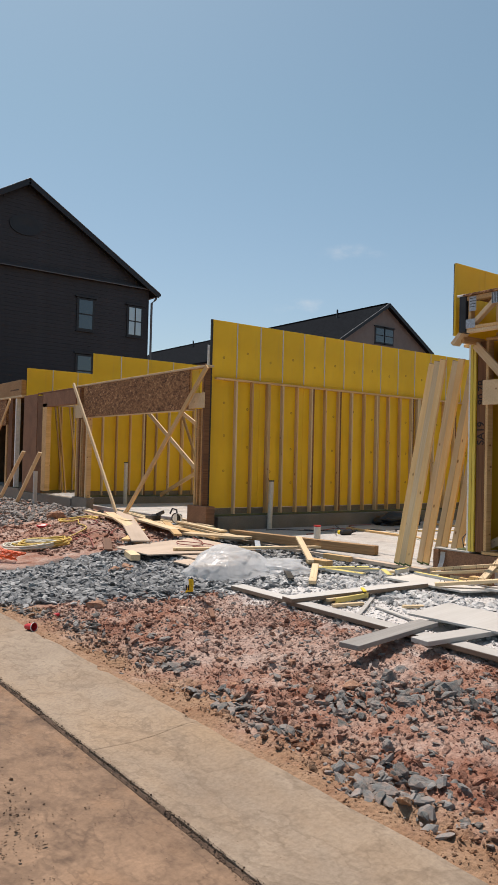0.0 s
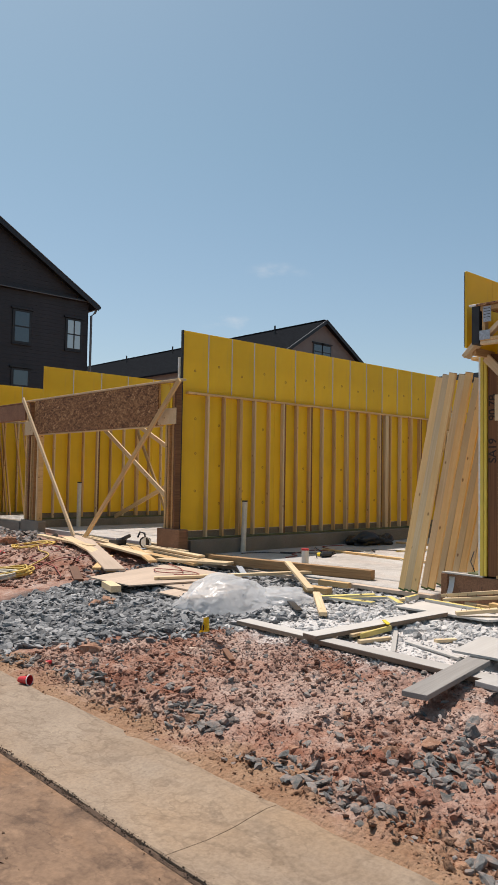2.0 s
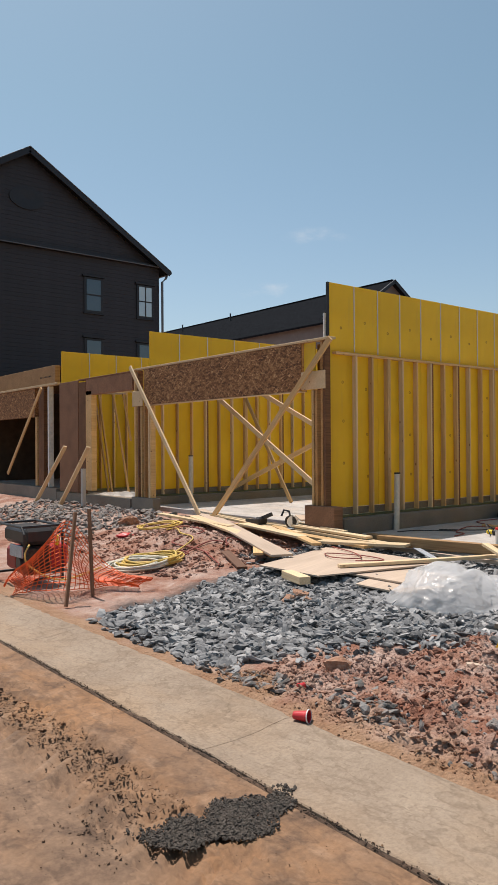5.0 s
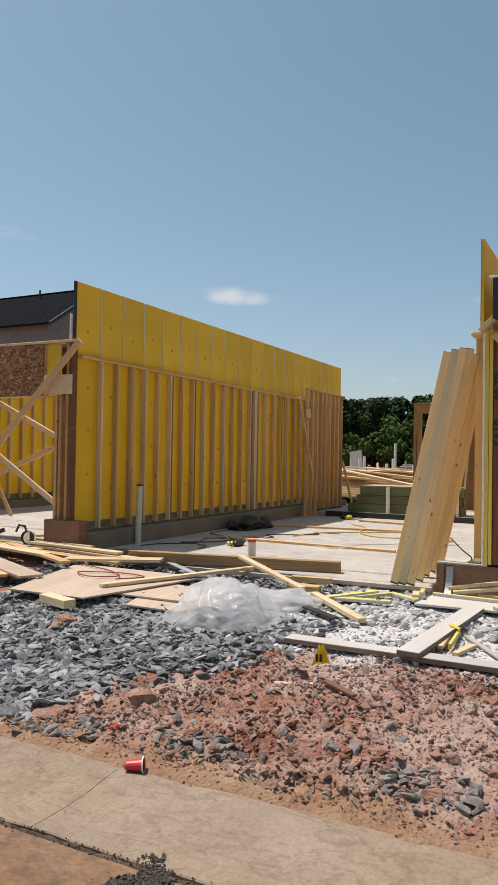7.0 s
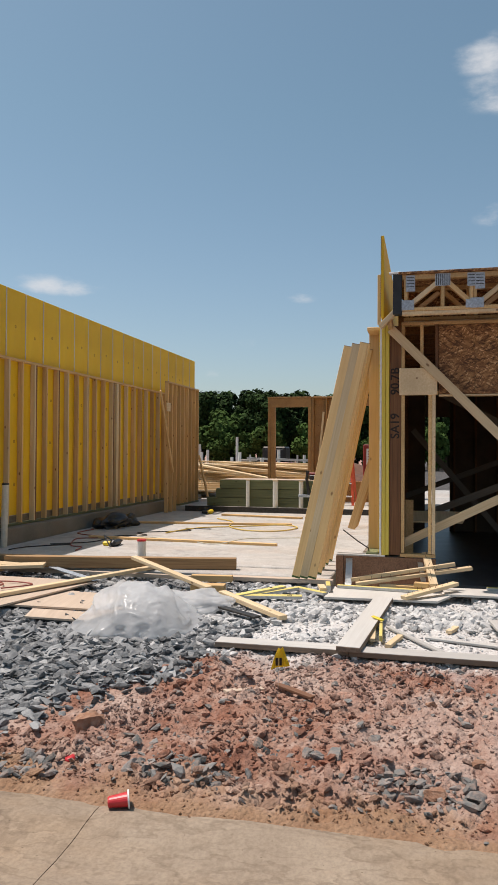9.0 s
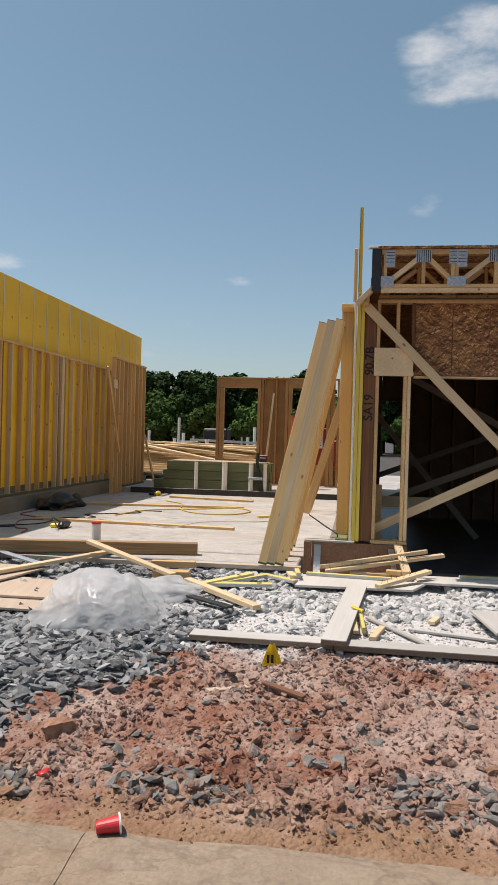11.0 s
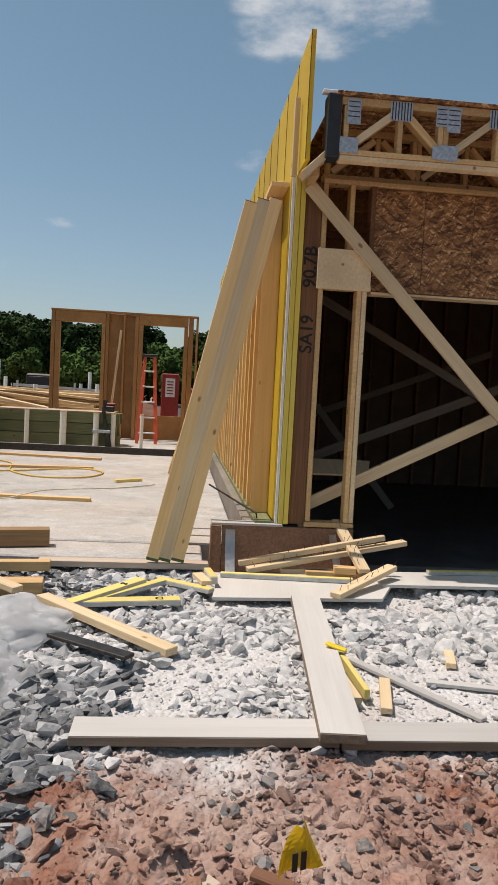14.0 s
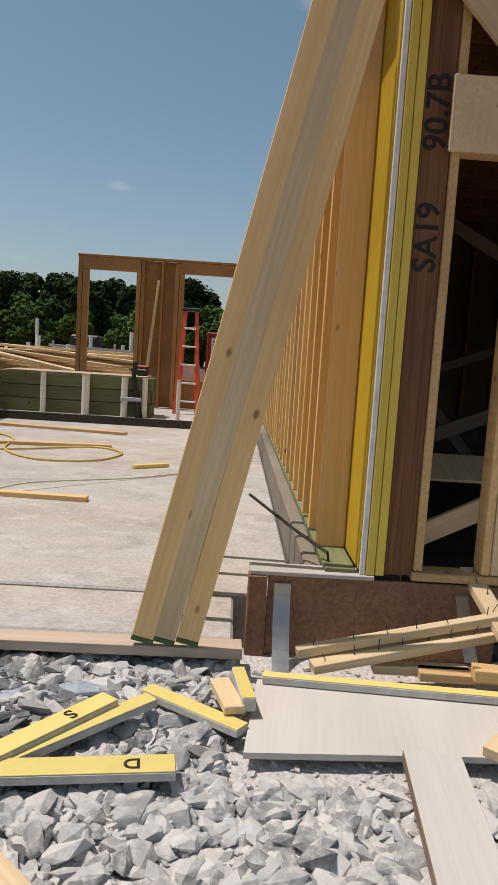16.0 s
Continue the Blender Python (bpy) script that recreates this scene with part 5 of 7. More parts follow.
def gable_house(name, x0, x1, xr, y0, y1, ze, zr, wall_mat, label, over=0.4, trim=True):
    """Gable wall at y0 facing the street, ridge along y at xr."""
    h = thing(name, ((x0 + x1) / 2, y0, 0), label, "house")
    bm = bmesh.new()
    prof = [(x0, -0.3), (x1, -0.3), (x1, ze), (xr, zr), (x0, ze)]
    f = [bm.verts.new((x, y0, z)) for x, z in prof]
    b = [bm.verts.new((x, y1, z)) for x, z in prof]
    bm.faces.new(f), bm.faces.new(b[::-1])
    for k in range(5):
        bm.faces.new((f[k], b[k], b[(k + 1) % 5], f[(k + 1) % 5]))
    bmesh.ops.recalc_face_normals(bm, faces=bm.faces)
    part("wall", bm, wall_mat, h)
    for xe in (x0, x1):
        d = 1 if xe > xr else -1
        slope = (zr - ze) / abs(xe - xr)
        bm = bmesh.new()
        xo, zo = xe + d * over, ze - slope * over
        top = [bm.verts.new(p) for p in ((xr, y0 - over, zr + 0.16), (xo, y0 - over, zo + 0.16), (xo, y1 + over, zo + 0.16), (xr, y1 + over, zr + 0.16))]
        low = [bm.verts.new((v.co.x, v.co.y, v.co.z - 0.15)) for v in top]
        bm.faces.new(top), bm.faces.new(low[::-1])
        for k in range(4):
            bm.faces.new((top[k], low[k], low[(k + 1) % 4], top[(k + 1) % 4]))
        bmesh.ops.recalc_face_normals(bm, faces=bm.faces)
        part("roof", bm, SHINGLE, h)
        stick("rake_trim", (xr, y0 - over - 0.02, zr + 0.02), (xo, y0 - over - 0.02, zo + 0.02), 0.04, 0.24, SIDING_TRIM, h)
        stick("drip_edge", (xr, y0 - over - 0.03, zr + 0.165), (xo, y0 - over - 0.03, zo + 0.165), 0.06, 0.03, WHITE_TRIM, h)
    return h


dark = gable_house("townhouse", 5.2, 18.33, 11.75, 33.8, 48.0, 10.25, 14.3, SIDING, "three-storey townhouse in charcoal lap siding")
block("pent_trim", (5.2, 33.55, 10.30), (18.6, 33.79, 10.42), SIDING_TRIM, dark)
stick("drip_edge", (5.2, 33.53, 10.32), (18.5, 33.53, 10.32), 0.04, 0.035, WHITE_TRIM, dark)
k = 0
z = 0.3
while z < 10.3:
    block("siding_board", (5.2, 33.775, z), (18.32, 33.80, z + 0.175), SIDING, dark, 0.002)
    z += 0.178
while z < 14.0:
    half = 6.3 * (14.15 - z) / 4.0
    block("siding_board", (11.75 - half, 33.775, z), (11.75 + half, 33.80, z + 0.175), SIDING, dark, 0.002)
    z += 0.178
# pale blue in the pane's colour paints in the bright sky it shows
SKY_GLASS = glass_material("sky_bright_glass", (0.42, 0.56, 0.62))
window(14.48, 15.18, 7.9, 9.3, 33.775, dark)
window(17.18, 17.86, 7.92, 9.3, 33.775, dark, SKY_GLASS, True)
window(14.48, 15.18, 5.1, 6.55, 33.775, dark)
window(17.18, 17.86, 5.1, 6.55, 33.775, dark)
window(9.2, 9.9, 7.9, 9.3, 33.775, dark)
window(7.0, 7.7, 7.9, 9.3, 33.775, dark)
bm = lathe_bm([(0.0, 0), (0.62, 0), (0.62, 0.05), (0.5, 0.05), (0.0, 0.03)], 24)
bmesh.ops.scale(bm, vec=(1.25, 0.75, 1), verts=bm.verts)
part("gable_vent", bm, SIDING_TRIM, dark, m=pose(11.75, 33.77, 12.35, 90, 0, 0))
part("downspout", tube_bm([(18.68, 33.6, 10.05), (18.6, 33.6, 9.85), (18.4, 33.62, 9.65), (18.4, 33.62, 0.2)], 0.06, 8), WHITE_TRIM, dark, "pale metal downspout")
part("gutter", tube_bm([(18.73, 33.4, 10.1), (18.73, 48, 10.2)], 0.09, 8), SIDING_TRIM, dark)

row = gable_house("townhouse", 37.3, 46.8, 42.0, 39.5, 76.0, 10.75, 13.8, GREY_SIDING, "row of taupe townhouses with charcoal shingle roofs", 0.45)
window(41.0, 41.85, 10.95, 12.0, 39.5, row)
window(42.0, 42.85, 10.95, 12.0, 39.5, row)
block("ridge_cap", (41.85, 39.2, 13.93), (42.15, 76.2, 14.0), SHINGLE, row)
for y in (44.0, 58.0, 66.0):
    part("vent_pipe", tube_bm([(41.2, y, 13.2), (41.2, y, 14.1)], 0.07, 8), SIDING_TRIM, row)
far = gable_house("townhouse", 78, 90, 84, 47.0, 62, 13.6, 15.4, GREY_SIDING, "distant townhouse with a dark shingle roof", 0.45)

# ---- trees ----
def tree(x, y, h, spread, seed, mat):
    rnd = random.Random(seed)
    t = thing("tree", (x, y, -0.1), "dense green broadleaf tree in a distant wood", "tree", "wood behind the site")
    part("trunk", tube_bm([(0, 0, 0), (0.1, 0.05, h * 0.35), (0, 0.1, h * 0.7)], [0.28, 0.2, 0.08], 7), BARK, t, m=t.matrix_basis)
    bm = bmesh.new()
    lobes = []
    for k in range(15):
        a, rr = rnd.uniform(0, 6.28), spread * rnd.uniform(0.1, 0.75)
        zz = h * rnd.uniform(0.25, 0.88)
        lobes.append((Vector((rr * math.cos(a), rr * math.sin(a), zz)), spread * rnd.uniform(0.32, 0.55) * (1.15 - 0.5 * zz / h)))
    lobes.append((Vector((0, 0, h * 0.86)), spread * 0.34))
    for c, r in lobes:
        for k in range(380):
            d = Vector((rnd.gauss(0, 1), rnd.gauss(0, 1), rnd.gauss(0, 1))).normalized()
            p = c + d * r * rnd.uniform(0.6, 1.08)
            s = rnd.uniform(0.10, 0.30)
            n = (d + Vector((rnd.uniform(-1, 1), rnd.uniform(-1, 1), rnd.uniform(-0.3, 1)))).normalized()
            u = n.orthogonal().normalized()
            v = n.cross(u)
            q = [p + (u * math.cos(w) + v * math.sin(w)) * s * rnd.uniform(0.7, 1.2) for w in (0.2, 1.7, 3.3, 4.8)]
            bm.faces.new([bm.verts.new(w) for w in q])
    part("crown", bm, mat, t, m=t.matrix_basis)
    return t


trees = [tree(88, 0, 10, 3.6, 1, LEAF), tree(90, 5, 9, 3.4, 2, LEAF), tree(86, 9, 7, 2.9, 3, LEAF_LIGHT), tree(92, 12, 10.5, 3.9, 4, LEAF)]
spots = random.Random(5)
for k in range(46):
    yy = -22 + 1.55 * k + spots.uniform(-0.7, 0.7)
    if 5.5 < yy < 10.5:
        continue
    scale = spots.uniform(0.85, 1.12) * (0.9 if yy < 22 else 1.0)
    c = copy_thing(trees[k % 4], pose(93 + spots.uniform(-6, 6), yy, -0.1, 0, 0, spots.uniform(0, 360)))
    c.scale = (scale, scale, scale * spots.uniform(0.92, 1.06))
for k in range(34):
    c = copy_thing(trees[k % 4], pose(104 + spots.uniform(-3, 3), -24 + 2.2 * k, -0.1, 0, 0, spots.uniform(0, 360)))
    s = spots.uniform(0.95, 1.15) * (0.72 if 3 < -24 + 2.2 * k < 13 else 1)
    c.scale = (s * 1.3, s * 1.3, s)
for k in range(16):
    c = copy_thing(trees[2], pose(84 + spots.uniform(-3, 3), -18 + 3.7 * k, -0.1, 0, 0, spots.uniform(0, 360)))
    s = spots.uniform(0.55, 0.8)
    c.scale = (s, s, s)

# ---- loose timber and clutter in front of the slabs ----
def floor_at(x, y):
    if x > 16.6:
        return HOUSE_Z
    if x > 8.32:
        return SLAB_Z if 6.16 < y < 11.64 else (LEFT_Z if y > 12.1 else 0.27)
    if x > 7.74 and 6.48 < y < 11.6:
        return SLAB_Z - 0.012
    if x > 7.95 and y > 12.16:
        return LEFT_Z
    return level(x, y)


def lay(name, a, b, w, th, mat, label, category="plank", z0=None, z1=None, group=""):
    za = (floor_at(*a) + 0.012 if z0 is None else z0) + th / 2
    zb = (floor_at(*b) + 0.012 if z1 is None else z1) + th / 2
    return stick(name, (a[0], a[1], za), (b[0], b[1], zb), w, th, mat, label=label, category=category, group=group)


FOAM = plain_material("grey_foam_core", (0.50, 0.485, 0.45), 0.9, 0, 0.15, 20)
# plank sides are a darker brown than their dusty tops
PLANK_SIDE = lumber_material("brown_plank_side", (0.24, 0.175, 0.125), (0.15, 0.105, 0.072), knots=False)


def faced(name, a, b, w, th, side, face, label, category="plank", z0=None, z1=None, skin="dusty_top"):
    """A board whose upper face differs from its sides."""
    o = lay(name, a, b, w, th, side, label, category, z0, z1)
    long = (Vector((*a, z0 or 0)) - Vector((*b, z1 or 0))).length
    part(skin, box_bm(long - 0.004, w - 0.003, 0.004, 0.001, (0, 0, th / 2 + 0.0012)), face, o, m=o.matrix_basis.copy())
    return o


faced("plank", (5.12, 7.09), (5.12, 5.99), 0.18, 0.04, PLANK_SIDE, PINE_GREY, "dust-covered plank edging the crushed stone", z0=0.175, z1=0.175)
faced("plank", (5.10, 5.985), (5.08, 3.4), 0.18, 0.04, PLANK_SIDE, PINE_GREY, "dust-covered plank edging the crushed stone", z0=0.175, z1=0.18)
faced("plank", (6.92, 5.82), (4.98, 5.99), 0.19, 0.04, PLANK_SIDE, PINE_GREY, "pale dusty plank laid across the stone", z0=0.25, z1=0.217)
sheet("sheathing_sheet", ((6.90, 6.44, 0.268), (7.44, 6.38, 0.275), (7.46, 5.05, 0.278), (6.96, 5.28, 0.27)), 0.022, PLY_DUSTY, label="white-faced sheathing offcut lying on the stone", category="sheathing")
sheet("sheathing_sheet", ((7.26, 5.20, 0.292), (7.64, 5.22, 0.295), (7.72, 3.3, 0.295), (7.30, 3.3, 0.29)), 0.022, PLY_DUSTY, label="white-faced sheathing strip before the garage", category="sheathing")
faced("sheathing_strip", (7.42, 6.36), (7.33, 5.40), 0.05, 0.03, FOAM, YELLOW_STRIP, "long yellow sheathing strip on a white sheet", "sheathing", 0.277, 0.28, "facing")
faced("sheathing_strip", (7.60, 4.75), (7.66, 3.6), 0.06, 0.025, FOAM, YELLOW_STRIP, "yellow sheathing strip in front of the garage", "sheathing", 0.297, 0.297, "facing")
s = faced("sheathing_strip", (6.62, 7.34), (7.14, 6.91), 0.085, 0.03, FOAM, YELLOW_STRIP, "yellow sheathing offcut marked with a letter", "sheathing", 0.26, 0.29, "facing")
writing("S", 0.075, INK, s.matrix_basis @ pose(0.16, 0, 0.0190, 0, 0, 180), parent=s)
faced("sheathing_strip", (6.78, 7.18), (7.19, 6.77), 0.07, 0.028, FOAM, YELLOW_STRIP, "yellow sheathing offcut on the stone", "sheathing", 0.25, 0.275, "facing")
s = faced("sheathing_strip", (6.70, 7.35), (6.78, 6.65), 0.10, 0.03, FOAM, YELLOW_STRIP, "yellow sheathing offcut marked with a letter", "sheathing", 0.25, 0.26, "facing")
writing("D", 0.075, INK, s.matrix_basis @ pose(0.22, 0, 0.0190, 0, 0, 180), parent=s)
faced("sheathing_strip", (7.29, 6.80), (7.03, 6.44), 0.07, 0.028, FOAM, YELLOW_STRIP, "short yellow sheathing offcut on the stone", "sheathing", 0.262, 0.258, "facing")
lay("sheathing_strip", (7.33, 6.53), (7.10, 6.47), 0.075, 0.03, PINE_PALE, "short pale offcut leaning on a yellow strip", "sheathing", 0.295, 0.295)
faced("sheathing_strip", (7.38, 6.46), (7.12, 6.42), 0.05, 0.05, FOAM, YELLOW_STRIP, "yellow angled sheathing offcut", "sheathing", 0.297, 0.297, "facing")


def nailed(a, b, w, th, za, zb, label, mat=PINE_PALE, nails=8):
    o = thing("nailed_board", ((a[0] + b[0]) / 2, (a[1] + b[1]) / 2, min(za, zb)), label, "plank", "boards with nails")
    s = stick("board", (*a, za + th / 2), (*b, zb + th / 2), w, th, mat, o)
    bm = bmesh.new()
    for k in range(nails):
        t = (k + 0.6) / nails
        p = Vector((*a, za + th)).lerp(Vector((*b, zb + th)), t) + Vector((random.uniform(-0.02, 0.02), random.uniform(-0.02, 0.02), 0))
        q = p + Vector((random.uniform(-0.03, 0.03), random.uniform(-0.03, 0.03), random.uniform(0.03, 0.05)))
        nb = tube_bm([p - Vector((0, 0, 0.01)), q], 0.0022, 4)
        me = bpy.data.meshes.new("nail")
        nb.to_mesh(me)
        nb.free()
        bm.from_mesh(me)
        bpy.data.meshes.remove(me)
    tagged(part("nails", bm, STEEL_DARK, o, "bent protruding nails"), kind="stuff")
    return o


nailed((7.55, 6.22), (7.70, 5.08), 0.05, 0.04, 0.33, 0.53, "pine board with protruding nails in a scrap heap")
nailed((7.50, 6.16), (7.74, 4.90), 0.085, 0.038, 0.295, 0.49, "pine board with protruding nails in a scrap heap", PINE_PALE, 12)
nailed((7.98, 5.40), (7.36, 5.31), 0.085, 0.038, 0.60, 0.34, "short nailed board propped on the formwork", PINE_PALE, 8)
nailed((6.90, 5.62), (7.44, 5.08), 0.085, 0.038, 0.28, 0.36, "short nailed board lying over the white sheet", PINE_PALE, 10)
lay("offcut", (7.52, 5.72), (7.50, 5.30), 0.085, 0.038, PINE, "short pine offcut under the scrap heap", z0=0.283, z1=0.283)
lay("offcut", (7.45, 5.52), (7.43, 5.36), 0.085, 0.05, PINE, "short pine offcut under the scrap heap", z0=0.322, z1=0.322)
lay("offcut", (7.56, 5.9), (7.56, 5.5), 0.07, 0.038, PINE_PALE, "short pine offcut under the scrap heap", z0=0.283, z1=0.283)
lay("lath", (5.98, 5.73), (5.30, 5.26), 0.045, 0.02, PINE_GREY, "thin dusty lath on the stone")
lay("lath", (5.70, 5.40), (5.55, 4.7), 0.05, 0.02, PINE_GREY, "thin dusty lath on the stone")
lay("offcut", (5.72, 5.61), (5.36, 5.70), 0.055, 0.03, PINE_PALE, "short pale offcut on the dusty stone")
lay("offcut", (6.14, 5.12), (5.88, 5.2), 0.055, 0.03, PINE_PALE, "short pale offcut on the dusty stone")
lay("offcut", (5.95, 5.86), (5.40, 5.83), 0.05, 0.03, PINE_PALE, "pale strip beside a dusty plank", z0=0.215, z1=0.205)
lay("sheathing_strip", (5.97, 5.79), (5.47, 5.765), 0.028, 0.05, YELLOW_STRIP, "yellow sheathing offcut standing on its edge", "sheathing", 0.205, 0.195)
lay("offcut", (5.96, 5.87), (5.91, 5.77), 0.04, 0.012, YELLOW_PLASTIC, "bright yellow tag on a dusty plank", z0=0.292, z1=0.27)
lay("plank", (4.15, 4.22), (5.40, 4.46), 0.19, 0.04, PLANK_GREY, "grey weathered plank over the clay", z0=0.222, z1=0.222)
lay("plank", (4.75, 4.02), (5.80, 3.95), 0.19, 0.04, PINE_GREY, "pale dusty plank over the clay edge", z0=0.225, z1=0.225)
sheet("sheathing_sheet", ((5.45, 4.75, 0.272), (6.15, 4.85, 0.285), (6.25, 3.4, 0.285), (5.55, 3.45, 0.275)), 0.02, PINE_GREY, label="white-faced sheathing sheet on the stone", category="sheathing")
lay("plank", (6.3, 4.4), (6.5, 3.2), 0.14, 0.04, PINE_PALE, "pale plank lying by the garage front")

# around the film bale
lay("plank", (7.55, 8.84), (6.78, 7.66), 0.089, 0.038, PINE_PALE, "pale stud propped on a drain pipe", z0=0.48, z1=0.30)
lay("plank", (6.72, 7.50), (5.95, 6.69), 0.089, 0.045, PINE_PALE, "pale stud offcut on the stone", z0=0.27, z1=0.215)
lay("offcut", (6.97, 7.92), (7.02, 7.55), 0.15, 0.09, PINE, "short thick pine block", z0=0.235, z1=0.235)
lay("offcut", (7.40, 8.06), (7.46, 7.58), 0.089, 0.07, PINE, "short pine offcut by the beam", z0=0.28, z1=0.28)
lay("form_board", (7.66, 7.70), (7.69, 6.44), 0.12, 0.045, PLY, "form board along the slab edge", z0=0.27, z1=0.27)
lay("form_board", (7.62, 11.4), (7.60, 7.75), 0.05, 0.045, PLY, "form board along the slab edge", z0=0.25, z1=0.26)
lay("beam", (7.50, 10.55), (8.10, 7.70), 0.13, 0.135, BEAM_WOOD, "laminated timber beam lying on the slab edge", "beam", 0.33, 0.325)
lay("beam", (7.78, 11.0), (7.92, 9.6), 0.12, 0.10, BEAM_WOOD, "short laminated beam offcut", "beam", 0.33, 0.33)
lay("flashing", (7.66, 10.05), (6.92, 9.05), 0.09, 0.012, GALV, "grey metal flashing strip", "flashing", 0.33, 0.31)
lay("flashing", (6.28, 7.62), (5.79, 6.90), 0.08, 0.02, STEEL_DARK, "dark grey metal flashing strip on the stone", "flashing", 0.275, 0.255)
lay("flashing", (7.28, 7.35), (7.42, 6.95), 0.1, 0.02, GALV, "bent grey metal offcut on the stone", "flashing")
lay("plank", (5.78, 9.68), (7.95, 8.62), 0.089, 0.038, PINE_PALE, "long pale stud over plywood sheets", z0=0.295, z1=0.335)
sheet("plywood_sheet", ((5.22, 10.50, 0.285), (7.02, 11.05, 0.30), (6.97, 9.05, 0.30), (5.24, 9.48, 0.285)), 0.018, PLY, label="tan plywood sheet lying over the gravel", category="plywood")
sheet("plywood_sheet", ((5.72, 9.45, 0.262), (6.6, 9.6, 0.265), (6.45, 8.45, 0.262), (5.74, 8.52, 0.262)), 0.018, PLY, label="tan plywood offcut lying over the gravel", category="plywood")
sheet("plywood_sheet", ((5.40, 9.05, 0.235), (6.2, 9.3, 0.24), (6.0, 8.3, 0.235), (5.40, 8.42, 0.232)), 0.018, PLY, label="tan plywood offcut lying over the gravel", category="plywood")
lay("wide_board", (7.86, 15.6), (5.78, 10.7), 0.30, 0.03, PLY, "wide pale board lying towards the garage", z0=0.47, z1=0.31)
lay("plank", (7.55, 14.6), (7.30, 12.0), 0.24, 0.04, PINE_PALE, "pale plank before the garage opening", z0=0.46, z1=0.36)
lay("plank", (7.62, 13.8), (7.30, 10.25), 0.19, 0.04, PINE_PALE, "pale plank stacked by the slab", z0=0.42, z1=0.36)
lay("plank", (7.30, 13.6), (7.12, 10.4), 0.19, 0.04, PINE, "pine plank stacked by the slab", z0=0.38, z1=0.325)
lay("plank", (6.95, 11.2), (7.40, 9.95), 0.24, 0.04, PINE_PALE, "pale plank stacked by the slab", z0=0.34, z1=0.365)
lay("plank", (7.3, 13.9), (5.9, 10.99), 0.14, 0.04, PINE, "pine plank under a wide board", z0=0.36, z1=0.25)
lay("plank", (7.1, 15.8), (6.85, 13.2), 0.14, 0.04, PINE_PALE, "pale plank before the garage opening", z0=0.42, z1=0.40)
for a, b, w, mt, z0, z1 in (((7.2, 14.8), (6.5, 12.4), 0.2, PINE_PALE, 0.44, 0.36), ((7.5, 12.9), (6.6, 10.9), 0.14, PINE, 0.41, 0.36), ((7.45, 12.3), (7.35, 10.6), 0.14, PINE_PALE, 0.45, 0.42), ((7.1, 13.2), (6.9, 11.5), 0.19, PINE_PALE, 0.43, 0.38), ((7.72, 12.6), (7.5, 11.2), 0.09, PINE_PALE, 0.46, 0.44), ((6.6, 12.2), (5.7, 11.1), 0.14, PINE, 0.33, 0.29)):
    lay("plank", a, b, w, 0.035, mt, "pale plank in a loose stack before the garage", z0=z0, z1=z1, group="loose stack of planks")
lay("offcut", (8.6, 13.4), (8.1, 12.7), 0.2, 0.03, PLY, "small plywood offcut on the slab", z0=LEFT_Z + 0.002, z1=LEFT_Z + 0.002)
lay("offcut", (5.17, 9.93), (5.04, 9.48), 0.14, 0.085, PINE_PALE, "pale pine block lying on the gravel", z0=0.215, z1=0.21)
lay("wide_board", (5.75, 11.9), (5.35, 11.0), 0.14, 0.025, CUT_FACE, "brown board half buried in clay")

# on the slab
for a, b, w, mat in (((10.62, 10.9), (10.42, 7.65), 0.089, PINE), ((13.24, 11.1), (13.7, 8.0), 0.089, PINE), ((15.55, 9.95), (15.2, 8.05), 0.14, PINE), ((12.18, 7.53), (12.45, 7.2), 0.06, YELLOW_STRIP)):
    lay("plank", a, b, w, 0.038, mat, "stud lying flat on the concrete slab", z0=SLAB_Z + 0.002, z1=SLAB_Z + 0.002, group="studs on the slab")


def cord(name, pts, r, mat, label, category="cord", sides=6):
    """A smooth cable through the given points."""
    p = [Vector(q) for q in pts]
    out = []
    for i in range(len(p) - 1):
        a, b, c, d = p[max(i - 1, 0)], p[i], p[i + 1], p[min(i + 2, len(p) - 1)]
        for k in range(6):
            t = k / 6
            out.append(0.5 * ((2 * b) + (c - a) * t + (2 * a - 5 * b + 4 * c - d) * t * t + (3 * b - a - 3 * c + d) * t ** 3))
    out.append(p[-1])
    return tagged(mesh_object(name, tube_bm(out, r, sides), mat, True), label, category)


def wander(x0, y0, x1, y1, n, amp, seed, lift=0.012):
    rnd = random.Random(seed)
    pts = []
    for k in range(n + 1):
        t = k / n
        x, y = x0 + (x1 - x0) * t + rnd.uniform(-amp, amp), y0 + (y1 - y0) * t + rnd.uniform(-amp, amp)
        pts.append((x, y, floor_at(x, y) + lift))
    return pts


def coil(cx, cy, r, turns, seed, lift, flat=0.8):
    rnd = random.Random(seed)
    pts = []
    for k in range(turns * 10):
        a = 2 * math.pi * k / 10
        rr = r * (1 + 0.12 * math.sin(a * 0.37 + seed) + rnd.uniform(-0.05, 0.05))
        x, y = cx + rr * math.cos(a) + 0.05 * math.sin(a * 0.21), cy + rr * flat * math.sin(a)
        pts.append((x, y, floor_at(x, y) + lift + 0.008 * (k // 10) + rnd.uniform(0, 0.02)))
    return pts


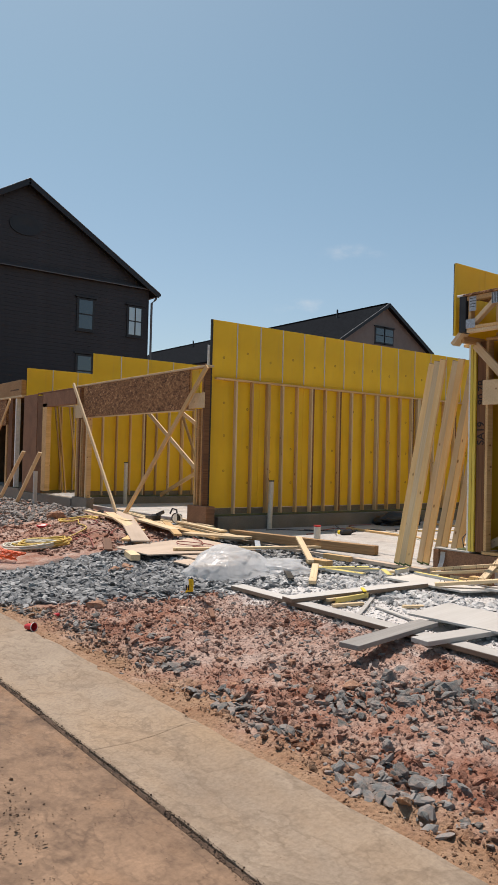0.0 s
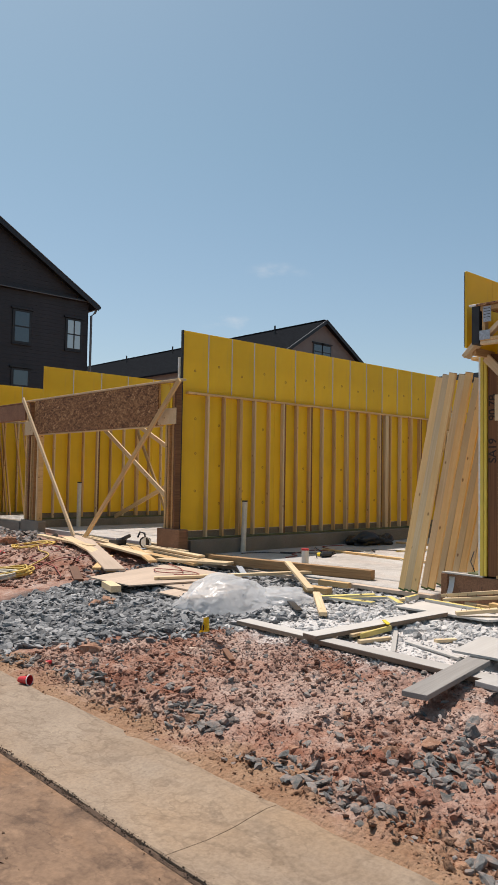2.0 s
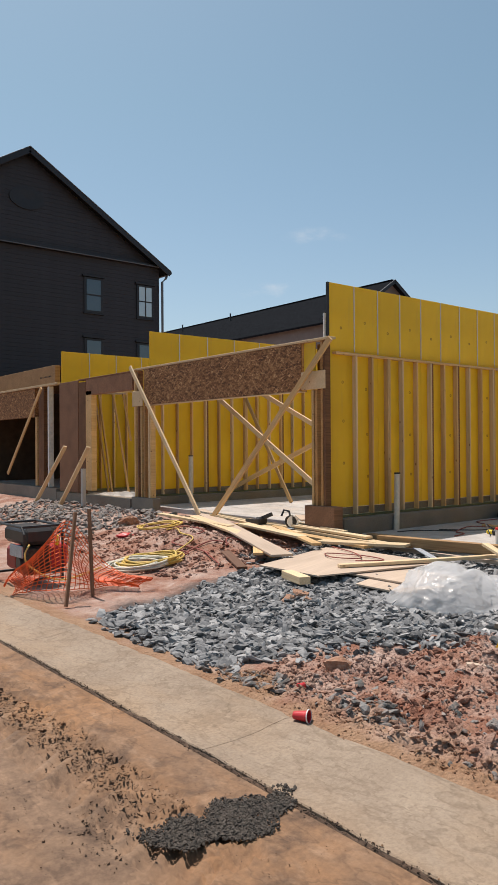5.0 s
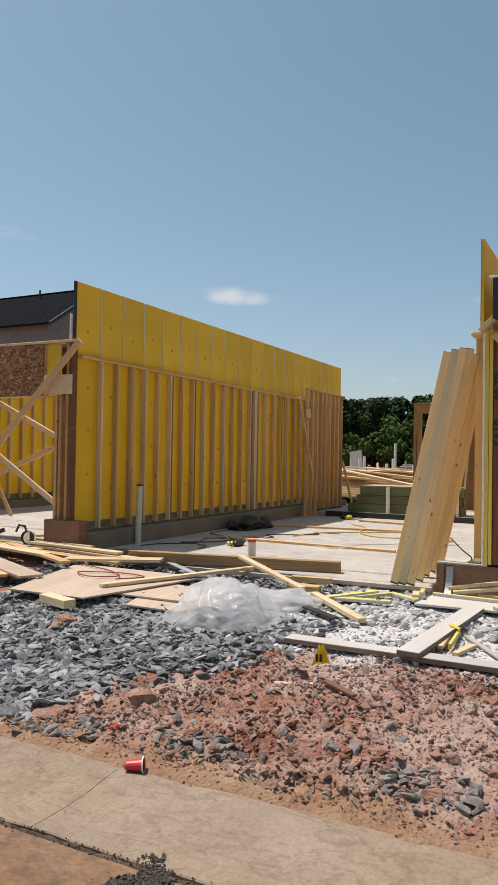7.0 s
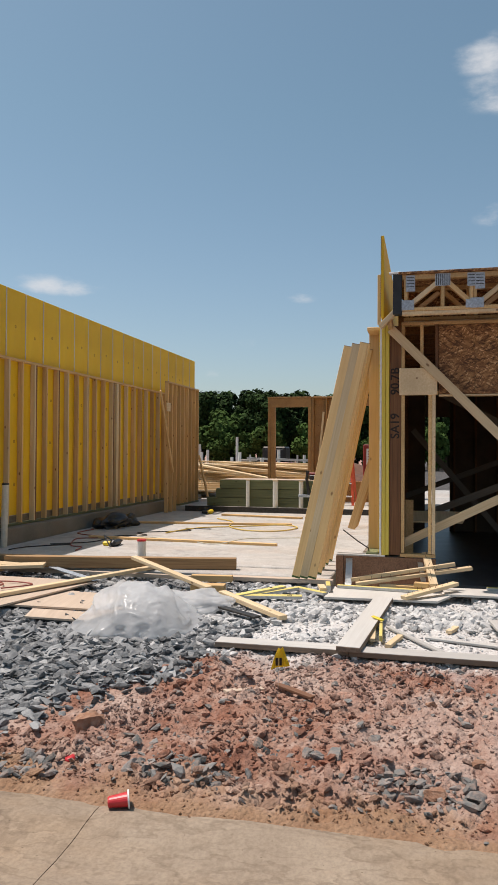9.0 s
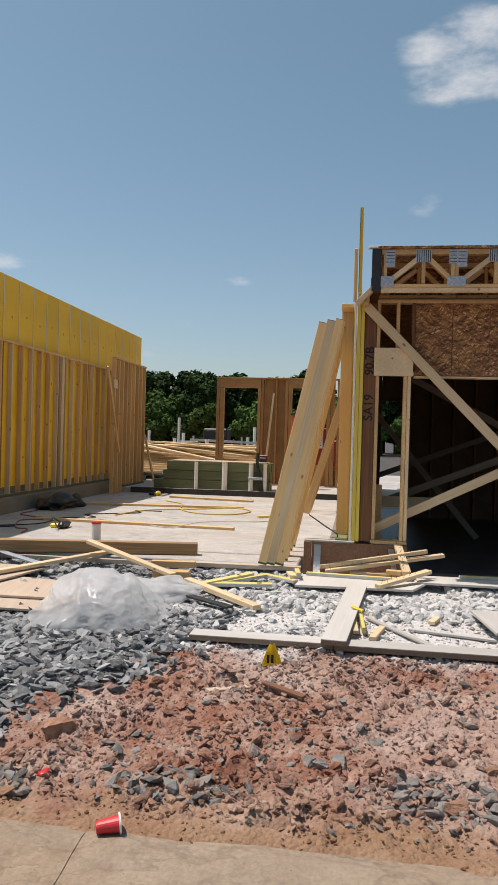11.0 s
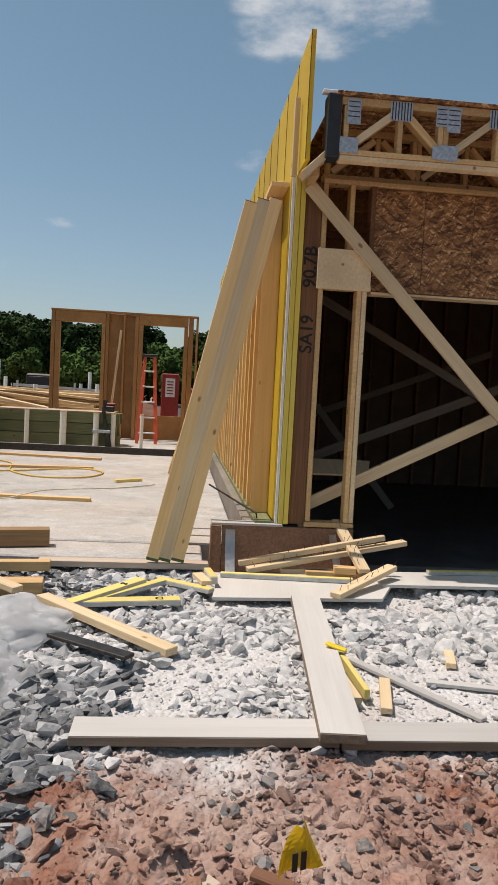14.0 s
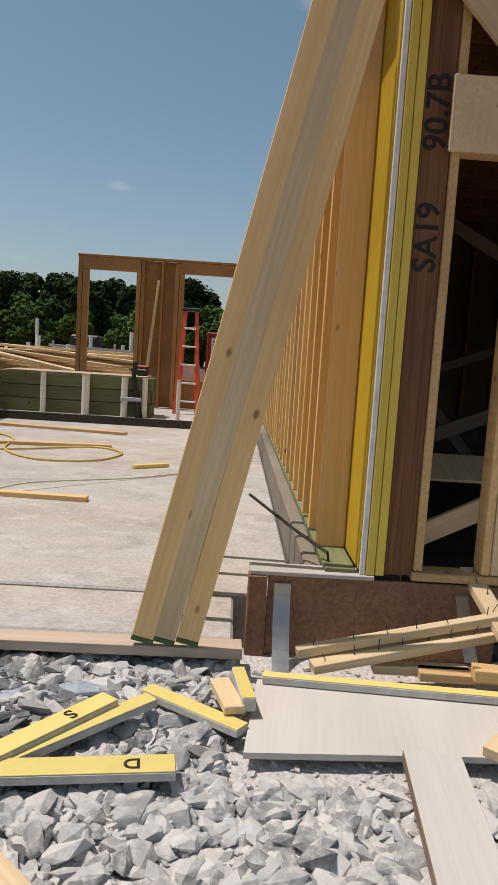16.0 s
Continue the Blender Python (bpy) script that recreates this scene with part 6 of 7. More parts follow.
cord("air_hose", wander(9.0, 11.3, 12.6, 9.6, 12, 0.3, 3), 0.009, BLACK_PLASTIC, "dark air hose lying on the slab", "hose")
cord("air_hose", wander(9.2, 10.6, 11.6, 11.2, 8, 0.3, 4), 0.009, CORD_RED, "dark red air hose lying on the slab", "hose")
cord("extension_cord", [(14.6, 9.8, 0.345), (14.0, 9.3, 0.345), (13.0, 9.1, 0.345), (12.4, 8.6, 0.345), (12.5, 8.0, 0.345), (13.2, 7.8, 0.345), (13.6, 8.2, 0.345), (13.1, 8.9, 0.345), (12.6, 9.6, 0.345), (11.6, 9.9, 0.345)], 0.012, CORD_YELLOW, "yellow extension cord looped on the slab")
cord("extension_cord", [(11.0, 10.2, 0.345), (10.6, 9.2, 0.345), (10.3, 8.6, 0.345), (10.75, 8.2, 0.392), (11.5, 7.5, 0.345), (12.0, 7.0, 0.345)], 0.008, CORD_WHITE, "pale extension cord on the slab")
cord("extension_cord", coil(4.75, 12.3, 0.40, 11, 1, 0.02), 0.015, CORD_YELLOW, "coil of yellow extension cord on the clay")
cord("extension_cord", coil(4.50, 12.2, 0.40, 9, 2, 0.03), 0.014, CORD_WHITE, "coil of pale extension cord on the clay")
cord("extension_cord", coil(6.5, 14.9, 0.38, 4, 4, 0.02), 0.013, CORD_YELLOW, "coil of yellow extension cord beside the boards")
cord("extension_cord", wander(4.8, 12.0, 6.8, 14.4, 10, 0.25, 8, 0.03), 0.011, CORD_YELLOW, "yellow extension cord trailing over the clay")
cord("air_hose", wander(4.6, 12.6, 6.4, 12.2, 10, 0.25, 9, 0.03), 0.01, CORD_RED, "red air hose trailing over the clay", "hose")
cord("air_hose", wander(5.2, 11.4, 6.0, 13.9, 10, 0.25, 10, 0.03), 0.01, CORD_RED, "red air hose trailing over the clay", "hose")
cord("air_hose", [(x, y, 0.318) for x, y in ((6.9, 10.9), (6.7, 10.3), (6.4, 9.9), (6.2, 10.2), (6.4, 10.5), (6.6, 10.0), (6.5, 9.6), (6.2, 9.8))], 0.008, CORD_RED, "red air hose lying on a plywood sheet", "hose")

# tool bag at the foot of the wall
def lump(name, at, size, mat, label, category, seed, rough=0.3, sub=3, rz=0, parent=None):
    bm = bmesh.new()
    bmesh.ops.create_icosphere(bm, subdivisions=sub, radius=1.0)
    for v in bm.verts:
        n = noise.noise_vector(v.co * 1.7 + Vector((seed, seed * 2, 0)))
        v.co += v.co * (n.x * rough) + n * rough * 0.3
        v.co.z = max(v.co.z, -0.55)
        v.co = Vector((v.co.x * size[0], v.co.y * size[1], (v.co.z + 0.55) * size[2] / 1.55))
    ob = mesh_object(name, bm, mat, True)
    ob.matrix_basis = pose(*at, 0, 0, rz)
    if parent:
        adopt(ob, parent)
        return ob
    return tagged(ob, label, category)


bag = thing("tool_bag", (12.4, 11.2, SLAB_Z), "slumped black canvas tool bag on the slab", "bag")
lump("body", (12.3, 11.25, SLAB_Z), (0.42, 0.24, 0.24), BLACK_PLASTIC, "", "", 3, 0.75, 4, parent=bag)
lump("pocket", (12.75, 11.15, SLAB_Z), (0.27, 0.2, 0.22), STEEL_DARK, "", "", 5, 0.8, 4, parent=bag)
part("strap", tube_bm([(12.0, 11.2, 0.45), (12.15, 11.2, 0.60), (12.35, 11.2, 0.61), (12.5, 11.2, 0.46)], 0.015, 6), BLACK_PLASTIC, bag)
for x, y, sd in ((15.9, 10.35, 1), (9.75, 10.05, 2)):
    d = thing("power_tool", (x, y, SLAB_Z), "yellow and black cordless tool lying on the slab", "power tool")
    block("body", (x - 0.14, y - 0.05, SLAB_Z + 0.002), (x + 0.14, y + 0.05, SLAB_Z + 0.10), BLACK_PLASTIC if sd == 2 else YELLOW_PLASTIC, d, 0.03)
    block("grip", (x - 0.05, y + 0.05, SLAB_Z + 0.002), (x + 0.03, y + 0.2, SLAB_Z + 0.07), YELLOW_PLASTIC if sd == 2 else BLACK_PLASTIC, d, 0.02)
    part("chuck", tube_bm([(x + 0.14, y, SLAB_Z + 0.06), (x + 0.24, y, SLAB_Z + 0.055)], [0.035, 0.015], 10), STEEL_DARK, d)
    part("flex", tube_bm([(x - 0.1, y, SLAB_Z + 0.09), (x - 0.2, y + 0.1, SLAB_Z + 0.18), (x - 0.3, y - 0.05, SLAB_Z + 0.02)], 0.01, 6), BLACK_PLASTIC, d)

cs = thing("circular_saw", (7.45, 12.35, 0.42), "circular saw resting on stacked planks", "power tool")
part("blade_guard", tube_bm([(7.40, 12.34, 0.53), (7.45, 12.36, 0.53)], 0.10, 22), STEEL_DARK, cs)
part("blade", tube_bm([(7.42, 12.30, 0.53), (7.424, 12.305, 0.53)], 0.095, 22), ALUMINIUM, cs)
block("motor", (7.45, 12.38, 0.47), (7.60, 12.50, 0.60), BLACK_PLASTIC, cs, 0.03)
block("shoe", (7.30, 12.22, 0.42), (7.58, 12.40, 0.428), GALV, cs, 0.002)
part("handle", tube_bm([(7.50, 12.45, 0.60), (7.52, 12.50, 0.68), (7.46, 12.56, 0.70), (7.42, 12.58, 0.60)], 0.018, 8), BLACK_PLASTIC, cs)
ng = thing("nail_gun", (7.35, 13.05, 0.43), "black framing nailer lying on planks", "power tool")
block("body", (7.25, 12.95, 0.435), (7.45, 13.08, 0.56), BLACK_PLASTIC, ng, 0.03)
stick("magazine", (7.32, 13.05, 0.48), (7.36, 13.42, 0.46), 0.05, 0.08, BLACK_PLASTIC, ng)
stick("grip", (7.35, 13.02, 0.53), (7.40, 12.80, 0.62), 0.05, 0.06, BLACK_PLASTIC, ng)

tagged(lump("red_cloth", (5.7, 14.7, level(5.7, 14.7)), (0.16, 0.09, 0.07), RED_PLASTIC, "", "", 7, 0.5, 3), "crumpled red cloth lying on the clay", "cloth")

# ---- film bale ----
bm = bmesh.new()
bmesh.ops.create_icosphere(bm, subdivisions=6, radius=1.0)
for v in bm.verts:
    p = v.co.copy()
    fold = 0.0
    for f, a, q in ((0.9, 0.16, 3.0), (1.8, 0.07, 8.0)):
        fold += a * noise.noise(p * f + Vector((q, 0, q)))
    # long drawn creases
    w = noise.noise_vector(p * 1.3 + Vector((4, 2, 0))) * 0.5
    for f, a, q in ((2.0, 0.075, 1.0), (4.2, 0.030, 6.0), (9.0, 0.010, 2.0)):
        fold += a * (1 - abs(noise.noise(Vector((p.x * 0.5, p.y, p.z * 0.6)) * f + w + Vector((0, q, 5)))) * 3.2)
    p *= 1 + fold
    p.z = max(p.z, -0.35)
    hump = 1.0 if p.y > -0.35 else max(0.5, 1 + (p.y + 0.35) * 0.9)
    skirt = 1 + 0.10 * smooth(0.1, -0.35, p.z)
    v.co = Vector((p.x * 0.53 * skirt, p.y * 0.55 * skirt, (p.z + 0.35) * 0.29 * hump))
film = thing("plastic_film", (5.66, 7.97, 0.15), "crumpled bundle of clear plastic film on the gravel", "plastic film", rz=12)
part("crumpled_sheet", bm, FILM, film, m=pose(5.66, 7.97, 0.15, 0, 0, 12), smooth=True)
lump("loose_end", (6.24, 7.66, 0.19), (0.30, 0.34, 0.20), FILM, "", "", 11, 0.45, 5, parent=film)

# ---- cup, flag, wood splinters ----
cup = thing("cup", (2.60, 6.87, 0.03), "crushed red plastic cup lying by the kerb", "cup")
bm = lathe_bm([(0.0, 0), (0.032, 0), (0.034, 0.01), (0.046, 0.112), (0.049, 0.116), (0.049, 0.120), (0.044, 0.118), (0.031, 0.008), (0.0, 0.008)], 22)
for v in bm.verts:
    v.co.y *= 0.82 + 0.12 * math.sin(v.co.z * 60)
part("body", bm, RED_PLASTIC, cup, m=pose(2.53, 6.91, 0.060, 86, 0, 24) @ Matrix.Scale(0.86, 4))
part("rim", lathe_bm([(0.046, 0.112), (0.0515, 0.114), (0.0515, 0.122), (0.046, 0.122), (0.046, 0.112)], 22), WHITE_EDGE, cup, m=pose(2.53, 6.91, 0.060, 86, 0, 24) @ Matrix.Scale(0.86, 4))
tagged(lump("plastic_scrap", (3.0, 7.35, level(3.0, 7.35)), (0.04, 0.03, 0.03), RED_PLASTIC, "scrap of red plastic in the clay", "litter", 4, 0.5, 2), "small scrap of red plastic in the clay", "litter")


def flag(x, y, rz, label):
    z = level(x, y)
    top = 0.48
    f = thing("marker_flag", (x, y, z), label, "flag")
    part("wire", tube_bm([(x, y, z - 0.05), (x + 0.004, y, z + 0.2), (x + 0.01, y - 0.004, top + 0.015)], 0.0011, 5), GALV, f)
    bm = bmesh.new()
    rows = []
    for i in range(8):
        for j in range(8):
            u, w = i / 7, j / 7
            rows.append(bm.verts.new((0.022 * math.sin(u * 5 + w * 3), 0.05 * (1 - w) - 0.125 * u * (1 - 0.72 * w), -0.145 + 0.145 * w + 0.03 * u * (1 - w))))
    for i in range(7):
        for j in range(7):
            bm.faces.new((rows[i * 8 + j], rows[(i + 1) * 8 + j], rows[(i + 1) * 8 + j + 1], rows[i * 8 + j + 1]))
    bmesh.ops.solidify(bm, geom=bm.faces[:], thickness=0.0012)
    m = pose(x + 0.008, y, top, 0, 0, rz)
    part("sheet", bm, YELLOW_PLASTIC, f, "yellow plastic flag", m=m)
    for k in range(2):
        part("text_bar", box_bm(0.003, 0.016, 0.05, 0.0, (-0.024, -0.012 + 0.026 * k, -0.085)), INK, f, m=m)
    return f


flag(3.98, 6.35, 20, "small yellow utility marker flag on a wire")
for a, b, w, mat in (((4.30, 6.42), (4.15, 6.14), 0.05, CUT_FACE), ((4.34, 6.53), (4.15, 6.76), 0.06, PLY)):
    lay("splinter", a, b, w, 0.02, mat, "broken splinter of wood in the clay", "wood scrap", level(*a) + 0.015, level(*b) + 0.015)

# ---- generator, fuel can, netting fence ----
gen = thing("generator", (3.15, 12.72, 0.06), "black portable generator in a tubular frame", "generator")
gz = 0.07
for x in (2.92, 3.42):
    part("frame_tube", tube_bm([(x, 12.24, gz), (x, 12.24, gz + 0.62), (x, 12.32, gz + 0.70), (x, 13.07, gz + 0.70), (x, 13.15, gz + 0.62), (x, 13.15, gz)], 0.018, 8), BLACK_PLASTIC, gen)
for y, z in ((12.24, gz + 0.05), (13.15, gz + 0.05), (12.32, gz + 0.70), (13.07, gz + 0.70)):
    part("frame_tube", tube_bm([(2.92, y, z), (3.42, y, z)], 0.018, 8), BLACK_PLASTIC, gen)
block("fuel_tank", (2.96, 12.34, gz + 0.46), (3.38, 13.04, gz + 0.68), BLACK_PLASTIC, gen, 0.05)
block("engine", (3.0, 12.37, gz + 0.08), (3.34, 12.74, gz + 0.44), STEEL_DARK, gen, 0.03)
block("alternator", (3.02, 12.76, gz + 0.1), (3.32, 13.12, gz + 0.40), RED_PAINT, gen, 0.04)
block("control_panel", (2.955, 12.42, gz + 0.30), (2.985, 12.82, gz + 0.45), GALV, gen, 0.006)
part("filter_cover", tube_bm([(2.95, 12.52, gz + 0.22), (3.0, 12.52, gz + 0.22)], 0.08, 16), BLACK_PLASTIC, gen)
cord("extension_cord", [(3.0, 12.28, 0.55), (2.9, 12.17, 0.45), (2.95, 12.12, 0.3), (3.3, 12.02, 0.12), (3.9, 12.12, 0.2)], 0.011, CORD_YELLOW, "yellow cord plugged into the generator")
can = thing("fuel_can", (3.75, 13.22, 0.1), "red plastic fuel can beside the generator", "fuel can")
block("body", (3.62, 13.04, 0.10), (3.88, 13.42, 0.42), RED_PLASTIC, can, 0.04)
part("handle", tube_bm([(3.75, 13.12, 0.42), (3.75, 13.14, 0.50), (3.75, 13.30, 0.50), (3.75, 13.32, 0.42)], 0.015, 8), RED_PLASTIC, can)
part("spout", tube_bm([(3.72, 13.08, 0.42), (3.70, 13.00, 0.55)], [0.025, 0.012], 8), YELLOW_PLASTIC, can, "yellow spout")

net = thing("safety_netting", (3.0, 10.7, 0.04), "sagging orange safety netting between rusty stakes", "fence")
stick("stake", (2.88, 10.98, 0.02), (3.10, 11.20, 1.02), 0.035, 0.035, FORM_PLY, net, up=(0, 1, 0))
stick("stake", (3.35, 11.28, 0.03), (3.33, 11.32, 1.04), 0.035, 0.035, FORM_PLY, net, up=(0, 1, 0))
bm = bmesh.new()
nu, nv = 26, 16
grid = {}
for i in range(nu + 1):
    for j in range(nv + 1):
        u, w = i / nu, j / nv
        x = 2.62 + 1.3 * u + 0.06 * math.sin(w * 5 + u * 3)
        y = 11.85 - 0.75 * u + 0.12 * math.sin(u * 9 + w * 2) + 0.35 * (1 - w) * math.sin(u * 3)
        h = 0.72 * math.exp(-((u - 0.40) / 0.26) ** 2) + 0.14
        z = level(x, y) + 0.015 + h * w ** 0.8 + 0.02 * noise.noise((x * 7, y * 7, w * 4))
        grid[i, j] = Vector((x, y, z))
segs = [(grid[i, j], grid[i + 1, j]) for i in range(nu) for j in range(nv + 1)] + [(grid[i, j], grid[i, j + 1]) for i in range(nu + 1) for j in range(nv)]
for a, b in segs:
    d = (b - a).normalized()
    s = d.cross(Vector((0.6, -0.7, 0.3))).normalized() * 0.0058
    t = d.cross(s).normalized() * 0.0058
    q = [[bm.verts.new(p + s * cx + t * cy) for cx, cy in ((1, 0), (-0.5, 0.87), (-0.5, -0.87))] for p in (a, b)]
    for k in range(3):
        bm.faces.new((q[0][k], q[0][(k + 1) % 3], q[1][(k + 1) % 3], q[1][k]))
part("mesh", bm, ORANGE, net)

# ---- rocks, gravel and clods ----
def hull(seed, n=11):
    """Corners and faces of one angular broken stone."""
    r = random.Random(seed)
    bm = bmesh.new()
    for k in range(n):
        d = Vector((r.gauss(0, 1), r.gauss(0, 1), r.gauss(0, 1))).normalized()
        bm.verts.new(d * r.uniform(0.8, 1.1))
    out = bmesh.ops.convex_hull(bm, input=bm.verts[:])
    loose = [v for v in bm.verts if not v.link_faces]
    bmesh.ops.delete(bm, geom=loose, context="VERTS")
    bm.verts.index_update()
    v = np.array([q.co[:] for q in bm.verts])
    f = np.array([[q.index for q in t.verts] for t in bm.faces])
    bm.free()
    return v, f


STONES = [hull(k, 15 + k % 6) for k in range(30)]
CLODS = [hull(60 + k, 22) for k in range(16)]
ROUNDED = [hull(90 + k, 19) for k in range(20)]


def rock(name, x, y, size, mat, label, seed):
    """A broken stone: flat faces with chipped, uneven skin."""
    rnd = np.random.default_rng(seed)
    v, f = hull(200 + seed, 14)
    bm = bmesh.new()
    vs = [bm.verts.new(q) for q in v]
    for t in f:
        bm.faces.new([vs[k] for k in t])
    bmesh.ops.subdivide_edges(bm, edges=bm.edges[:], cuts=3, use_grid_fill=True)
    for q in bm.verts:
        n = noise.noise_vector(q.co * 2.3 + Vector((seed, 0, 3)))
        m = noise.noise_vector(q.co * 6.5 + Vector((0, seed, 1)))
        q.co = Vector(((q.co + n * 0.13 + m * 0.06).x * size[0], (q.co + n * 0.13 + m * 0.06).y * size[1], (q.co + n * 0.13 + m * 0.06).z * size[2]))
    o = mesh_object(name, bm, mat)
    o.matrix_basis = pose(x, y, level(x, y) + size[2] * 0.25, rnd.uniform(-15, 15), rnd.uniform(-15, 15), rnd.uniform(0, 360))
    return tagged(o, label, "rock", "loose rocks")


BIG_ROCKS = [(3.41, 6.06, 0.075), (3.37, 6.00, 0.06), (3.47, 5.90, 0.09), (3.77, 5.71, 0.085), (3.85, 5.8, 0.06), (3.93, 5.62, 0.05), (3.30, 5.62, 0.055), (3.0, 6.15, 0.05), (3.64, 6.72, 0.05), (4.09, 7.09, 0.07), (3.33, 5.17, 0.06), (2.95, 5.6, 0.04), (3.05, 5.0, 0.045), (4.45, 6.02, 0.05), (4.62, 6.45, 0.04),
             (4.26, 3.31, 0.14), (3.6, 3.72, 0.08), (3.3, 3.0, 0.07), (2.95, 2.75, 0.10), (2.84, 2.62, 0.08), (3.06, 2.55, 0.09), (2.9, 2.45, 0.10), (2.78, 2.86, 0.07), (3.9, 3.4, 0.09), (3.7, 3.5, 0.07), (4.1, 3.75, 0.09), (3.2, 2.4, 0.07), (3.0, 3.6, 0.05), (4.6, 7.1, 0.08), (4.4, 3.9, 0.08), (3.95, 3.7, 0.07)]
for k, (x, y, s) in enumerate(BIG_ROCKS):
    q = random.Random(k)
    rock("rock", x, y, (s * q.uniform(0.75, 1.05), s * q.uniform(0.5, 0.8), s * q.uniform(0.4, 0.65)), STONE_DUSTY, "blue-grey broken rock lying on the clay", 50 + k)
for k, (x, y, s) in enumerate(((3.50, 7.48, 0.13), (3.62, 3.98, 0.10), (3.86, 3.89, 0.09), (3.2, 7.15, 0.06), (4.85, 9.35, 0.13), (4.75, 9.1, 0.1), (4.6, 9.3, 0.11), (6.4, 15.8, 0.26), (3.3, 6.9, 0.05), (4.3, 6.6, 0.06), (3.1, 5.35, 0.07), (3.55, 5.1, 0.06), (3.25, 4.5, 0.07), (3.9, 4.6, 0.06), (4.3, 5.35, 0.06))):
    rock("clay_clod", x, y, (s, s * 0.8, s * 0.6), CLAY_CLOD, "lump of dried red clay on the ground", 90 + k)


def scatter(name, count, area, size, mat, label, flat=0.6, seed=1, keep=None, sink=0.25, shapes=STONES):
    """Many loose stones as one mesh; area is x0, x1, y0, y1."""
    rnd = np.random.default_rng(seed)
    vs, fs, made, total = [], [], 0, 0
    tries = 0
    while made < count and tries < count * 6:
        tries += 1
        x, y = rnd.uniform(area[0], area[1]), rnd.uniform(area[2], area[3])
        if keep is not None and rnd.random() > keep(x, y):
            continue
        s = size[0] * (size[1] / size[0]) ** (rnd.random() ** 1.6)
        base, tris = shapes[rnd.integers(len(shapes))]
        v = base * np.array([rnd.uniform(0.9, 1.65), rnd.uniform(0.55, 1.0), flat * rnd.uniform(0.6, 1.3)]) * s
        e = Euler((rnd.normal(0, 0.36), rnd.normal(0, 0.36), rnd.uniform(0, 6.28))).to_matrix()
        v = v @ np.array(e).T + np.array([x, y, level(x, y) + s * flat * (0.45 - sink + 0.6 * rnd.random())])
        fs.append(tris + total)
        total += len(v)
        vs.append(v)
        made += 1
    me = bpy.data.meshes.new(name)
    me.from_pydata(np.concatenate(vs).tolist(), [], np.concatenate(fs).tolist())
    me.materials.append(mat)
    return tagged(new(name, me), label, "gravel", kind="stuff")


def wobble(x, y):
    return 0.35 * noise.noise((x * 1.3, y * 1.3, 2.2)) + 0.15 * noise.noise((x * 4, y * 4, 6.1))


def grey_zone(x, y):
    edge = 8.0 - 0.95 * smooth(3.4, 4.9, x) + wobble(x, y) * 1.3
    a = smooth(edge - 0.25, edge + 0.35, y) * smooth(10.8, 10.2, y - 0.4 * (x - 4.4) + wobble(y, x) * 1.5)
    a *= smooth(2.62, 3.0, x + 0.3 * wobble(x * 2, y)) * (1.0 if x > 3.9 or y > 8.3 + wobble(x * 2, y * 2) else smooth(0.0, 0.9, (x - 2.5) / 1.4 + 1.5 * wobble(x * 1.5, y * 1.5) + 0.25))
    if x > 7.2 and y < 11.5:
        a *= 0.7
    return a


def white_zone(x, y):
    return smooth(4.75, 5.3, x + wobble(x, y) * 0.6) * smooth(8.0, 7.0, y) * smooth(2.4, 3.4, y) * (1.0 if x < 7.75 else 0.0)


def dusty(x, y):
    n = noise.noise((x * 1.6, y * 1.6, 4.4))
    return white_zone(x, y) * (0.25 if (x < 6.3 and n > 0.0 and y < 6.9) else 1.0)


def clay_zone(x, y):
    return max(0.0, 1 - grey_zone(x, y) * 1.2) * smooth(5.5, 4.9, x) * smooth(2.62, 2.9, x)


def clay_grey(x, y):
    n = 0.5 + 1.3 * noise.noise((x * 0.8, y * 0.8, 8.8)) + 0.5 * smooth(4.5, 2.5, y)
    return clay_zone(x, y) * max(0.04, min(1, n))


def stone_clear(x, y):
    """Dust lies thick and smooth in the middle of the white stretch."""
    n = noise.noise((x * 1.5, y * 1.5, 4.4))
    return (0.0 if 6.8 < x < 7.76 and 4.9 < y < 6.5 else white_zone(x, y)) * (0.04 if (x < 6.6 and n > -0.45 and y < 6.95) else 1.0)


def near_slab(x, y):
    return (0.0 if 6.8 < x < 7.76 and 4.9 < y < 6.5 else white_zone(x, y)) * smooth(5.9, 6.4, x + 0.5 * wobble(x, y) + 0.5 * smooth(6.5, 7.1, y))


HEAPS = ((3.02, 6.68, 0.22, 0.36), (2.92, 2.62, 0.28, 0.45), (3.75, 3.6, 0.42, 0.25), (2.98, 4.05, 0.16, 0.6), (3.15, 5.4, 0.2, 0.3), (4.2, 3.2, 0.3, 0.4), (2.85, 7.75, 0.2, 0.5))


def heaped(x, y):
    """Stones spilled in small heaps over the clay."""
    d = min(math.hypot((x - cx) / rx, (y - cy) / ry) for cx, cy, rx, ry in HEAPS) + 1.2 * wobble(x * 2, y * 2)
    return smooth(1.15, 0.7, d)


def broken(x, y):
    """Clay lies in lumps here and crushed flat there."""
    return clay_zone(x, y) * (0.15 + 0.85 * smooth(-0.25, 0.25, noise.noise((x * 2.1, y * 2.1, 3.3))))


def crumbly(x, y):
    return smooth(2.5, 2.75, x + 0.4 * wobble(x, y)) * max(0.0, 1 - grey_zone(x, y) * 1.2) * smooth(5.5, 4.9, x)


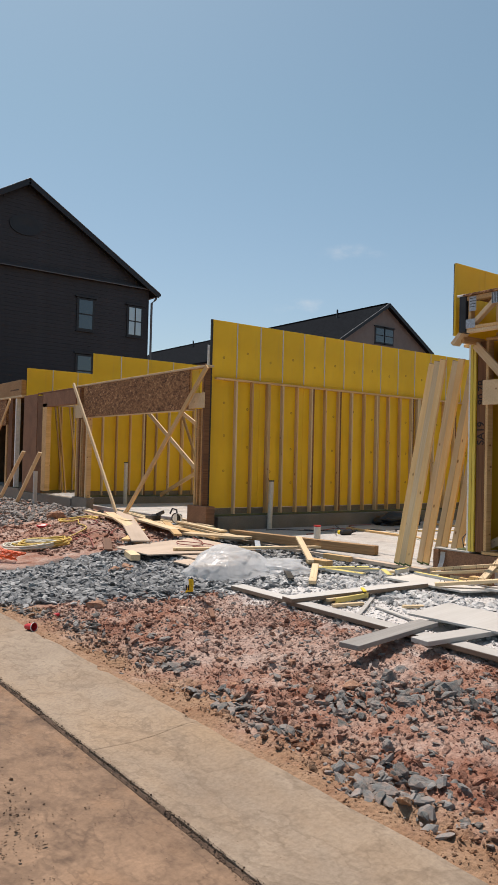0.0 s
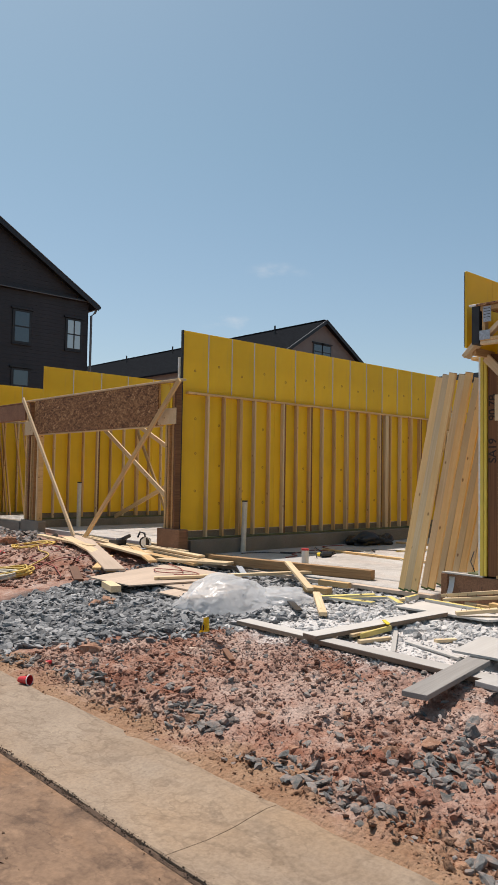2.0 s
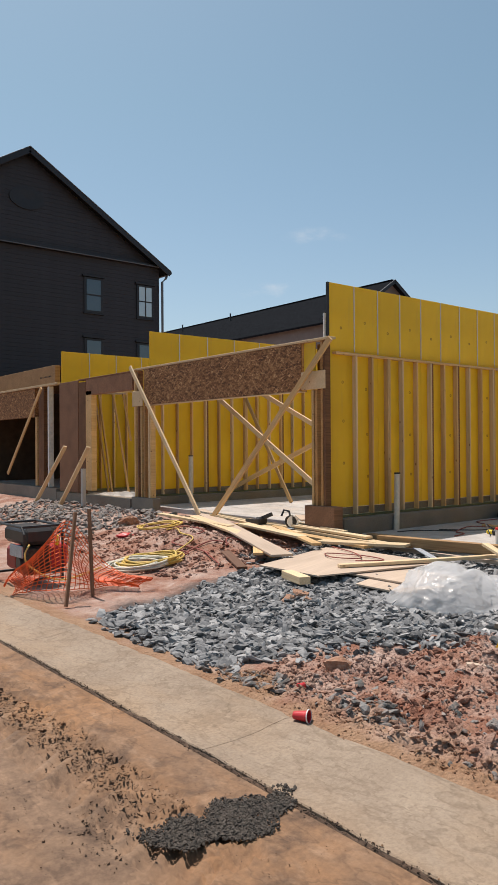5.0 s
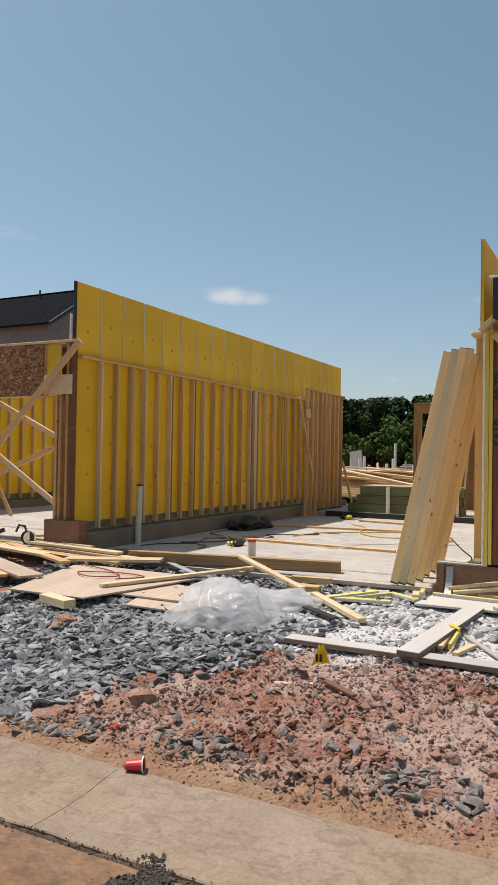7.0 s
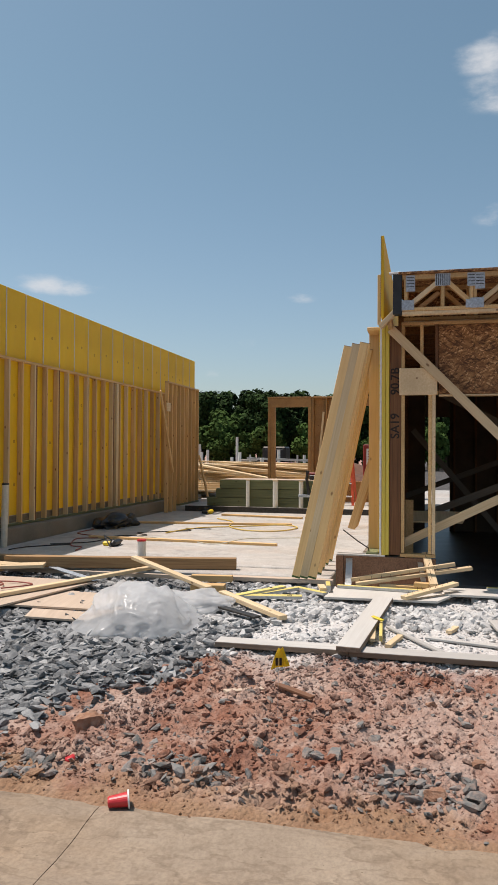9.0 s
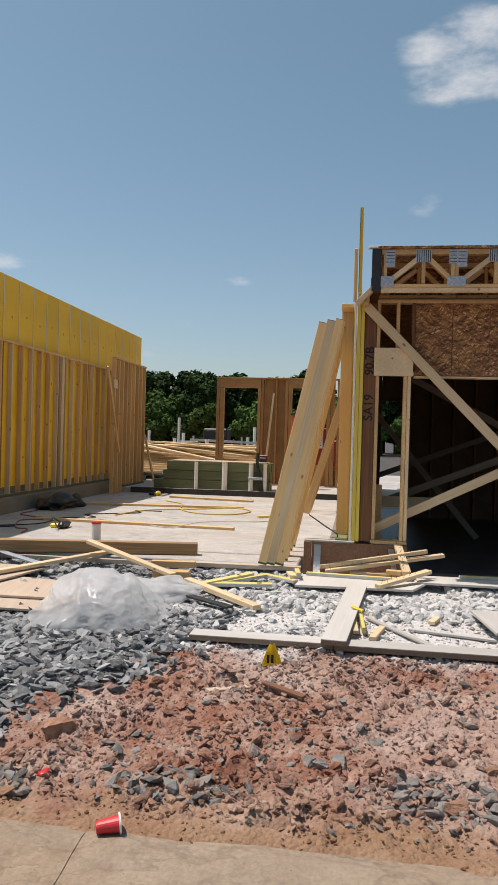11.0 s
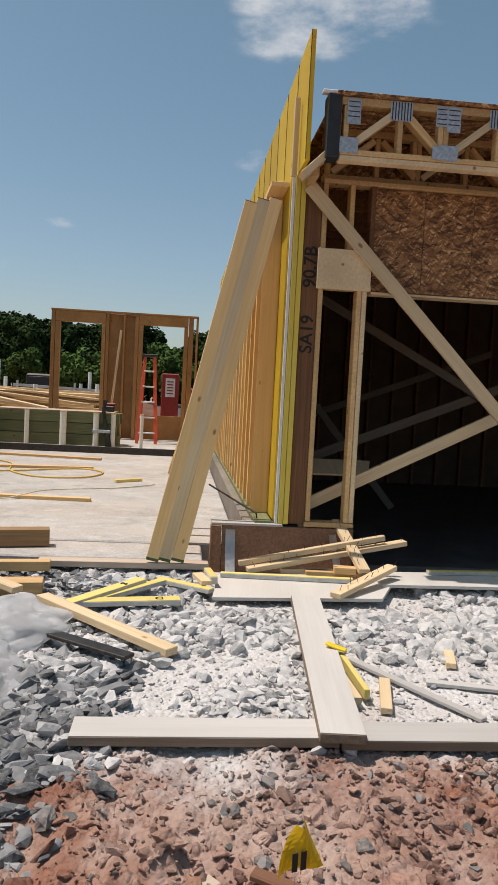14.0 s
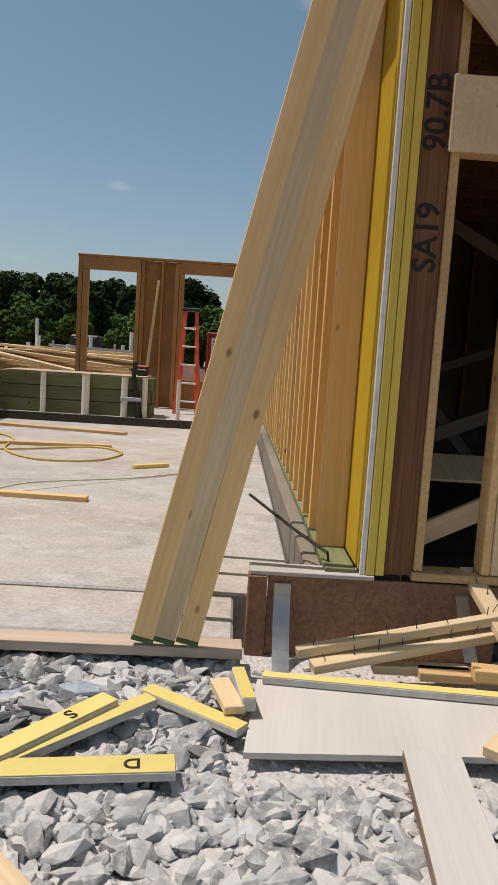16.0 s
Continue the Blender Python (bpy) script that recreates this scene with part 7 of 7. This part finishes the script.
scatter("gravel", 17500, (2.6, 7.7, 6.2, 13.0), (0.026, 0.075), STONE_GREY, "heap of blue-grey crushed stone", 0.38, 1, grey_zone, 0.2)
scatter("gravel", 3600, (5.2, 7.75, 2.6, 7.8), (0.026, 0.068), STONE_WHITE, "coarse crushed stone whitened with dust", 0.6, 2, near_slab, 0.35, ROUNDED)
scatter("gravel", 6500, (4.8, 7.75, 2.6, 7.8), (0.016, 0.052), STONE_WHITE, "crushed stone whitened with dust", 0.55, 32, stone_clear, 0.4)
scatter("gravel", 900, (6.75, 7.62, 6.5, 8.3), (0.022, 0.055), STONE_GREY, "blue-grey crushed stone along the slab edge", 0.5, 31, None, 0.2)
scatter("pebbles", 4000, (4.6, 7.7, 2.6, 7.8), (0.006, 0.020), GROUND_MAT, "small dusty stone chips", 0.7, 4, white_zone)
scatter("clay_crumbs", 15000, (2.5, 5.4, 0.6, 7.9), (0.004, 0.012), CLAY_LUMPS, "crumbly lumps of red clay", 0.7, 5, crumbly, 0.3)
scatter("clay_crumbs", 6000, (2.6, 5.4, 0.6, 8.1), (0.009, 0.028), CLAY_LUMPS, "coarse crumbs of red clay", 0.65, 15, broken, 0.3)
scatter("clay_clods", 1100, (2.7, 4.75, 0.6, 8.0), (0.020, 0.055), CLAY_LUMPS, "broken slabs of red clay", 0.5, 12, broken, 0.6, CLODS)
scatter("clay_crumbs", 2500, (4.4, 7.2, 11.2, 15.5), (0.008, 0.05), CLAY_LUMPS, "crumbly lumps of red clay", 0.7, 13, None, 0.4)
scatter("gravel", 1500, (2.6, 5.2, 0.6, 7.4), (0.010, 0.042), STONE_DUSTY, "blue-grey stones scattered over the clay", 0.5, 6, clay_grey, 0.4)
scatter("gravel", 1500, (2.6, 4.8, 1.6, 8.3), (0.010, 0.055), STONE_DUSTY, "blue-grey stones spilled in heaps over the clay", 0.5, 16, heaped, 0.15)
scatter("gravel", 1400, (5.0, 7.6, 15.6, 22.0), (0.03, 0.085), STONE_DUSTY, "crushed stone before the far bays", 0.55, 7)


def patch(x, y):
    d = math.hypot((x - 1.50) / 0.46, (y - 6.22 + 0.12 * (x - 1.5)) / 0.21) + 0.5 * noise.noise((x * 6, y * 6, 1))
    return smooth(1.0, 0.6, d)


def road_crumb(x, y):
    return 1.0 if 1.78 < x < 1.88 or noise.noise((x * 2, y * 2, 5)) > 0.35 else 0.03


keep_level = level


def level(x, y):
    return 0.0 if x < 2.0 else keep_level(x, y)


scatter("asphalt_crumbs", 7000, (1.0, 2.0, 5.8, 6.7), (0.003, 0.012), ASPHALT, "loose black asphalt crumbs at the kerb", 0.8, 9, patch, 0.3)
def tread(x, y):
    """Rows of lugs pressed up by a tyre."""
    if not 1.07 < x + 0.10 * math.sin(y * 0.7) < 1.36:
        return 0.0
    return 1.0 if math.sin((y + 0.5 * abs(x - 1.2)) * 75) > -0.2 else 0.1


def mud_patch(x, y):
    return smooth(0.0, 0.3, noise.noise((x * 1.3, y * 0.9, 7.7))) * smooth(1.5, 1.1, x)


scatter("tread_lugs", 1500, (1.0, 1.45, 6.45, 9.5), (0.006, 0.014), ROAD_MAT, "lugs of a tyre track in dry mud", 0.3, 21, tread, 0.7, CLODS)
scatter("mud_crumbs", 3000, (-0.2, 1.5, 1.0, 9.5), (0.003, 0.010), ROAD_MAT, "crumbs of orange mud on the road", 0.6, 22, mud_patch, 0.35, CLODS)
scatter("clay_crumbs", 900, (0.2, 1.9, 0.8, 9.0), (0.002, 0.006), ROAD_MAT, "crumbs of dry clay on the road", 0.7, 10, road_crumb, 0.4)
scatter("mud_crumbs", 2200, (1.812, 1.868, -0.5, 10.0), (0.002, 0.007), MUD, "dark crumbs of mud along the kerb joint", 0.8, 23, None, 0.5, CLODS)

# a lip of dried mud along the joint of road and kerb
ys = [float(v) for v in np.arange(-1.0, 12.0, 0.025)]
mv, mf = [], []
for k, y in enumerate(ys):
    bulge = 0.5 + 0.9 * abs(noise.noise((y * 2.3, 1.0, 4.0))) + 0.5 * noise.noise((y * 11, 2.0, 4.0))
    cx = 1.842 + 0.010 * noise.noise((y * 3, 5.0, 0.0))
    for j in range(5):
        s = j / 2 - 1
        mv.append((cx + s * (0.014 + 0.018 * bulge), y, -0.024 + 0.030 * max(0.25, bulge) * (1 - s * s) + 0.006 * noise.noise((y * 40, s * 3, 1.0))))
    if k:
        mf += [((k - 1) * 5 + j, k * 5 + j, k * 5 + j + 1, (k - 1) * 5 + j + 1) for j in range(4)]
me = bpy.data.meshes.new("mud_lip")
me.from_pydata(mv, [], mf)
me.materials.append(MUD)
tagged(new("mud_lip", me), "dried brown mud squeezed along the kerb joint", "mud", kind="stuff")
